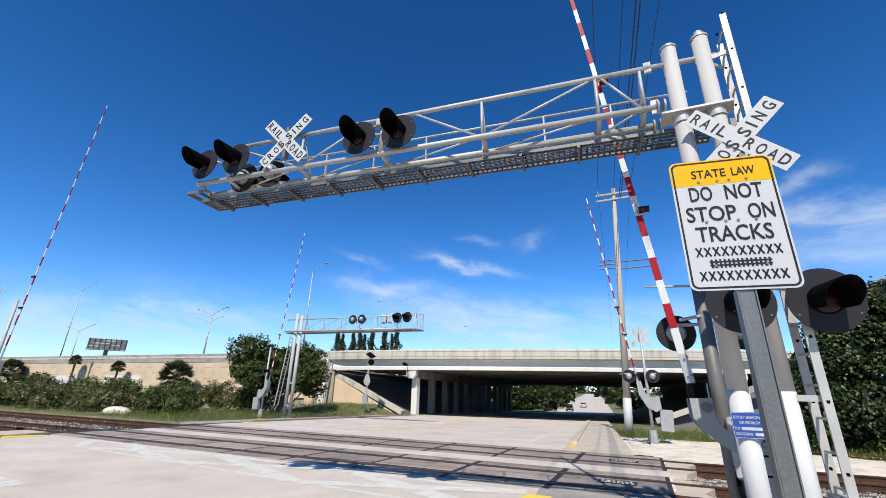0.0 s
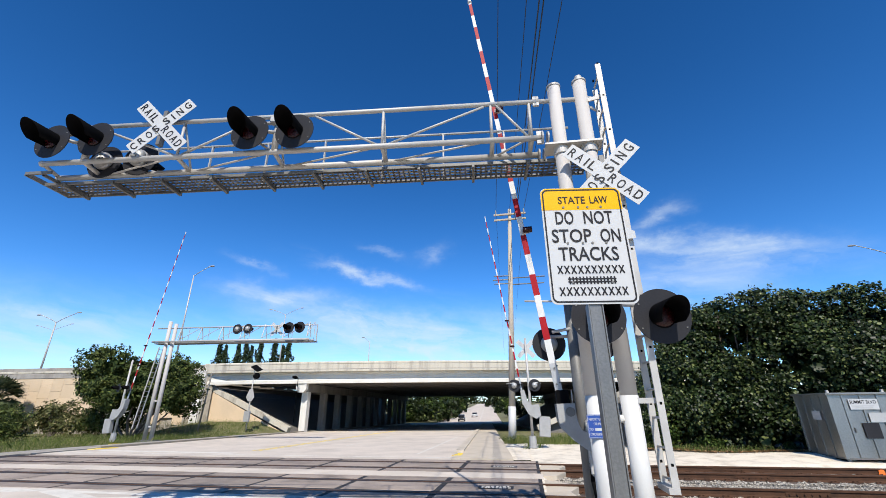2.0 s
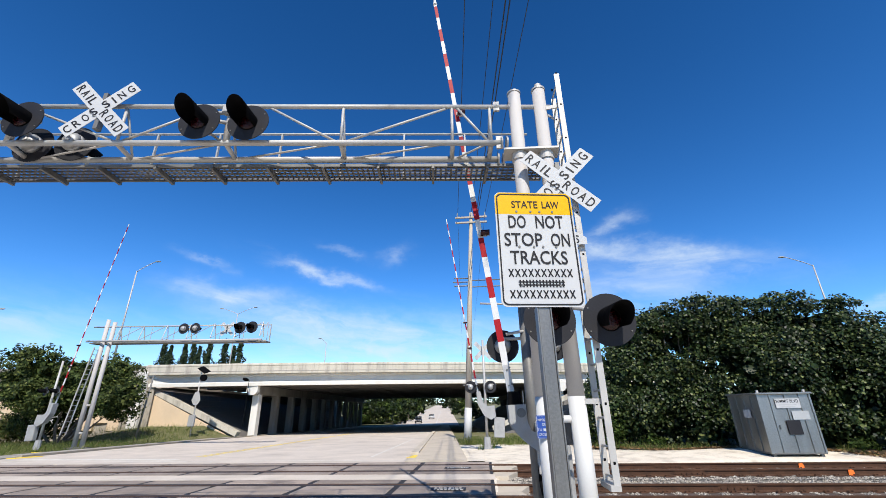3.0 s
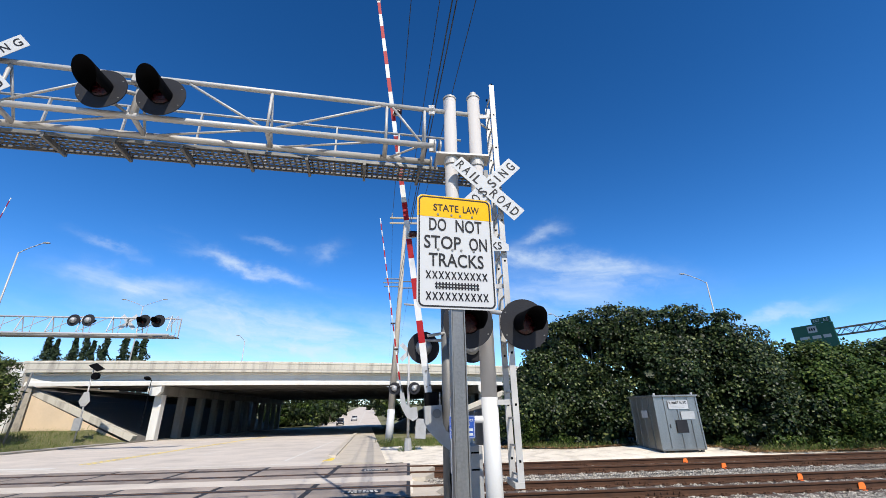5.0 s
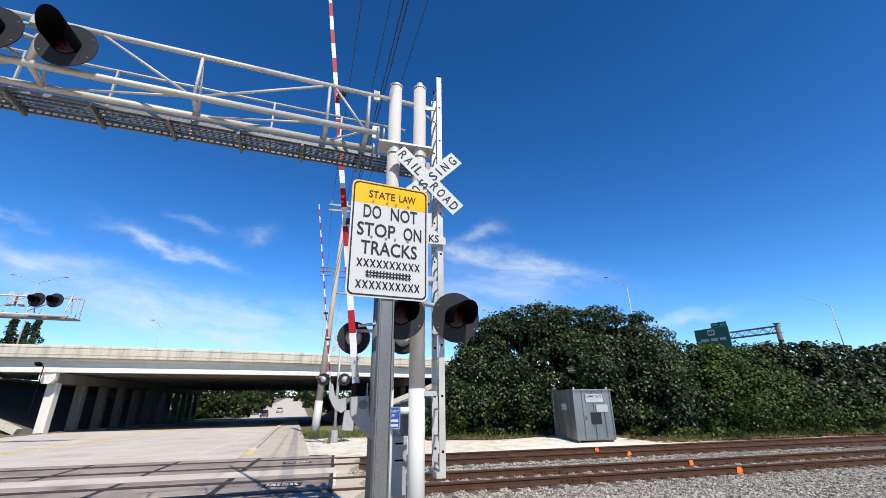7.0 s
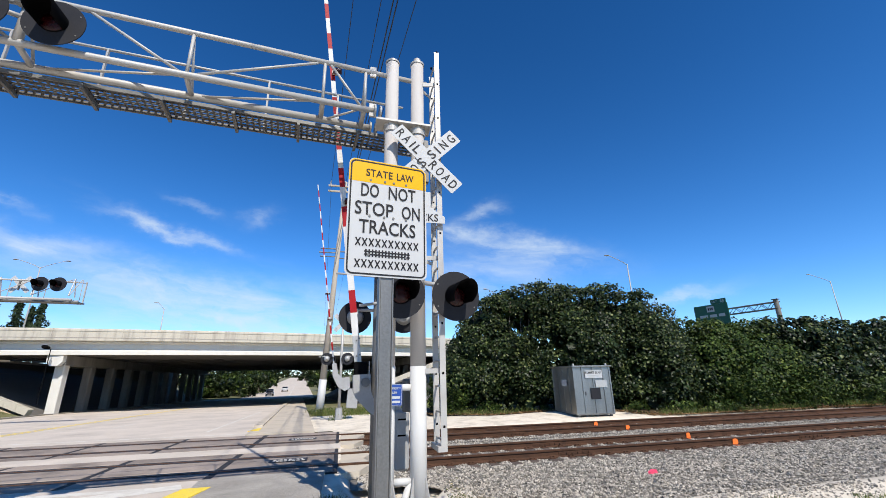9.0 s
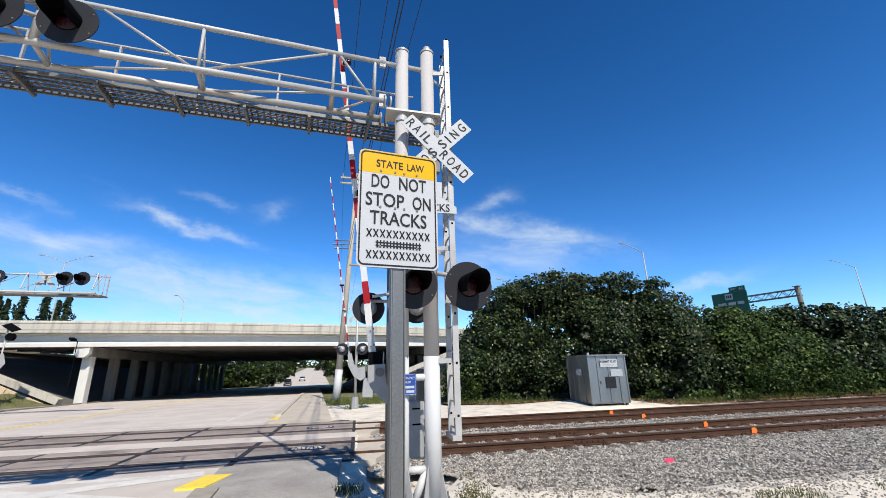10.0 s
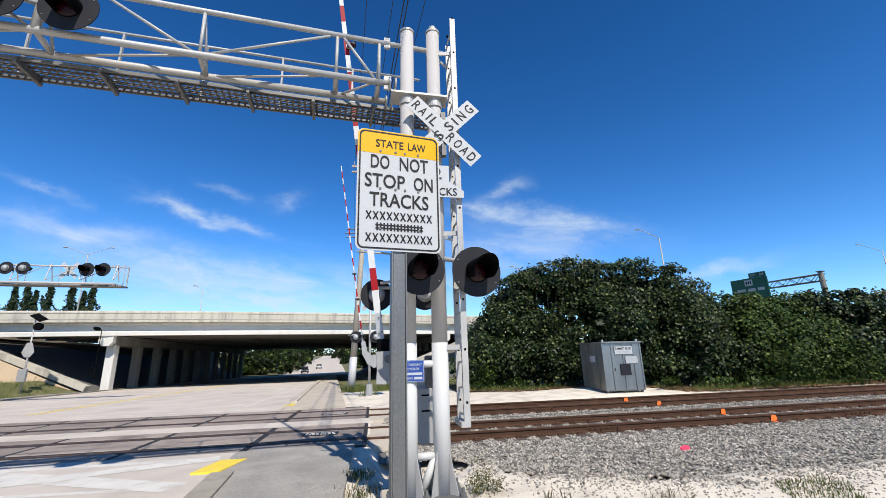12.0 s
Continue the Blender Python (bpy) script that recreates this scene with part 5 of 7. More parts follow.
def build_bridge():
    b = thing("highway_bridge", "pale concrete highway bridge on rows of columns over the road", "bridge")
    xs = [-36 + 2.6 * i for i in range(27)]
    WIDE = 64.0
    sweep([(0, 5.95), (0, 6.72), (0.06, 6.80), (0.32, 6.80), (0.34, 5.95)], xs, "parapet", "bridge", b, "stained pale concrete parapet")
    sweep([(-0.04, 5.72), (-0.04, 5.94), (WIDE, 5.94), (WIDE, 5.72)], xs, "deck", "bridge", b, "concrete deck slab")
    for k in range(18):
        o = 0.85 + k * 3.65
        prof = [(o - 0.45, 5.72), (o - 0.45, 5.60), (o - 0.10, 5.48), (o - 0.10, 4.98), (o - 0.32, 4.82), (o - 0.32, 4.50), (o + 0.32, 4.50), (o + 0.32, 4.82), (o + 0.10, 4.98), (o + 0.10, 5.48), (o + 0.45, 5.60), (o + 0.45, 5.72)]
        # front girder pale; inner ones take the concrete darkened as shade
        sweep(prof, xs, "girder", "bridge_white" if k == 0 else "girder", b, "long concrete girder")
    sweep([(WIDE - 0.4, 5.95), (WIDE - 0.4, 6.8), (WIDE, 6.8), (WIDE, 5.95)], xs, "far_parapet", "bridge", b)
    sweep([(-0.012, 5.955), (-0.012, 6.01), (0.0, 6.01), (0.0, 5.955)], xs, "drip_line", "parapet_dirty", b, "dark drip line under the parapet")
    sweep([(-0.035, 6.56), (-0.035, 6.66), (0.0, 6.68), (0.0, 6.54)], xs, "parapet_ledge", "bridge", b, "narrow ledge below the parapet top")
    # joints in the parapet
    for x in [-30 + 5.2 * i for i in range(11)]:
        y = bridge_y(x)
        part("parapet_joint", bx(x - 0.012, x + 0.012, y - 0.006, y + 0.05, 5.96, 6.78), "parapet_dirty", b)
    # column rows each side of the road; deck shade coloured in behind the first
    def row(x0, y0, n, mtl):
        for i in range(n):
            y = y0 + 5.4 * i
            x = x0 + ROAD_SLOPE * (y - y0)
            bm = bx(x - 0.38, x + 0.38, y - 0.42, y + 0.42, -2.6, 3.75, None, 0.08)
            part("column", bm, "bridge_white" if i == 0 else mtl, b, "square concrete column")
        y1 = y0 + 5.4 * (n - 1)
        bm = bmesh.new()
        beam(bm, (x0, y0 - 0.9, 4.06), (x0 + ROAD_SLOPE * (y1 - y0), y1 + 1.0, 4.06), 1.25, 0.86)
        part("pier_cap", bm, mtl, b, "concrete beam on the columns")
        bm = bmesh.new()
        prism(bm, [(x0 - 0.62, 4.55), (x0 + 0.62, 4.55), (x0 + 0.62, 3.9), (x0 + 0.3, 3.55), (x0 - 0.3, 3.55), (x0 - 0.62, 3.9)], 0.5, Matrix.Translation((0, y0 - 1.35, 0)))
        part("cap_end", bm, "bridge_white", b, "light chamfered beam end")
    row(-24.5, 44.6, 12, "under")
    row(9.5, 52.0, 11, "under")
    # abutments: sloped paving and walls, coloured dark for deck shade, with a pale kerb
    for side in (-1, 1):
        if side < 0:
            x0, x1, yb = -25.6, -36.2, 43.2
        else:
            x0, x1, yb = 1.6, 14.0, 48.4
        bm = bmesh.new()
        z0, z1 = -0.5, 4.3
        vs = [bm.verts.new(p) for p in ((x0, yb, z0), (x1, yb - 0.6 * (side < 0) + 2 * (side > 0), z1), (x1 - 5.6, yb + 64, z1), (x0 - 5.6, yb + 64, z0 - 1.3), (x0, yb, z0 - 3), (x1, yb, z0 - 3), (x1 - 5.6, yb + 64, z0 - 3), (x0 - 5.6, yb + 64, z0 - 3))]
        for f in ((0, 1, 2, 3), (0, 4, 5, 1), (1, 5, 6, 2), (2, 6, 7, 3), (3, 7, 4, 0)):
            bm.faces.new([vs[i] for i in f])
        bmesh.ops.recalc_face_normals(bm, faces=bm.faces[:])
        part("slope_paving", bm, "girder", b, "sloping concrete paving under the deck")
        bm = bmesh.new()
        beam(bm, (x0 + 0.4 * side * -1, yb - 0.25, z0 + 0.25), (x1, yb - 0.25, z1 + 0.2), 0.7, 0.5)
        part("slope_kerb", bm, "bridge", b, "pale sloping concrete edge")
        for i in range(7):
            t = (i + 0.5) / 7
            xx, zz_ = x0 + (x1 - x0) * t, z0 + (z1 - z0) * t
            bm = bmesh.new()
            beam(bm, (xx, yb - 0.2, zz_ + 0.03), (xx - 5.2, yb + 60, zz_ + 0.03 - 1.2 * (1 - t)), 0.06, 0.03)
            part("paving_joint", bm, "kerb", b)
        xe = x1 + side * 0.4
        bm = bx(min(xe, xe + side * 6), max(xe, xe + side * 6), yb + 0.3 + (3 if side > 0 else 0), yb + 64, -3, 4.45)
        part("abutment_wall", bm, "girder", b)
    # tan wing wall below the sloping edge, over the verge
    bm = bmesh.new()
    prism(bm, [(-26.2, -1.2), (-26.2, -0.35), (-36.3, 4.25), (-36.3, -1.2)], 0.2, Matrix.Translation((0, 42.55, 0)))
    part("wing_wall", bm, "mse", b, "tan concrete wing wall")
    # wing pillar where wall and bridge meet
    part("wing_pillar", bx(-36.7, -35.6, 41.5, 42.4, -0.3, 6.05, None, 0.05), "bridge_white", b, "light concrete end pillar")
    # lamps under the parapet
    for x in (-35.8, -24.6):
        t = thing("bridge_floodlight", "small dark floodlight on a bracket under the bridge edge", "floodlight", (x, bridge_y(x) - 0.45, 5.0), "floodlights")
        part("head", bx(-0.22, 0.22, -0.5, 0.0, -0.1, 0.1, Matrix.Rotation(radians(-18), 4, "X"), 0.03), "black", t)
        part("bracket", bx(-0.04, 0.04, -0.05, 0.5, -0.06, 0.0), "alu_dark", t)
        bm = bmesh.new()
        rod(bm, (0.1, 0.3, 0), (0.1, 0.3, -4.6), 0.035, 0.035, 8)
        part("conduit", bm, "black", t)


build_bridge()

wall = setting("retaining_wall", bmesh.new(), "mse", "tan concrete retaining wall below the highway", "wall")
wx = [-36 - 4 * i for i in range(40)]
wxr = wx[::-1]
sweep([(0.25, -1.0), (0.25, 5.5), (1.2, 5.5), (1.2, -1.0)], wxr, "wall_core", "kerb", wall)
sweep([(-0.06, 5.52), (-0.06, 6.0), (0.06, 6.08), (0.08, 6.72), (0.4, 6.72), (0.4, 5.52)], wxr, "parapet", "parapet_dirty", wall, "stained weathered concrete parapet")
sweep([(0.05, 6.09), (-0.02, 6.12), (-0.02, 6.30), (0.05, 6.34)], wxr, "parapet_ledge", "bridge", wall, "paler band along the parapet")
pm = {}
for hgt in (1.5, 0.75):
    bm = bx(-0.745, 0.745, 0.0, 0.25, 0.008, hgt - 0.008, None, 0.015)
    me = bpy.data.meshes.new("wall_panel")
    bm.to_mesh(me)
    bm.free()
    me.materials.append(M["mse"])
    pm[hgt] = me
for i in range(54):
    x = -36.8 - 1.5 * i
    slope = math.atan(0.07)
    z = 0.25 if i % 2 else 1.0
    rows_ = [(z, 1.5), (z + 1.5, 1.5), (z + 3.0, 1.5)] + ([(z + 4.5, 0.75)] if i % 2 else [])
    for zz0, hgt in rows_:
        if zz0 + hgt > 5.55:
            continue
        ob = new("wall_panel", pm[hgt])
        ob.parent = wall
        ob.matrix_world = pose(x, bridge_y(x) - 0.02 + 0.008 * ((i * 5 + int(zz0 * 3)) % 3), zz0, 0, 0, math.degrees(slope))
# bare pale repairs along the wall's foot
for x, w, z0, z1 in ((-74, 8, 1.8, 3.6), (-88, 9, 1.7, 3.5), (-102, 7, 1.9, 3.4), (-45, 5, 0.8, 2.6)):
    part("pale_patch", bx(-w / 2, w / 2, -0.035, 0.0, z0, z1, Matrix.Translation((x, bridge_y(x) - 0.02, 0)) @ Matrix.Rotation(math.atan(0.07), 4, "Z"), 0.01), "bridge_white", wall, "pale washed patch")
strip("highway_deck", lambda y: -200, lambda y: -36.5, [47, 58, 74], 5.6, "road", "raised highway behind the wall", "road", 0.3)

# drain pipes on the wall
for x in (-65.2, -82.5, -37.5):
    t = thing("drain_pipe", "rust-stained drain pipe down the retaining wall", "pipe", (x, bridge_y(x) - 0.2, 0), "drain pipes")
    bm = bmesh.new()
    rod(bm, (0, 0, -0.3), (0.25, 0.05, 5.4), 0.09, 0.09, 10)
    part("pipe", bm, "kerb", t)
    part("inlet", bx(0.05, 0.5, -0.12, 0.15, 5.3, 5.75, None, 0.03), "kerb", t)


# ---------------------------------------------------------------- street lamps, poles, wires
def street_lamp(at, h, arms, label, group="street lamps", rz=0.0, reach=2.4):
    t = thing("street_lamp", label, "street lamp", at, group, rz)
    bm = bmesh.new()
    rod(bm, (0, 0, 0), (0, 0, h), 0.13, 0.07, 14)
    part("pole", bm, "alu", t, "tapered aluminium pole", True)
    for s in arms:
        bm = bmesh.new()
        pts = [Vector((s * reach * k / 5, 0, h - 0.15 + 1.30 * (k / 5) ** 0.8)) for k in range(6)]
        for a, b in zip(pts, pts[1:]):
            rod(bm, a, b, 0.05, 0.045, 8)
        a = part("arm", bm, "alu", t, "", True)
        bm = bmesh.new()
        bmesh.ops.create_uvsphere(bm, u_segments=14, v_segments=8, radius=1.0, matrix=Matrix.Translation(pts[-1] + Vector((s * 0.35, 0, 0.02))) @ Matrix.Diagonal((0.42, 0.17, 0.10, 1)))
        part("lamp_head", bm, "grey_box", a, "grey cobra head", True)
    part("base", bx(-0.2, 0.2, -0.2, 0.2, -0.1, 0.25, None, 0.03), "bridge", t)
    return t


LAMP2 = "tall grey highway lamp with two arms"
street_lamp((-44.2, 46.0, 6.0), 13.4, (1,), "tall grey street lamp with one curved arm", rz=0, reach=2.3)
street_lamp((-47.3, 75.0, 5.9), 14.2, (-1, 1), LAMP2, rz=0, reach=3.2)
street_lamp((-105.6, 75.0, 5.9), 13.4, (-1, 1), LAMP2, rz=0, reach=4.6)
street_lamp((-66.8, 47.0, 5.9), 8.2, (-1, 1), LAMP2, rz=0, reach=3.3)
street_lamp((-112.0, 47.0, 5.9), 16.2, (1,), "tall grey street lamp with one curved arm", rz=0, reach=5.0)
street_lamp((-111.0, 48.5, 5.9), 7.4, (-1, 1), LAMP2, rz=0, reach=5.0)
street_lamp((41.2, 50.0, 5.9), 11.6, (-1,), "grey street lamp with one arm above the trees", rz=0, reach=2.9)
street_lamp((24.5, 60.0, 5.9), 8.2, (-1, 1), LAMP2, rz=0, reach=2.0)
street_lamp((96.0, 60.0, 5.9), 13.0, (-1,), "grey street lamp with one arm above the trees", rz=0, reach=5.0)
street_lamp((-34.4, 90.0, 5.9), 10.2, (-1,), "grey street lamp beyond the bridge", rz=0, reach=1.2)

UP = thing("utility_pole", "tall weathered concrete utility pole with white painted foot and crossarms", "utility pole", (-0.85, 28.5, grade(28.5)))
bm = bmesh.new()
rod(bm, (0, 0, -0.2), (0.9, 0, 16.8), 0.24, 0.13, 18)
pole = part("pole", bm, "pole_wood", UP, "weathered tan pole", True)
bm = bmesh.new()
rod(bm, (0, 0, 0), (0.118, 0, 2.1), 0.262, 0.25, 18)
part("white_foot", bm, "mast_white", pole, "white painted foot", True)
for z, w, n in ((16.35, 2.5, 3), (15.9, 2.5, 0)):
    part("crossarm", bx(0.88 - w / 2, 0.88 + w / 2, -0.2, -0.08, z - 0.06, z + 0.06), "pole_wood", UP)
for x in (-0.2, 0.88, 2.0):
    bm = bmesh.new()
    rod(bm, (x, -0.14, 16.4), (x, -0.14, 16.75), 0.06, 0.04, 10)
    part("insulator", bm, "grey_box", UP, "grey porcelain insulator")
for z, x1, sgn in ((11.1, 3.1, 1), (10.6, 3.0, 1), (11.3, -0.6, -1), (11.0, -0.7, -1), (10.7, -0.6, -1)):
    bm = bmesh.new()
    rod(bm, (0.58, 0, z), (x1, -0.3, z - 0.08), 0.045, 0.045, 8)
    part("side_arm", bm, "alu_dark", UP)


def cable(a, b, sag, r, label):
    t = thing("overhead_cable", label, "cable", (0, 0, 0), "overhead cables")
    a, b = Vector(a), Vector(b)
    pts = [a.lerp(b, k / 14) - Vector((0, 0, sag * 4 * (k / 14) * (1 - k / 14))) for k in range(15)]
    part("strand", pipe(pts, r, 6), "wire", t)


TOPX, TOPY = 0.03, 28.4
for x1, x0 in ((-1.05, 1.5), (0.03, 2.6), (1.15, 4.2)):
    cable((TOPX + x1, TOPY, 16.5), (x0, -6.0, 17.0), 0.35, 0.017, "thin dark overhead power line")
for dx in (0.0, 0.12):
    cable((TOPX + 0.3 + dx, TOPY, 15.6), (3.0 + dx * 1.6, -6.0, 16.2), 0.4, 0.026, "thick dark overhead cable")
cable((TOPX - 1.05, TOPY, 16.5), (-5.5, 130, 16.8), 0.8, 0.012, "thin dark overhead power line")
cable((TOPX + 1.15, TOPY, 16.5), (-3.2, 130, 16.8), 0.8, 0.012, "thin dark overhead power line")


# ---------------------------------------------------------------- crossing equipment beyond the tracks
def far_gate(at, lean, tip, label, back=True, scale=1.0, flip=1):
    """A raised gate on its own mast with crossbuck, signals and mechanism."""
    t = thing("crossing_gate", label, "crossing gate", at, "crossing gates")
    gate_arm(t, (-0.35 * flip, 0, 2.5), (-0.35 * flip + lean, 0, tip), 0.085, 0.05, 0.9, 0.44)
    bm = bmesh.new()
    rod(bm, (0, 0, 0.45), (0, 0, 5.4), 0.075, 0.06, 14)
    part("mast", bm, "alu", t, "", True)
    bm = bmesh.new()
    rod(bm, (0, 0, 0), (0, 0, 0.55), 0.20, 0.16, 8)
    part("foot", bm, "grey_box", t)
    bm = bmesh.new()
    f = flip
    prism(bm, [(-0.45 * f, 2.7), (-0.25 * f, 2.75), (-0.12 * f, 2.2), (0.1 * f, 2.0), (0.45 * f, 2.05), (0.5 * f, 1.5), (0.25 * f, 1.35), (-0.1 * f, 1.55), (-0.4 * f, 2.1)], 0.35, Matrix.Translation((0, -0.2, 0)))
    part("mechanism", bm, "grey_box", t, "pale grey gate mechanism")
    part("counterweight", bx(min(0.3 * f, 0.85 * f), max(0.3 * f, 0.85 * f), -0.15, 0.15, 0.55, 1.5, Matrix.Rotation(radians(4 * f), 4, "Y"), 0.03), "grey_box", t)
    for z in (3.2 + 1.8, 6.4):
        bm = bmesh.new()
        k = (z - 2.5) / (tip - 2.5)
        rod(bm, (-0.35 * flip + lean * k - 0.12, -0.05, z), (-0.35 * flip + lean * k + 0.12, -0.05, z), 0.05, 0.05, 8)
        part("arm_light", bm, "lens", t)
    return t


far_gate((0.42, 21.5, grade(21.5)), -1.5, 12.9, "raised striped gate seen from behind beyond the tracks")
crossbuck((0.42, 21.62, 4.75), 180, "white crossbuck seen from behind beyond the tracks", face_back=True)
for x in (-0.32, 0.72):
    flasher((x, 21.35, 2.85), 180, "crossing signal seen from behind, beyond the tracks", arm_to=(0.4 if x < 0 else -0.3, -0.1, 0.1))
flasher((-0.15, 21.7, 2.82), 20, "black crossing signal facing the road beyond")
far_gate((-27.7, 24.5, grade(24.5)), 1.6, 15.4, "raised striped gate beside the far cantilever", flip=-1)
for x in (-28.1, -27.3):
    flasher((x, 24.3, 3.3), -25, "round black crossing signal on the far gate mast", arm_to=(-0.2 if x > -27.5 else 0.2, 0.2, 0.1))
far_gate((-24.9, 7.0, 0.0), 1.5, 15.4, "raised gate with faded stripes at the far roadside", flip=-1)
crossbuck((-26.6, 6.8, 5.6), 0, "white crossbuck at the far roadside")


def build_far_cantilever():
    c = thing("signal_cantilever", "aluminium railroad cantilever beyond the tracks with raised walkway", "cantilever", (-25.95, 25.5, grade(25.5)))
    for dx in (-0.22, 0.32):
        bm = bmesh.new()
        rod(bm, (dx, 0, -0.05), (dx, 0, 8.35 if dx < 0 else 8.15), 0.14, 0.13, 18)
        part("mast", bm, "mast", c, "", True)
    for z in (0.9, 2.6):
        bm = bmesh.new()
        rod(bm, (-0.22, 0, z), (0.32, 0, z), 0.06, 0.06, 10)
        part("cross_tube", bm, "mast", c)
    part("base_plate", bx(-0.6, 0.7, -0.35, 0.35, -0.1, 0.06), "alu_dark", c)
    for z, y, r in ((7.85, 0.0, 0.05), (6.80, -0.3, 0.07), (6.80, 0.3, 0.07), (7.98, 0.75, 0.03)):
        bm = bmesh.new()
        rod(bm, (-1.2, y, z + 0.0), (11.6, y, z - 0.25), r, r, 10)
        part("chord", bm, "alu", c, "", True)
    for i in range(7):
        x = 0.9 + 1.75 * i
        for y in (-0.3, 0.3):
            bm = bmesh.new()
            rod(bm, (x, y, 6.78), (x, 0, 7.8), 0.03, 0.03, 8)
            part("web_post", bm, "alu", c)
        bm = bmesh.new()
        rod(bm, (x, -0.25, 6.78), (x + 1.75 * (0.95 if i < 6 else 0.2), 0, 7.76), 0.025, 0.025, 8)
        part("web_brace", bm, "alu", c)
        bm = bmesh.new()
        rod(bm, (x, 0.75, 6.65), (x, 0.75, 7.93), 0.02, 0.02, 8)
        part("handrail_post", bm, "alu", c)
    bm = bmesh.new()
    beam(bm, (-1.4, 0.45, 6.74), (11.7, 0.45, 6.49), 0.65, 0.07)
    part("walkway", bm, "alu_dark", c, "grey walkway grating")
    bm = bmesh.new()
    beam(bm, (11.6, 0.75, 6.5), (11.6, 0.75, 7.78), 0.06, 0.06, (1, 0, 0))
    part("end_post", bm, "alu", c)
    for dy in (-0.2, 0.2):
        bm = bmesh.new()
        beam(bm, (-0.75 - 0.5, dy, 0.8), (-0.55, dy, 6.4), 0.05, 0.07, (1, 0, 0))
        part("ladder_rail", bm, "alu", c)
    for i in range(17):
        k = (i + 0.5) / 17
        bm = bmesh.new()
        rod(bm, (-1.25 + 0.7 * k, -0.2, 0.8 + 5.6 * k), (-1.25 + 0.7 * k, 0.2, 0.8 + 5.6 * k), 0.02, 0.02, 6)
        part("ladder_rung", bm, "alu", c)


build_far_cantilever()
for x in (-20.1, -19.25):
    flasher((x, 25.2, 7.28), 180, "round crossing signal seen from behind on the far cantilever", size=1.2)
for x in (-15.95, -15.1):
    flasher((x, 25.1, 7.2), 0, "round black crossing signal at the far arm's end", size=1.3)
crossbuck((-17.35, 25.9, 7.3), 180, "white crossbuck seen from behind on the far cantilever", face_back=True)

SP = thing("solar_sign_post", "grey sign post with solar panel, beacon and small signs", "sign post", (-27.0, 38.0, grade(38) - 0.1))
bm = bmesh.new()
rod(bm, (0, 0, 0), (0, 0, 6.3), 0.07, 0.055, 12)
part("post", bm, "alu", SP, "", True)
part("solar_panel", bx(-0.48, 0.48, -0.35, 0.35, -0.03, 0.03, Matrix.Translation((0.2, 0, 6.3)) @ Matrix.Rotation(radians(32), 4, "Y") @ Matrix.Rotation(radians(25), 4, "X")), "black", SP, "dark solar panel")
bm = bmesh.new()
rod(bm, (0.3, -0.15, 5.55), (0.3, 0.15, 5.55), 0.3, 0.3, 20)
part("beacon", bm, "black", SP)
bm = bmesh.new()
prism(bm, [(-0.45, 3.5), (-0.2, 4.25), (0.2, 4.25), (0.45, 3.5), (0.2, 3.1), (-0.2, 3.1)], 0.02, Matrix.Translation((0, -0.1, 0)))
part("sign_back", bm, "alu", SP, "grey back of a sign")
part("cabinet", bx(-0.3, 0.3, -0.3, -0.05, 1.2, 2.2, None, 0.03), "grey_box", SP)
PO = thing("pole", "slim grey metal pole standing in the verge", "pole", (-29.9, 35.0, grade(35) - 0.1))
bm = bmesh.new()
rod(bm, (0, 0, 0), (0.4, 0, 5.6), 0.08, 0.07, 10)
part("shaft", bm, "alu_dark", PO, "", True)

# ---------------------------------------------------------------- signal shed
SH = thing("signal_shed", "galvanised steel signal shed with bolted seams standing on white shell", "signal shed", (10.58, 15.9, 0.0), "", -1)
SW, SD, SZ = 1.80, 2.0, 2.10
body = part("body", bx(0, SW, 0, SD, 0.12, SZ), "steel_shed", SH, "dull galvanised sheet walls")
part("roof", bx(-0.1, SW + 0.08, -0.1, SD + 0.08, SZ, SZ + 0.07, None, 0.015), "steel_shed", SH, "thin overhanging sheet roof")
for x in (0.0, 0.42, 0.95, 1.45, SW):
    part("seam", bx(x - 0.03, x + 0.03, -0.03, 0.0, 0.12, SZ), "steel_shed", body, "raised wall seam")
for y in (0.5, 1.0, 1.5, SD):
    part("seam", bx(-0.03, 0.0, y - 0.03, y + 0.03, 0.12, SZ), "steel_shed", body, "raised wall seam")
part("corner_angle", bx(-0.035, 0.05, -0.035, 0.05, 0.1, SZ), "steel_shed", body)
for x, y in ((0.05, 0.05), (SW - 0.15, 0.05), (0.05, SD - 0.15), (SW - 0.15, SD - 0.15)):
    part("leg", bx(x, x + 0.1, y, y + 0.1, -0.5, 0.12), "alu_dark", SH)
part("base_frame", bx(-0.02, SW + 0.02, -0.02, SD + 0.02, 0.08, 0.13), "alu_dark", SH)
lab = part("label_board", bx(0.55, 1.40, -0.045, -0.03, 1.62, 1.95), "sign_white", SH, "white name board")
text_part("SUMMIT BLVD", 0.15, Matrix.Translation((0.96, -0.047, 1.86)), lab, width=0.78)
for i, w in enumerate((0.5, 0.6)):
    part("bar", bx(0.96 - w / 2, 0.96 + w / 2, -0.048, -0.045, 1.66 + 0.06 * i, 1.69 + 0.06 * i), "paper_grey", lab)
part("vent_grille", bx(1.02, 1.60, -0.045, -0.03, 1.22, 1.52), "paper_grey", SH, "pale slotted vent")
part("dark_vent", bx(0.75, 1.22, -0.045, -0.03, 0.72, 1.20), "disc", SH, "dark square vent")
part("side_label", bx(-0.045, -0.03, 0.62, 1.1, 1.28, 1.58), "paper_grey", SH, "faded notice")
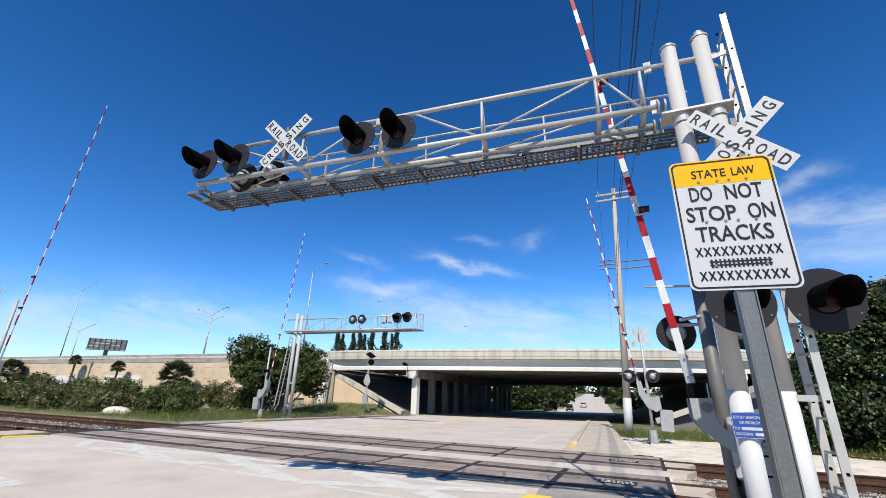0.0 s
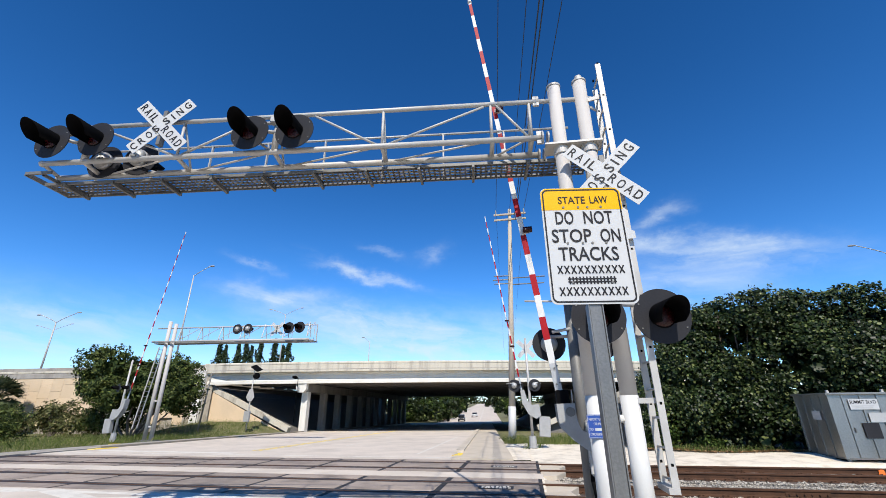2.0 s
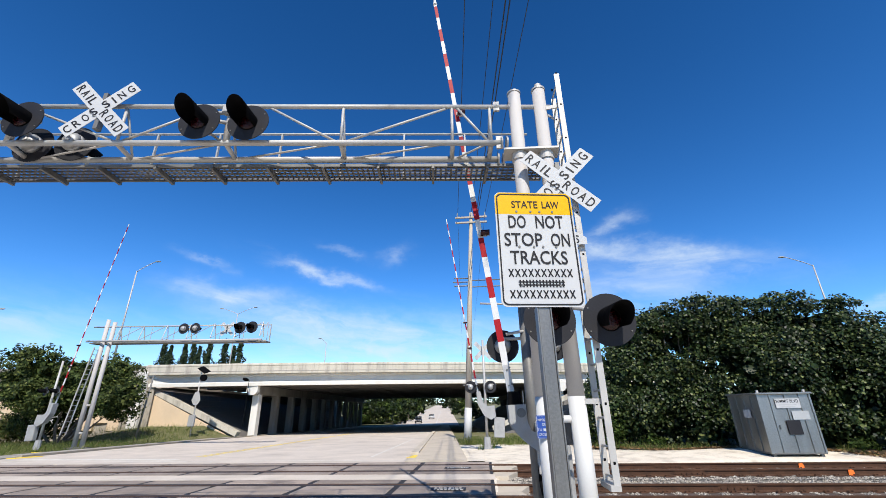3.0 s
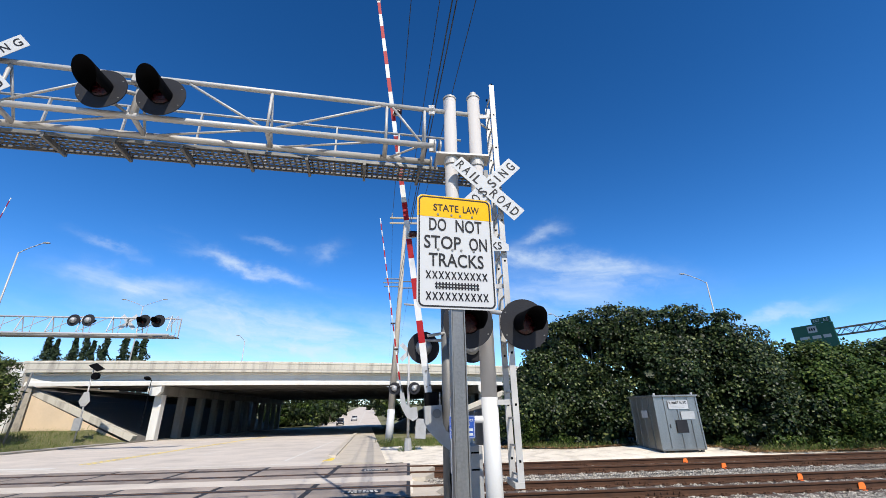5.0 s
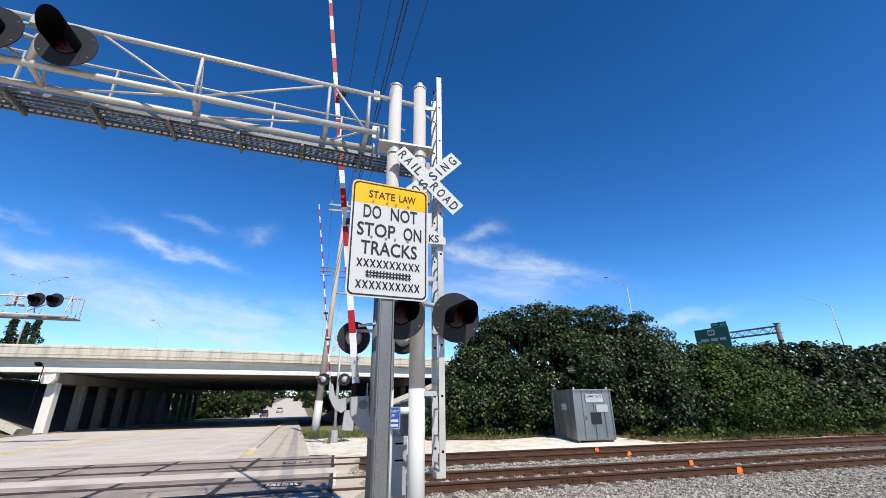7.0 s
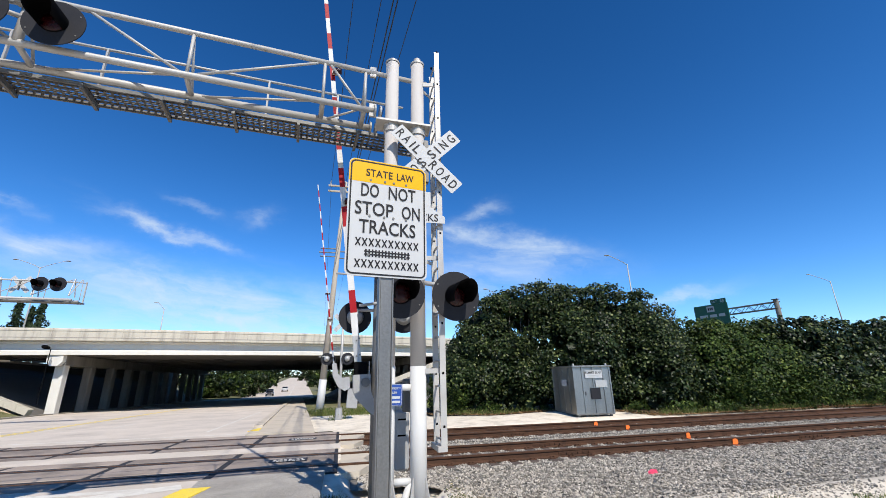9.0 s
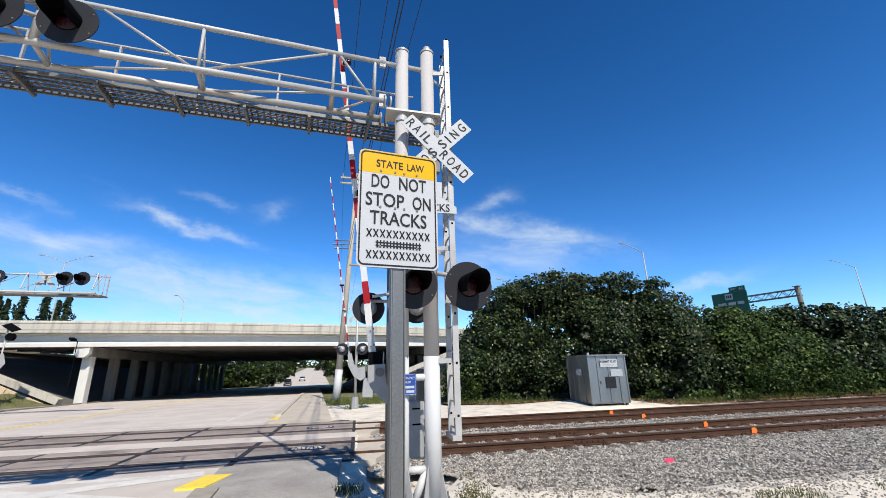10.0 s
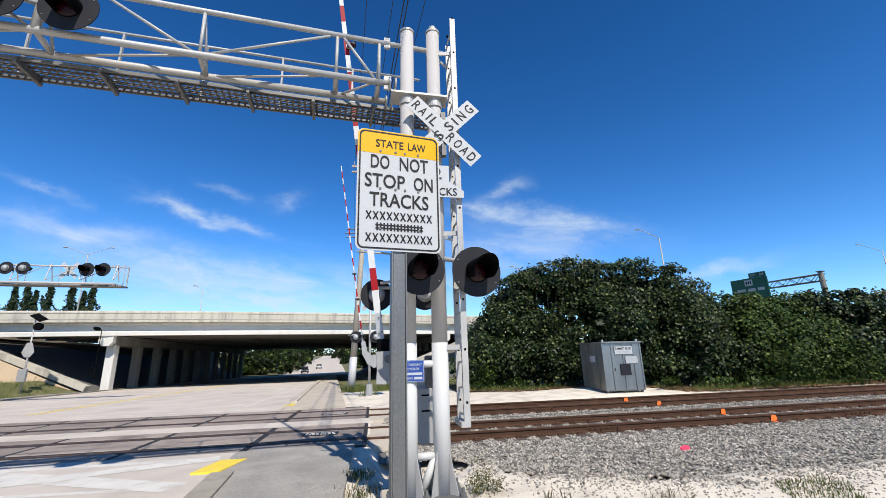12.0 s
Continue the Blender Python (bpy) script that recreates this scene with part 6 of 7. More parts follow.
part("lift_eye", bx(0.05, 0.12, 0.05, 0.12, SZ + 0.07, SZ + 0.16), "alu", SH)
part("lift_eye", bx(SW - 0.12, SW - 0.05, 0.05, 0.12, SZ + 0.07, SZ + 0.16), "alu", SH)
part("side_door_handle", bx(0.47, 0.5, -0.07, -0.03, 0.9, 1.05), "alu_dark", SH)

# ---------------------------------------------------------------- highway sign and billboard
GS = thing("highway_sign", "green highway exit sign on a gantry above the trees", "highway sign", (79.4, 73.6, 0), "", -76)
gp = part("panel", bx(-3.75, 3.65, -0.1, 0.1, 11.4, 16.1, None, 0.08), "sign_green", GS, "green reflective panel")
tab = part("exit_tab", bx(0.2, 3.5, -0.1, 0.1, 16.12, 17.1, None, 0.05), "sign_green", GS, "small green tab")
text_part("EXIT", 0.60, Matrix.Translation((1.15, -0.12, 16.6)), tab, "sign_white", 1.1)
text_part("66", 0.85, Matrix.Translation((2.75, -0.12, 16.6)), tab, "sign_white", 0.9)
shield = part("route_shield", bx(-0.85, 0.75, -0.13, -0.1, 14.5, 15.75), "sign_white", gp)
for x in (-0.45, -0.05, 0.35):
    part("bar", bx(x - 0.13, x + 0.13, -0.15, -0.13, 14.85, 15.4), "sign_black", shield)
for x0, x1 in ((-2.6, -0.9), (-0.4, 1.1), (1.5, 2.8)):
    part("bar", bx(x0, x1, -0.13, -0.1, 13.3, 13.9), "sign_white", gp)
for z0 in (13.5, 14.75):
    for y in (0.3, 1.4):
        bm = bmesh.new()
        rod(bm, (-3.6, y, z0), (12.6, y, z0), 0.10, 0.10, 8)
        part("gantry_chord", bm, "alu_dark", GS)
for i in range(11):
    for y in (0.3, 1.4):
        a, b = ((13.5, 14.75), (14.75, 13.5))[i % 2]
        bm = bmesh.new()
        rod(bm, (-1.4 + 1.2 * i, y, a), (-0.2 + 1.2 * i, y, b), 0.06, 0.06, 6)
        part("gantry_brace", bm, "alu_dark", GS)
    bm = bmesh.new()
    rod(bm, (-1.4 + 1.2 * i, 0.3, 14.75), (-0.2 + 1.2 * i, 1.4, 14.75), 0.05, 0.05, 6)
    part("gantry_brace", bm, "alu_dark", GS)
bm = bmesh.new()
rod(bm, (12.2, 0.85, -2.0), (12.2, 0.85, 15.2), 0.5, 0.42, 16)
part("gantry_post", bm, "under", GS, "grey tapered post")
part("post_cap", bx(11.7, 12.7, 0.3, 1.4, 15.2, 15.32), "alu_dark", GS)

BB = thing("billboard", "weathered roadside billboard seen from behind", "billboard", (-220, 110, 5), "", 52)
part("face", bx(-7.2, 7.2, -0.3, 0.3, 13.0, 17.6), "alu_dark", BB, "grey weathered board")
for i in range(8):
    part("rib", bx(-7.0 + 1.95 * i, -6.75 + 1.95 * i, -0.7, -0.3, 12.6, 17.8), "alu_dark", BB)
part("catwalk", bx(-7.2, 7.2, -1.6, -0.3, 12.5, 12.8), "alu_dark", BB)
for z, a, w in ((14.0, -4.6, 4.0), (15.3, -2.0, 6.5), (16.5, 1.0, 5.0), (14.6, 3.2, 3.0)):
    part("pale_streak", bx(a - w / 2, a + w / 2, -0.42, -0.3, z, z + 0.55), "paper_grey", BB, "pale weathered streak")
bm = bmesh.new()
rod(bm, (0, 0.6, -6), (0, 0.6, 15), 0.8, 0.8, 14)
part("column", bm, "alu_dark", BB)


# ---------------------------------------------------------------- vehicles far down the road
def car(at, paint, label, rz, suv=False):
    t = thing("car", label, "car", at, "cars on the road", rz)
    L_, W_, H_ = 4.6, 1.85, 1.75 if suv else 1.45
    body_o = [(-2.3, 0.35), (-2.3, 0.75), (-2.15, 0.95), (-1.1, 1.02), (1.9, 1.05), (2.3, 0.95), (2.3, 0.35)]
    bm = bmesh.new()
    prism(bm, body_o, W_, Matrix.Translation((0, -W_ / 2, 0)))
    bmesh.ops.bevel(bm, geom=bm.edges[:], offset=0.08, segments=2, affect="EDGES")
    part("body", bm, paint, t, "", True)
    bm = bmesh.new()
    prism(bm, [(-1.1, 1.0), (-0.45, H_), (1.5 if suv else 1.0, H_), (2.0, 1.02)], W_ * 0.86, Matrix.Translation((0, -W_ * 0.43, 0)))
    bmesh.ops.bevel(bm, geom=bm.edges[:], offset=0.06, segments=2, affect="EDGES")
    part("cabin", bm, "glass_dark", t, "dark glazed cabin", True)
    for x in (-1.45, 1.45):
        for y in (-W_ / 2 + 0.1, W_ / 2 - 0.1):
            bm = bmesh.new()
            rod(bm, (x, y - 0.11, 0.34), (x, y + 0.11, 0.34), 0.34, 0.34, 18)
            w = part("wheel", bm, "tyre", t)
            bm = bmesh.new()
            rod(bm, (x, y - 0.12, 0.34), (x, y + 0.12, 0.34), 0.2, 0.2, 12)
            part("rim", bm, "alu", w)
    for y in (-0.65, 0.65):
        part("tail_light", bx(2.25, 2.32, y - 0.15, y + 0.15, 0.75, 0.92), "arm_red", t)
        part("headlight", bx(-2.32, -2.22, y - 0.18, y + 0.18, 0.68, 0.82), "sign_white", t)
    return t


for y, off, pt, lb, s in ((122, 6.0, "car_dark", "dark car driving away down the road", True), (150, 3.2, "sign_white", "white car far down the road", False)):
    car((road_right(y) - off, y, grade(y)), pt, lb, 95, s)


# ---------------------------------------------------------------- trees and growth
def bush(name, label, at, blobs, per, leaf, material, seed, trunk=True, group="", category="tree", long=1.7, inner=True):
    """A crown of many leaves over limbs; the blobs are in the bush's own axes."""
    t = thing(name, label, category, at, group)
    if trunk:
        rng = random.Random(seed)
        for i, b in enumerate(blobs[:9]):
            foot = (b[0] * 0.06 + rng.uniform(-0.05, 0.05), b[1] * 0.06, -0.3)
            part("limb", limb(bmesh.new(), foot, (b[0], b[1], b[2] + 0.2 * b[5]), 0.11, 0.03, seed + i, 4, 0.06), "bark", t, "grey crooked limb")
    p, n = crown_points(blobs, per, seed)
    keep = p[:, 2] > -0.25
    leaf_cloud("crown", p[keep], n[keep], leaf, seed + 1, t, material, long=long)
    if inner:
        small = [(x, y, z, rx * 0.72, ry * 0.72, rz * 0.75) for x, y, z, rx, ry, rz in blobs]
        p, n = crown_points(small, per * 0.22, seed + 7, 0.9)
        keep = p[:, 2] > -0.2
        leaf_cloud("inner_crown", p[keep], n[keep], leaf * 2.3, seed + 8, t, material, long=1.3)
    return t


HEDGE_TOP = [(6.0, 2.3), (6.8, 3.6), (7.3, 4.2), (7.9, 5.6), (8.9, 6.5), (10.7, 7.1), (12.6, 7.35), (14.4, 6.85), (15.2, 6.95), (16.7, 6.6), (18.0, 6.6), (18.7, 5.8), (19.6, 4.9),
             (21.0, 4.7), (22.3, 4.95), (24.3, 4.7), (26.2, 4.95), (28.2, 4.9), (31, 4.8), (40, 4.7), (60, 4.6)]
HEDGE_FRONT = [(6, 20.9), (9.5, 19.6), (14, 18.2), (17, 17.0), (22, 16.5), (36, 16.3), (80, 16.3)]


def along(table, x):
    return float(np.interp(x, [p[0] for p in table], [p[1] for p in table]))


def round_leaves(name, points, normals, size, seed, parent, material):
    """Broad six-sided leaves, slightly folded, one at each point; one mesh."""
    rng = np.random.default_rng(seed)
    n = len(points)
    s = size * rng.uniform(0.55, 1.25, n)[:, None]
    nn = normals + rng.normal(0, 0.55, (n, 3))
    nn /= np.linalg.norm(nn, axis=1)[:, None] + 1e-9
    u = np.cross(nn, rng.normal(0, 1, (n, 3)))
    u /= np.linalg.norm(u, axis=1)[:, None] + 1e-9
    v = np.cross(nn, u)
    fold = nn * s * 0.10
    ring = [points - u * s * 0.55, points - u * s * 0.22 + v * s * 0.46 + fold, points + u * s * 0.28 + v * s * 0.42 + fold, points + u * s * 0.58,
            points + u * s * 0.28 - v * s * 0.42 + fold, points - u * s * 0.22 - v * s * 0.46 + fold]
    co = np.stack(ring, 1).reshape(-1, 3)
    me = bpy.data.meshes.new(name)
    me.vertices.add(6 * n)
    me.vertices.foreach_set("co", co.astype(np.float32).ravel())
    idx = np.array((0, 1, 2, 3, 0, 3, 4, 5))[None] + 6 * np.arange(n)[:, None]
    me.loops.add(8 * n)
    me.loops.foreach_set("vertex_index", idx.astype(np.int32).ravel())
    me.polygons.add(2 * n)
    me.polygons.foreach_set("loop_start", np.arange(0, 8 * n, 4, dtype=np.int32))
    me.update(calc_edges=True)
    return part(name, me, material, parent)


def hedge_tree(x0, x1, seed, label, material="leaf_dark", leaf=0.118, per=10.0, fill=104):
    """A dense tree of leafy boughs over its limbs: boughs bulge to the front, fall back to the top and leave dark hollows."""
    rng = np.random.default_rng(seed)
    cx = (x0 + x1) / 2
    cy = along(HEDGE_FRONT, cx) + 2.5
    t = thing("hedge_tree", label, "tree", (cx, cy, 0.0), "trees behind the shed")
    pts, nor, core, core_n = [], [], [], []
    area = (x1 - x0) * along(HEDGE_TOP, cx)
    count = int(per * area * 0.42)
    for i in range(count):
        x = rng.uniform(x0 - 0.3, x1 + 0.3)
        top = along(HEDGE_TOP, x)
        crest = i % 3 == 0
        v = 1.0 if crest else rng.uniform(0.02, 1.0) ** 0.9
        r = rng.uniform(0.28, 0.5) if crest else rng.uniform(0.36, 0.95)
        z = v * (top - r * 0.75) + (rng.uniform(-0.35, 0.12) if crest else 0.0)
        lump = 1.9 * nz(x, z, 0.33, 3.1) + 0.8 * nz(x, z, 0.9, 7.7)
        y = along(HEDGE_FRONT, x) + 0.7 + 1.9 * v ** 2.2 + 0.9 * max(0.0, 0.28 - v) / 0.28 - lump
        if crest:
            y += rng.uniform(0.0, 1.5)
        c = np.array((x - cx, y - cy, z))
        k = int(fill * r * r / 0.3)
        d = rng.normal(0, 0.8, (k, 3)) + (0, -0.5, 0.75)
        d /= np.linalg.norm(d, axis=1)[:, None]
        p = c + d * (r * (0.62 + 0.50 * rng.random(k)))[:, None] * (1.2, 1.0, 0.85)
        pts.append(p)
        nor.append(d * 0.9 + (0, -0.25, 0.4))
        if i % 9 == 0:
            foot = Vector((c[0] * 0.7, 0.9, -0.3))
            part("limb", limb(bmesh.new(), foot, Vector(c), 0.075, 0.02, seed * 100 + i, 4, 0.05), "bark", t, "grey crooked limb")
        kk = 20
        core.append(c + (0, 1.5, -0.25) + rng.normal(0, 0.5, (kk, 3)))
        core_n.append(np.tile((0, -0.9, 0.3), (kk, 1)))
    # shaded leaves deep inside, so that no light shows through the trees
    for i in range(int(area * 26)):
        x = rng.uniform(x0 - 0.2, x1 + 0.2)
        v = rng.random()
        core.append(np.array([(x - cx, along(HEDGE_FRONT, x) + 2.7 + 1.2 * v ** 2 + rng.uniform(-0.4, 0.5) - cy, v * along(HEDGE_TOP, x))]))
        core_n.append(np.array([(0, -0.9, 0.3)]))
    # stray shoots above the crest
    for i in range(int((x1 - x0) * 1.3)):
        x = rng.uniform(x0, x1)
        base = np.array((x - cx, along(HEDGE_FRONT, x) + 2.6 - cy, along(HEDGE_TOP, x) - 0.2))
        h = rng.uniform(0.2, 0.55)
        k = 12
        p = base + np.stack([rng.normal(0, 0.09, k), rng.normal(0, 0.09, k), h * rng.random(k)], 1)
        pts.append(p)
        nor.append(np.tile((0, -0.4, 0.8), (k, 1)))
    p, n = np.concatenate(pts), np.concatenate(nor)
    keep = p[:, 2] > 0.02
    round_leaves("crown", p[keep], n[keep], leaf, seed + 1, t, material)
    p, n = np.concatenate(core), np.concatenate(core_n)
    keep = (p[:, 2] > 0.06) & (p[:, 2] < [along(HEDGE_TOP, q) - 0.75 for q in p[:, 0] + cx])
    round_leaves("inner_crown", p[keep], n[keep], 0.40, seed + 8, t, material)
    return t


hedge_tree(6.3, 13.4, 21, "dense dark green broadleaf tree behind the shed")
hedge_tree(13.4, 19.4, 22, "tall dark green broadleaf tree beside the shed")
hedge_tree(19.4, 26.0, 23, "lighter green leafy tree along the tracks", "leaf_mid", 0.125, 10.0, 95)
hedge_tree(26.0, 38.0, 24, "dark green tree belt along the tracks", "leaf_dark", 0.165, 7.5, 80)
hedge_tree(38.0, 58.0, 25, "far green tree belt along the tracks", "leaf_dark", 0.23, 4.4, 56)
for i, (x, y, r, h) in enumerate(((13.9, 16.3, 0.5, 0.5), (16.2, 16.2, 0.8, 0.45), (18.0, 15.9, 0.9, 0.6), (20.3, 15.8, 1.1, 1.5), (22.5, 15.8, 1.2, 1.1), (24.4, 15.7, 1.2, 1.6), (28, 15.8, 1.5, 1.5), (8.0, 19.9, 0.5, 0.5), (6.3, 20.4, 0.7, 1.2), (5.6, 21.5, 0.8, 1.0))):
    bush("shrub", "low bright green shrub at the hedge's foot", (x, y, 0.0), [(0, 0, h * 0.55, r, r * 0.8, h * 0.55), (r * 0.6, 0.1, h * 0.4, r * 0.7, r * 0.6, h * 0.4)], 900, 0.085, "leaf_mid", 60 + i, False, "shrubs by the tracks", "shrub", inner=False)

# leaf mould, dead leaves and low growth at the hedge's foot
def mould_edge(x):
    """Near edge of the leaf mould: behind the shed's shell heap, then along the ballast."""
    return along([(4, 21.2), (6.5, 20.3), (9, 18.6), (11.5, 17.9), (13.2, 17.4), (14.2, 15.9), (16, 15.5), (60, 15.5)], x) + 0.25 * nz(x, 0, 0.9, 2.0)


rough_sheet("ground_mould", 5.0, 62, 15.2, 26, 0.25, lambda x, y: max(sand_height(x, y), -0.06) + 0.035 + 0.03 * nz(x, y, 1.6), "soil", "dark leaf mould under the trees", "ground", lambda x, y: y > mould_edge(x))
rs = np.random.default_rng(4)
px = rs.uniform(5, 34, 5200)
pts = np.stack([px, [mould_edge(x) for x in px] + np.abs(rs.normal(0, 0.55, 5200)) - 0.25, np.zeros(5200)], 1)
pts[:, 2] = [max(sand_height(x, y), -0.06) + 0.06 for x, y, _ in pts]
ob = leaf_cloud("fallen_leaves", pts, np.tile((0, 0, 1.0), (len(pts), 1)), 0.075, 5, None, "dead_leaf")
tagged(ob, "dry brown fallen leaves under the trees", "leaves", "", "stuff")


def grass_patch(name, places, height, seed, label, material="grass"):
    """Upright blades at the places, one mesh."""
    rng = np.random.default_rng(seed)
    P = np.asarray(places)
    n = len(P)
    a = rng.uniform(0, 2 * np.pi, n)
    w = 0.0025 + 0.003 * rng.random(n)
    h = height * rng.uniform(0.4, 1.3, n)
    lean = rng.normal(0, 0.35, (n, 2)) * h[:, None]
    side = np.stack([np.cos(a) * w, np.sin(a) * w, np.zeros(n)], 1)
    tip = P + np.concatenate([lean, h[:, None]], 1)
    mid = P + np.concatenate([lean * 0.35, h[:, None] * 0.6], 1)
    co = np.stack([P - side, P + side, mid + side * 0.8, tip, mid - side * 0.8], 1).reshape(-1, 3)
    me = bpy.data.meshes.new(name)
    me.from_pydata(co, [], (np.arange(5)[None] + 5 * np.arange(n)[:, None]).tolist())
    ob = part(name, me, material)
    return tagged(ob, label, "grass", "", "stuff")


rg = random.Random(12)
gp_ = []
for _ in range(9000):
    x = rg.uniform(5.5, 32)
    y = mould_edge(x) + abs(rg.gauss(0, 0.35)) - 0.12
    if nz(x, y, 0.8, 9.0) > -0.12:
        gp_.append((x, y, max(sand_height(x, y), -0.06) + 0.02))
grass_patch("hedge_grass", gp_, 0.26, 15, "ragged grass along the hedge's foot")
gp_ = []
while len(gp_) < 14000:
    x, y = rg.uniform(1.8, 12), rg.uniform(1.6, 4.25)
    if nz(x, y, 0.9, 4.0) + (3.4 - y) * 0.45 > 0.12:
        gp_.append((x, y, sand_height(x, y)))
grass_patch("verge_grass", gp_, 0.055, 3, "short patchy green grass on pale sand")
gp_ = []
for cx, cy, r, n, in ((1.95, 3.55, 0.22, 200), (0.45, 4.9, 0.35, 200), (0.5, 3.9, 0.3, 130), (2.9, 4.0, 0.2, 40), (0.42, 5.7, 0.25, 200), (4.2, 3.7, 0.3, 50)):
    for _ in range(n):
        a, d = rg.uniform(0, 6.28), r * rg.random() ** 0.6
        gp_.append((cx + d * math.cos(a), cy + d * math.sin(a), sand_height(cx, cy)))
bush("dry_weed_bush", "small dry straggling weed on pale sand", (2.10, 4.50, -0.06), [(0, 0, 0.18, 0.2, 0.17, 0.2), (0.12, 0.05, 0.13, 0.16, 0.14, 0.15), (-0.12, 0, 0.13, 0.14, 0.14, 0.15)], 16000, 0.014, "leaf_scrub", 52, False, "", "weed", 3.2, False)
grass_patch("weeds", gp_, 0.13, 6, "dry weeds round the cantilever's foot", "leaf_scrub")
gp_ = []
for cx, cy, r, n in ((-0.4, 27.6, 0.9, 900), (0.4, 21.9, 0.5, 300), (1.5, 24, 1.2, 900), (3.0, 27, 2.0, 1500), (-0.9, 29.5, 0.9, 500), (2.5, 31, 2.0, 1200), (5, 30, 2.2, 900)):
    for _ in range(n):
        a, d = rg.uniform(0, 6.28), r * rg.random() ** 0.6
        gp_.append((cx + d * math.cos(a), cy + d * math.sin(a), grade(cy) - 0.1))
grass_patch("verge_weeds", gp_, 0.42, 7, "rough green weeds round the utility pole")
# left verge
def bank(x, y):
    """Grassy bank rising to the wing wall beside the bridge."""
    k = max(0.0, min(1.0, (y - 32) / 10.3)) * max(0.0, min(1.0, (-24.6 - x) / 4))
    return grade(y) - 0.16 + 1.25 * k ** 1.3 + 0.12 * nz(x, y, 0.5) * k


rough_sheet("grass_bank", -36.2, -24.7, 31.0, 42.5, 0.5, bank, "grass_ground", "grassy bank below the bridge's wing wall", "ground")
gp_ = []
for q in range(30000):
    x, y = (rg.uniform(-58, -23.6) if q % 2 else rg.uniform(-37, -24.5)), rg.uniform(16.6, 42)
    if x < road_left(y) - 2.4:
        gp_.append((x, y, max(grade(y) - 0.13, bank(x, y))))
grass_patch("verge_grass", gp_, 0.40, 8, "tall rough grass on the verge")

# big round tree beside the wall
rt = random.Random(31)
blobs = []
for i in range(46):
    a, e = rt.uniform(0, 6.28), rt.uniform(-0.5, 1.0)
    d = rt.uniform(0.45, 0.95)
    r = rt.uniform(1.0, 1.7)
    blobs.append((5.0 * d * math.cos(a) * math.sqrt(max(0.1, 1 - e * e * 0.8)), 3.6 * d * math.sin(a), 3.9 + 3.0 * e * d, r, r, r * 0.85))
bush("tree", "round dark green tree beside the retaining wall", (-34.2, 32.0, -0.3), blobs, 560, 0.16, "leaf_tree", 40)

# scrub belt before the wall
for i in range(30):
    x = -38 - 2.9 * i + rt.uniform(-0.8, 0.8)
    y = rt.uniform(27, 35)
    h = rt.uniform(2.2, 3.6)
    bl = [(rt.uniform(-1.8, 1.8), rt.uniform(-1.2, 1.2), rt.uniform(0.5, h * 0.75), rt.uniform(0.9, 1.5), rt.uniform(0.8, 1.3), rt.uniform(0.6, 1.0)) for _ in range(8)]
    bush("scrub_bush", "tangled olive and straw coloured scrub bush", (x, y, -0.15), bl, 330, 0.13, "leaf_scrub" if i % 4 else "leaf_tree", 100 + i, i % 2 == 0, "scrub before the wall", "bush", 3.0, False)
for i in range(30):
    x = -37 - 2.9 * i + rt.uniform(-1.2, 1.2)
    y = rt.uniform(19.6, 24) if x < -43 else rt.uniform(22, 25)
    bl = [(rt.uniform(-2.6, 2.6), rt.uniform(-1, 1), rt.uniform(0.4, 1.5), rt.uniform(1.0, 1.7), rt.uniform(0.8, 1.2), rt.uniform(0.5, 1.0)) for _ in range(9)]
    bush("scrub_bush", "low tangled green scrub beside the tracks", (x, y, -0.15), bl, 330, 0.12, "leaf_scrub" if i % 3 else "leaf_tree", 150 + i, False, "scrub before the wall", "bush", 2.6, False)


def palm(at, h, r, seed, label, lean=0.0):
    """A cabbage palm: leaning trunk and a ball of fan leaves."""
    t = thing("palm_tree", label, "palm tree", at, "palms by the wall")
    rng = random.Random(seed)
    bm = bmesh.new()
    limb(bm, (0, 0, -0.3), (lean, 0, h), 0.17, 0.14, seed, 5, 0.015)
    part("trunk", bm, "bark", t, "rough grey trunk")
    bm = bmesh.new()
    for i in range(90):
        a, e = rng.uniform(0, 6.28), rng.uniform(-0.55, 1.5)
        d = Vector((math.cos(a) * math.cos(e), math.sin(a) * math.cos(e), math.sin(e)))
        s = Vector((-math.sin(a), math.cos(a), 0))
        o = Vector((lean, 0, h))
        c = o + d * r * 0.5
        for k in range(9):
            f = (k - 4) / 4
            tip = c + (d * math.cos(f * 1.1) + s * math.sin(f * 1.1)) * r * rng.uniform(0.45, 0.62) + Vector((0, 0, -0.12 * r * abs(f) - 0.1 * r))
            w = (d.cross(s)) * 0.0 + s.cross(d).cross((tip - c).normalized()) * 0.06 * r
            vs = [bm.verts.new(v) for v in (c, c.lerp(tip, 0.5) + w, tip, c.lerp(tip, 0.5) - w)]
            bm.faces.new(vs)
        rod(bm, o, c, 0.02, 0.012, 4)
    part("fronds", bm, "leaf_palm", t, "grey-green fan leaves")
    return t


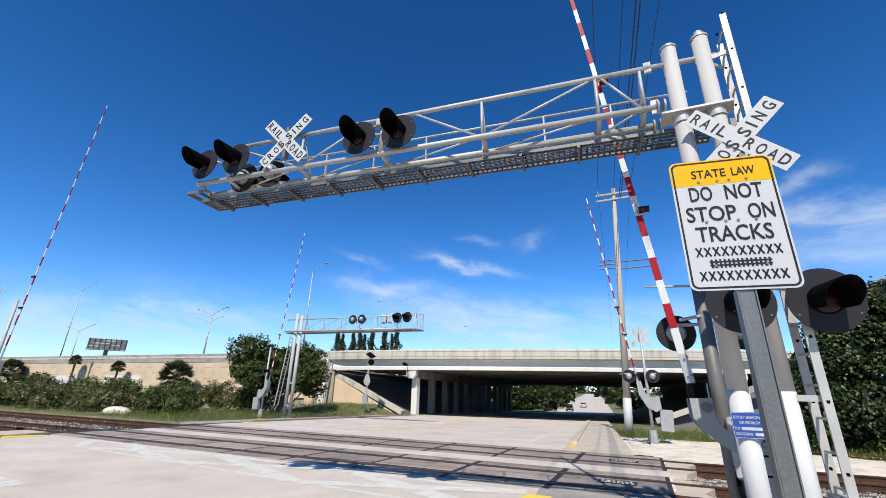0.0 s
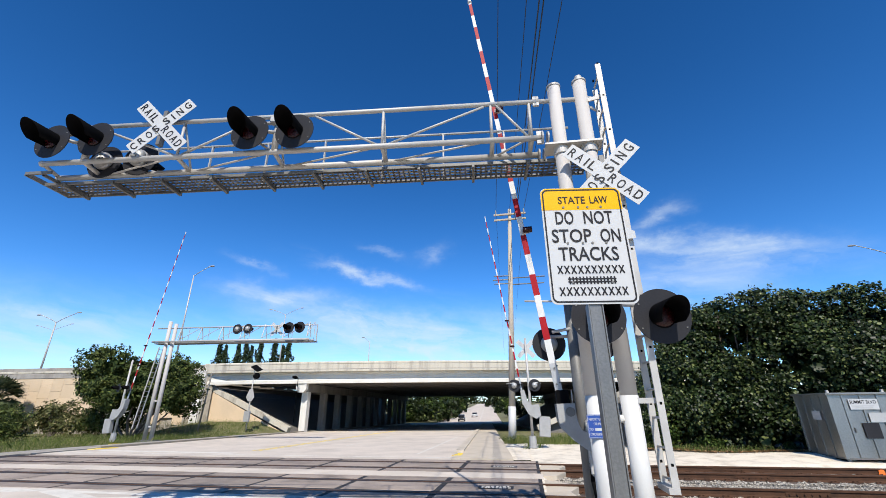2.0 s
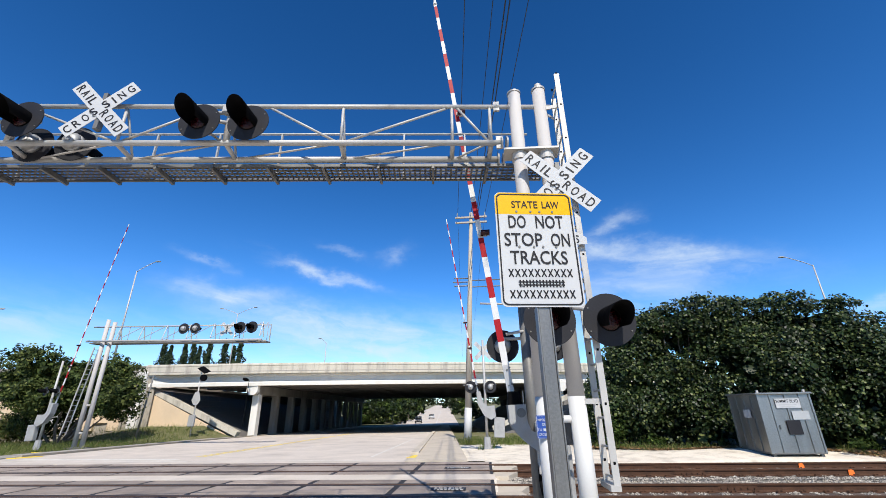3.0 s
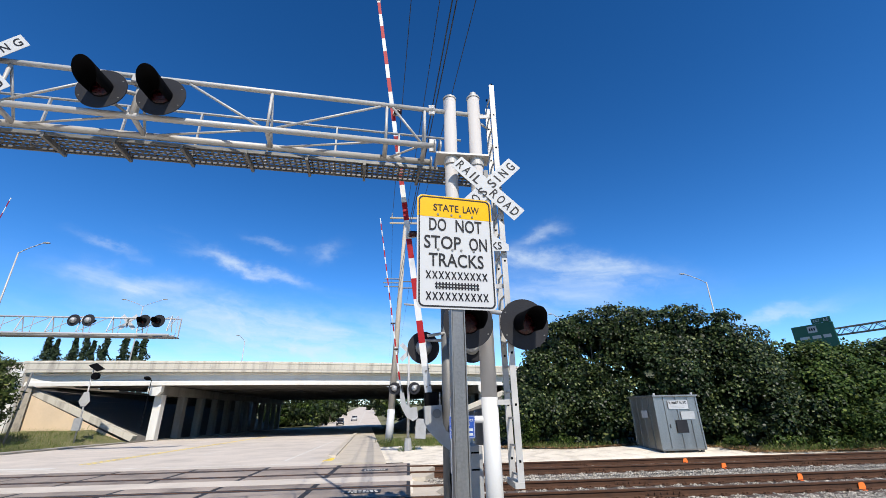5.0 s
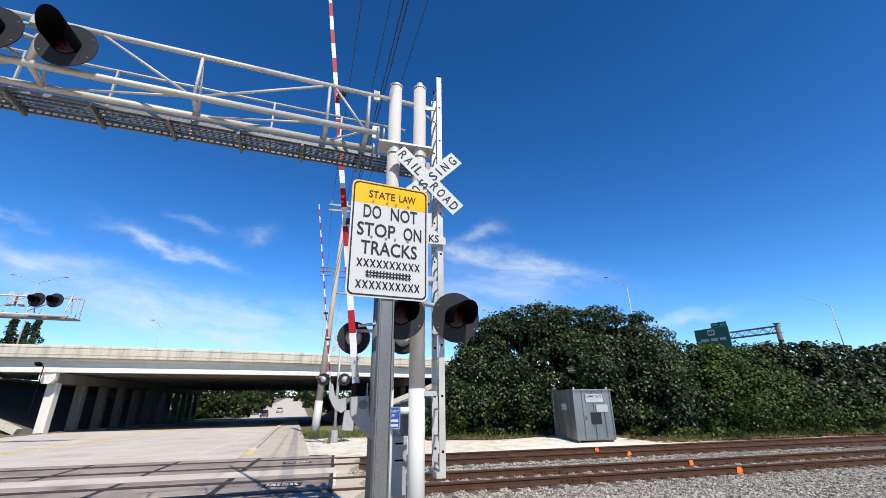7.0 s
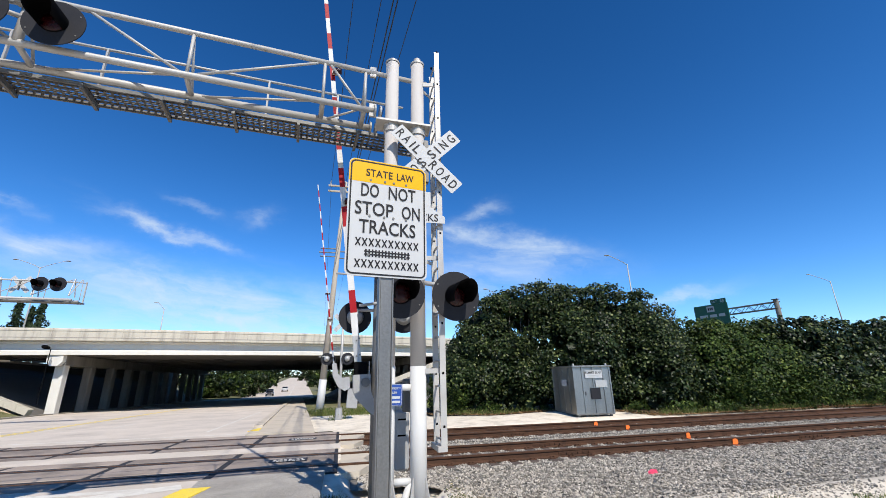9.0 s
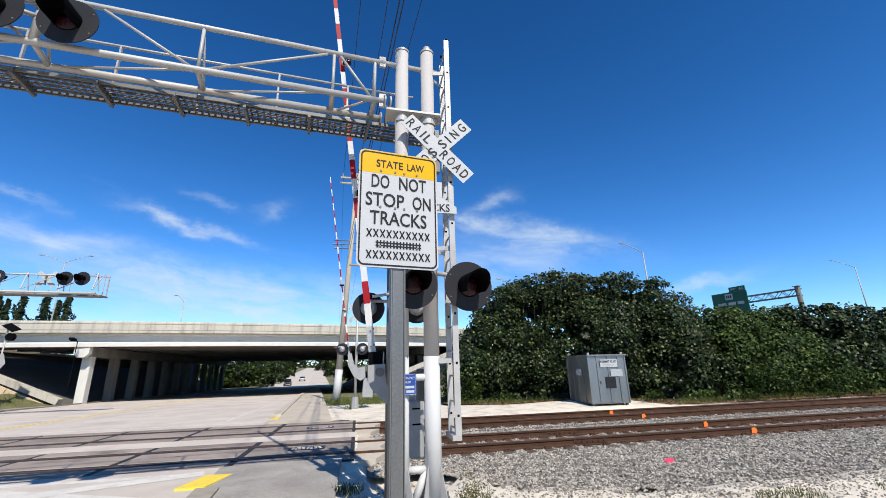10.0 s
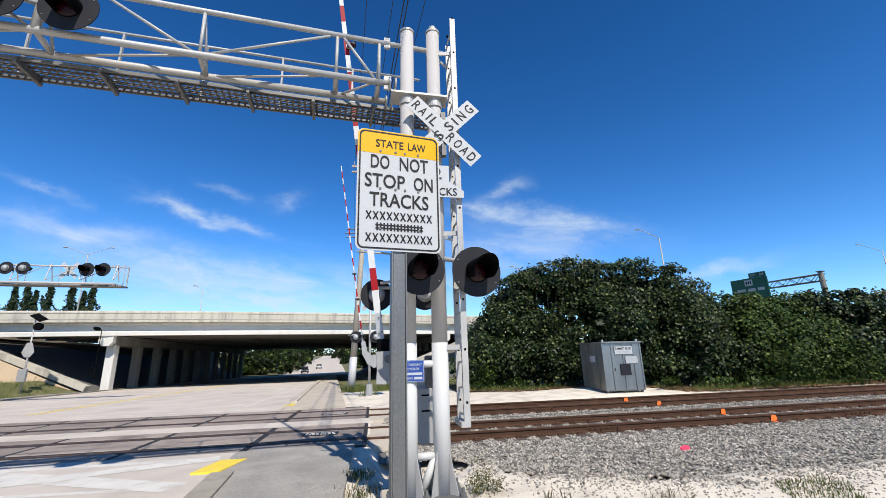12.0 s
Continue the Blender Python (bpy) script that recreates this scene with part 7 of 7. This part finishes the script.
palm((-57.6, 37.0, 0), 3.4, 2.5, 1, "squat cabbage palm with grey-green fan leaves by the wall")
palm((-73.0, 37.6, 0), 4.7, 1.15, 2, "slim young palm with a small dense head by the wall", 0.4)
palm((-84.0, 37.0, 0), 5.8, 1.05, 3, "slim palm before the stained parapet", 0.2)
palm((-100.0, 35.5, 0), 4.3, 2.2, 4, "bushy palm beside the retaining wall")
for i, (x, y, h) in enumerate(((-66.5, 36, 3.6), (-92.5, 36, 3.5), (-96, 34.5, 3.3))):
    bl = [(rt.uniform(-1.0, 1.0), rt.uniform(-0.8, 0.8), rt.uniform(1.2, h), 0.9, 0.8, 0.7) for _ in range(7)]
    bush("small_tree", "small leafy tree among the scrub", (x, y, -0.2), bl, 220, 0.17, "leaf_mid", 200 + i, True, "small trees by the wall")
hp = thing("shell_heap", "small white heap of crushed shell beside the tracks", "heap", (-39.6, 20.6, -0.2))
bm = bmesh.new()
bmesh.ops.create_uvsphere(bm, u_segments=24, v_segments=10, radius=1.0, matrix=Matrix.Diagonal((1.45, 0.9, 0.5, 1)))
for v in bm.verts:
    v.co += v.co.normalized() * 0.12 * noise.noise(v.co * 1.7)
part("heap", bm, "sand", hp, "", True)


# conical pines far behind the bridge
def pine(at, h, r, seed):
    t = thing("pine_tree", "dark feathery pine rising behind the bridge", "pine tree", at, "pines behind the bridge")
    bm = bmesh.new()
    rod(bm, (0, 0, 0), (0, 0, h), 0.35, 0.05, 8)
    part("trunk", bm, "bark", t)
    rng = np.random.default_rng(seed)
    n = 1500
    k = rng.random(n) ** 0.8
    a = rng.uniform(0, 2 * np.pi, n)
    tier = 0.72 + 0.62 * np.sin(k * 23 + seed + 1.5 * np.sin(a * 2 + seed)) * np.cos(a + seed * 1.7)
    rad = r * 1.25 * (1.03 - k) ** 0.95 * np.sqrt(rng.random(n)) * tier
    p = np.stack([rad * np.cos(a), rad * np.sin(a), h * (0.12 + 0.88 * k)], 1)
    nn = np.stack([np.cos(a), np.sin(a), 0.5 + 0 * a], 1)
    leaf_cloud("needles", p, nn, 0.42, seed, t, "needle", long=2.2)


for i, (x, h, r) in enumerate(((-97.2, 23.0, 4.6), (-95.0, 21.2, 3.6), (-90.4, 21.8, 3.8), (-87.6, 22.8, 4.0), (-85.6, 20.6, 3.6), (-82.6, 22.6, 4.4), (-77.4, 22.6, 4.2), (-74.6, 20.4, 3.4), (-72.6, 22.4, 4.2))):
    pine((x, 120, 0.3), h, r, 300 + i)

# trees seen through the underpass and along the road beyond
for i, (x, y, w, h, m_) in enumerate(((-22.8, 118, 2.6, 4.6, "leaf_dark"), (-24.6, 124, 3.0, 5.5, "leaf_mid"), (-24.0, 134, 3.2, 6.0, "leaf_dark"), (-25.4, 150, 3.6, 7.0, "leaf_dark"), (-33.5, 116, 4.0, 5.0, "leaf_mid"), (-29.5, 118, 4.5, 6.0, "leaf_dark"), (-27.5, 126, 4.0, 6.5, "leaf_mid"), (-28.5, 140, 5.0, 8.0, "leaf_dark"), (-28.5, 165, 5.5, 9.0, "leaf_mid"),
                                       (-33, 200, 7, 10, "leaf_dark"), (-40, 260, 9, 12, "leaf_dark"), (-52, 360, 12, 15, "leaf_dark"), (-1.5, 120, 3.0, 5.5, "leaf_dark"), (-4.5, 150, 4.0, 7.0, "leaf_mid"), (-9, 200, 5.5, 9, "leaf_dark"), (-15, 260, 7, 11, "leaf_dark"), (-28, 360, 10, 14, "leaf_dark"), (8, 122, 5, 7, "leaf_dark"),
                                       (-31.5, 130, 5, 9.5, "leaf_dark"), (-34.0, 146, 6, 10.5, "leaf_dark"), (-31.0, 175, 5.5, 10.5, "leaf_dark"), (-36.5, 122, 5, 8.5, "leaf_dark"), (-45, 118, 7, 8, "leaf_dark"), (-62, 122, 8, 7, "leaf_dark"), (24, 124, 8, 7, "leaf_dark"))):
    bl = [(rt.uniform(-0.7, 0.7) * w, rt.uniform(-0.5, 0.5) * w, rt.uniform(0.15, 0.85) * h, w * 0.35, w * 0.35, h * 0.22) for _ in range(12)]
    bush("roadside_tree", "green roadside tree beyond the underpass", (x, y, grade(y) - 0.3), bl, 110 if y < 200 else 24, 0.34 if y < 200 else 0.8, m_, 400 + i, True, "trees beyond the underpass")
# far tree belt that closes the horizon
rng_ = np.random.default_rng(77)
for nm, x0, x1, y0, y1, n in (("far_woods", -900, 900, 620, 680, 22000), ("far_woods", -600, -260, 60, 500, 9000), ("far_woods", 220, 800, 160, 520, 9000)):
    P = np.stack([rng_.uniform(x0, x1, n), rng_.uniform(y0, y1, n), np.zeros(n)], 1)
    hh = 13 + 5 * np.sin(P[:, 0] * 0.05) + 3 * np.sin(P[:, 0] * 0.17)
    P[:, 2] = [grade(y) for y in P[:, 1]] + hh * rng_.random(n)
    ob = leaf_cloud(nm, P, np.tile((0, -0.6, 0.6), (n, 1)), 2.4, 78, None, "leaf_dark", long=1.4)
    tagged(ob, "distant dark green woods closing the horizon", "woods", "", "stuff")
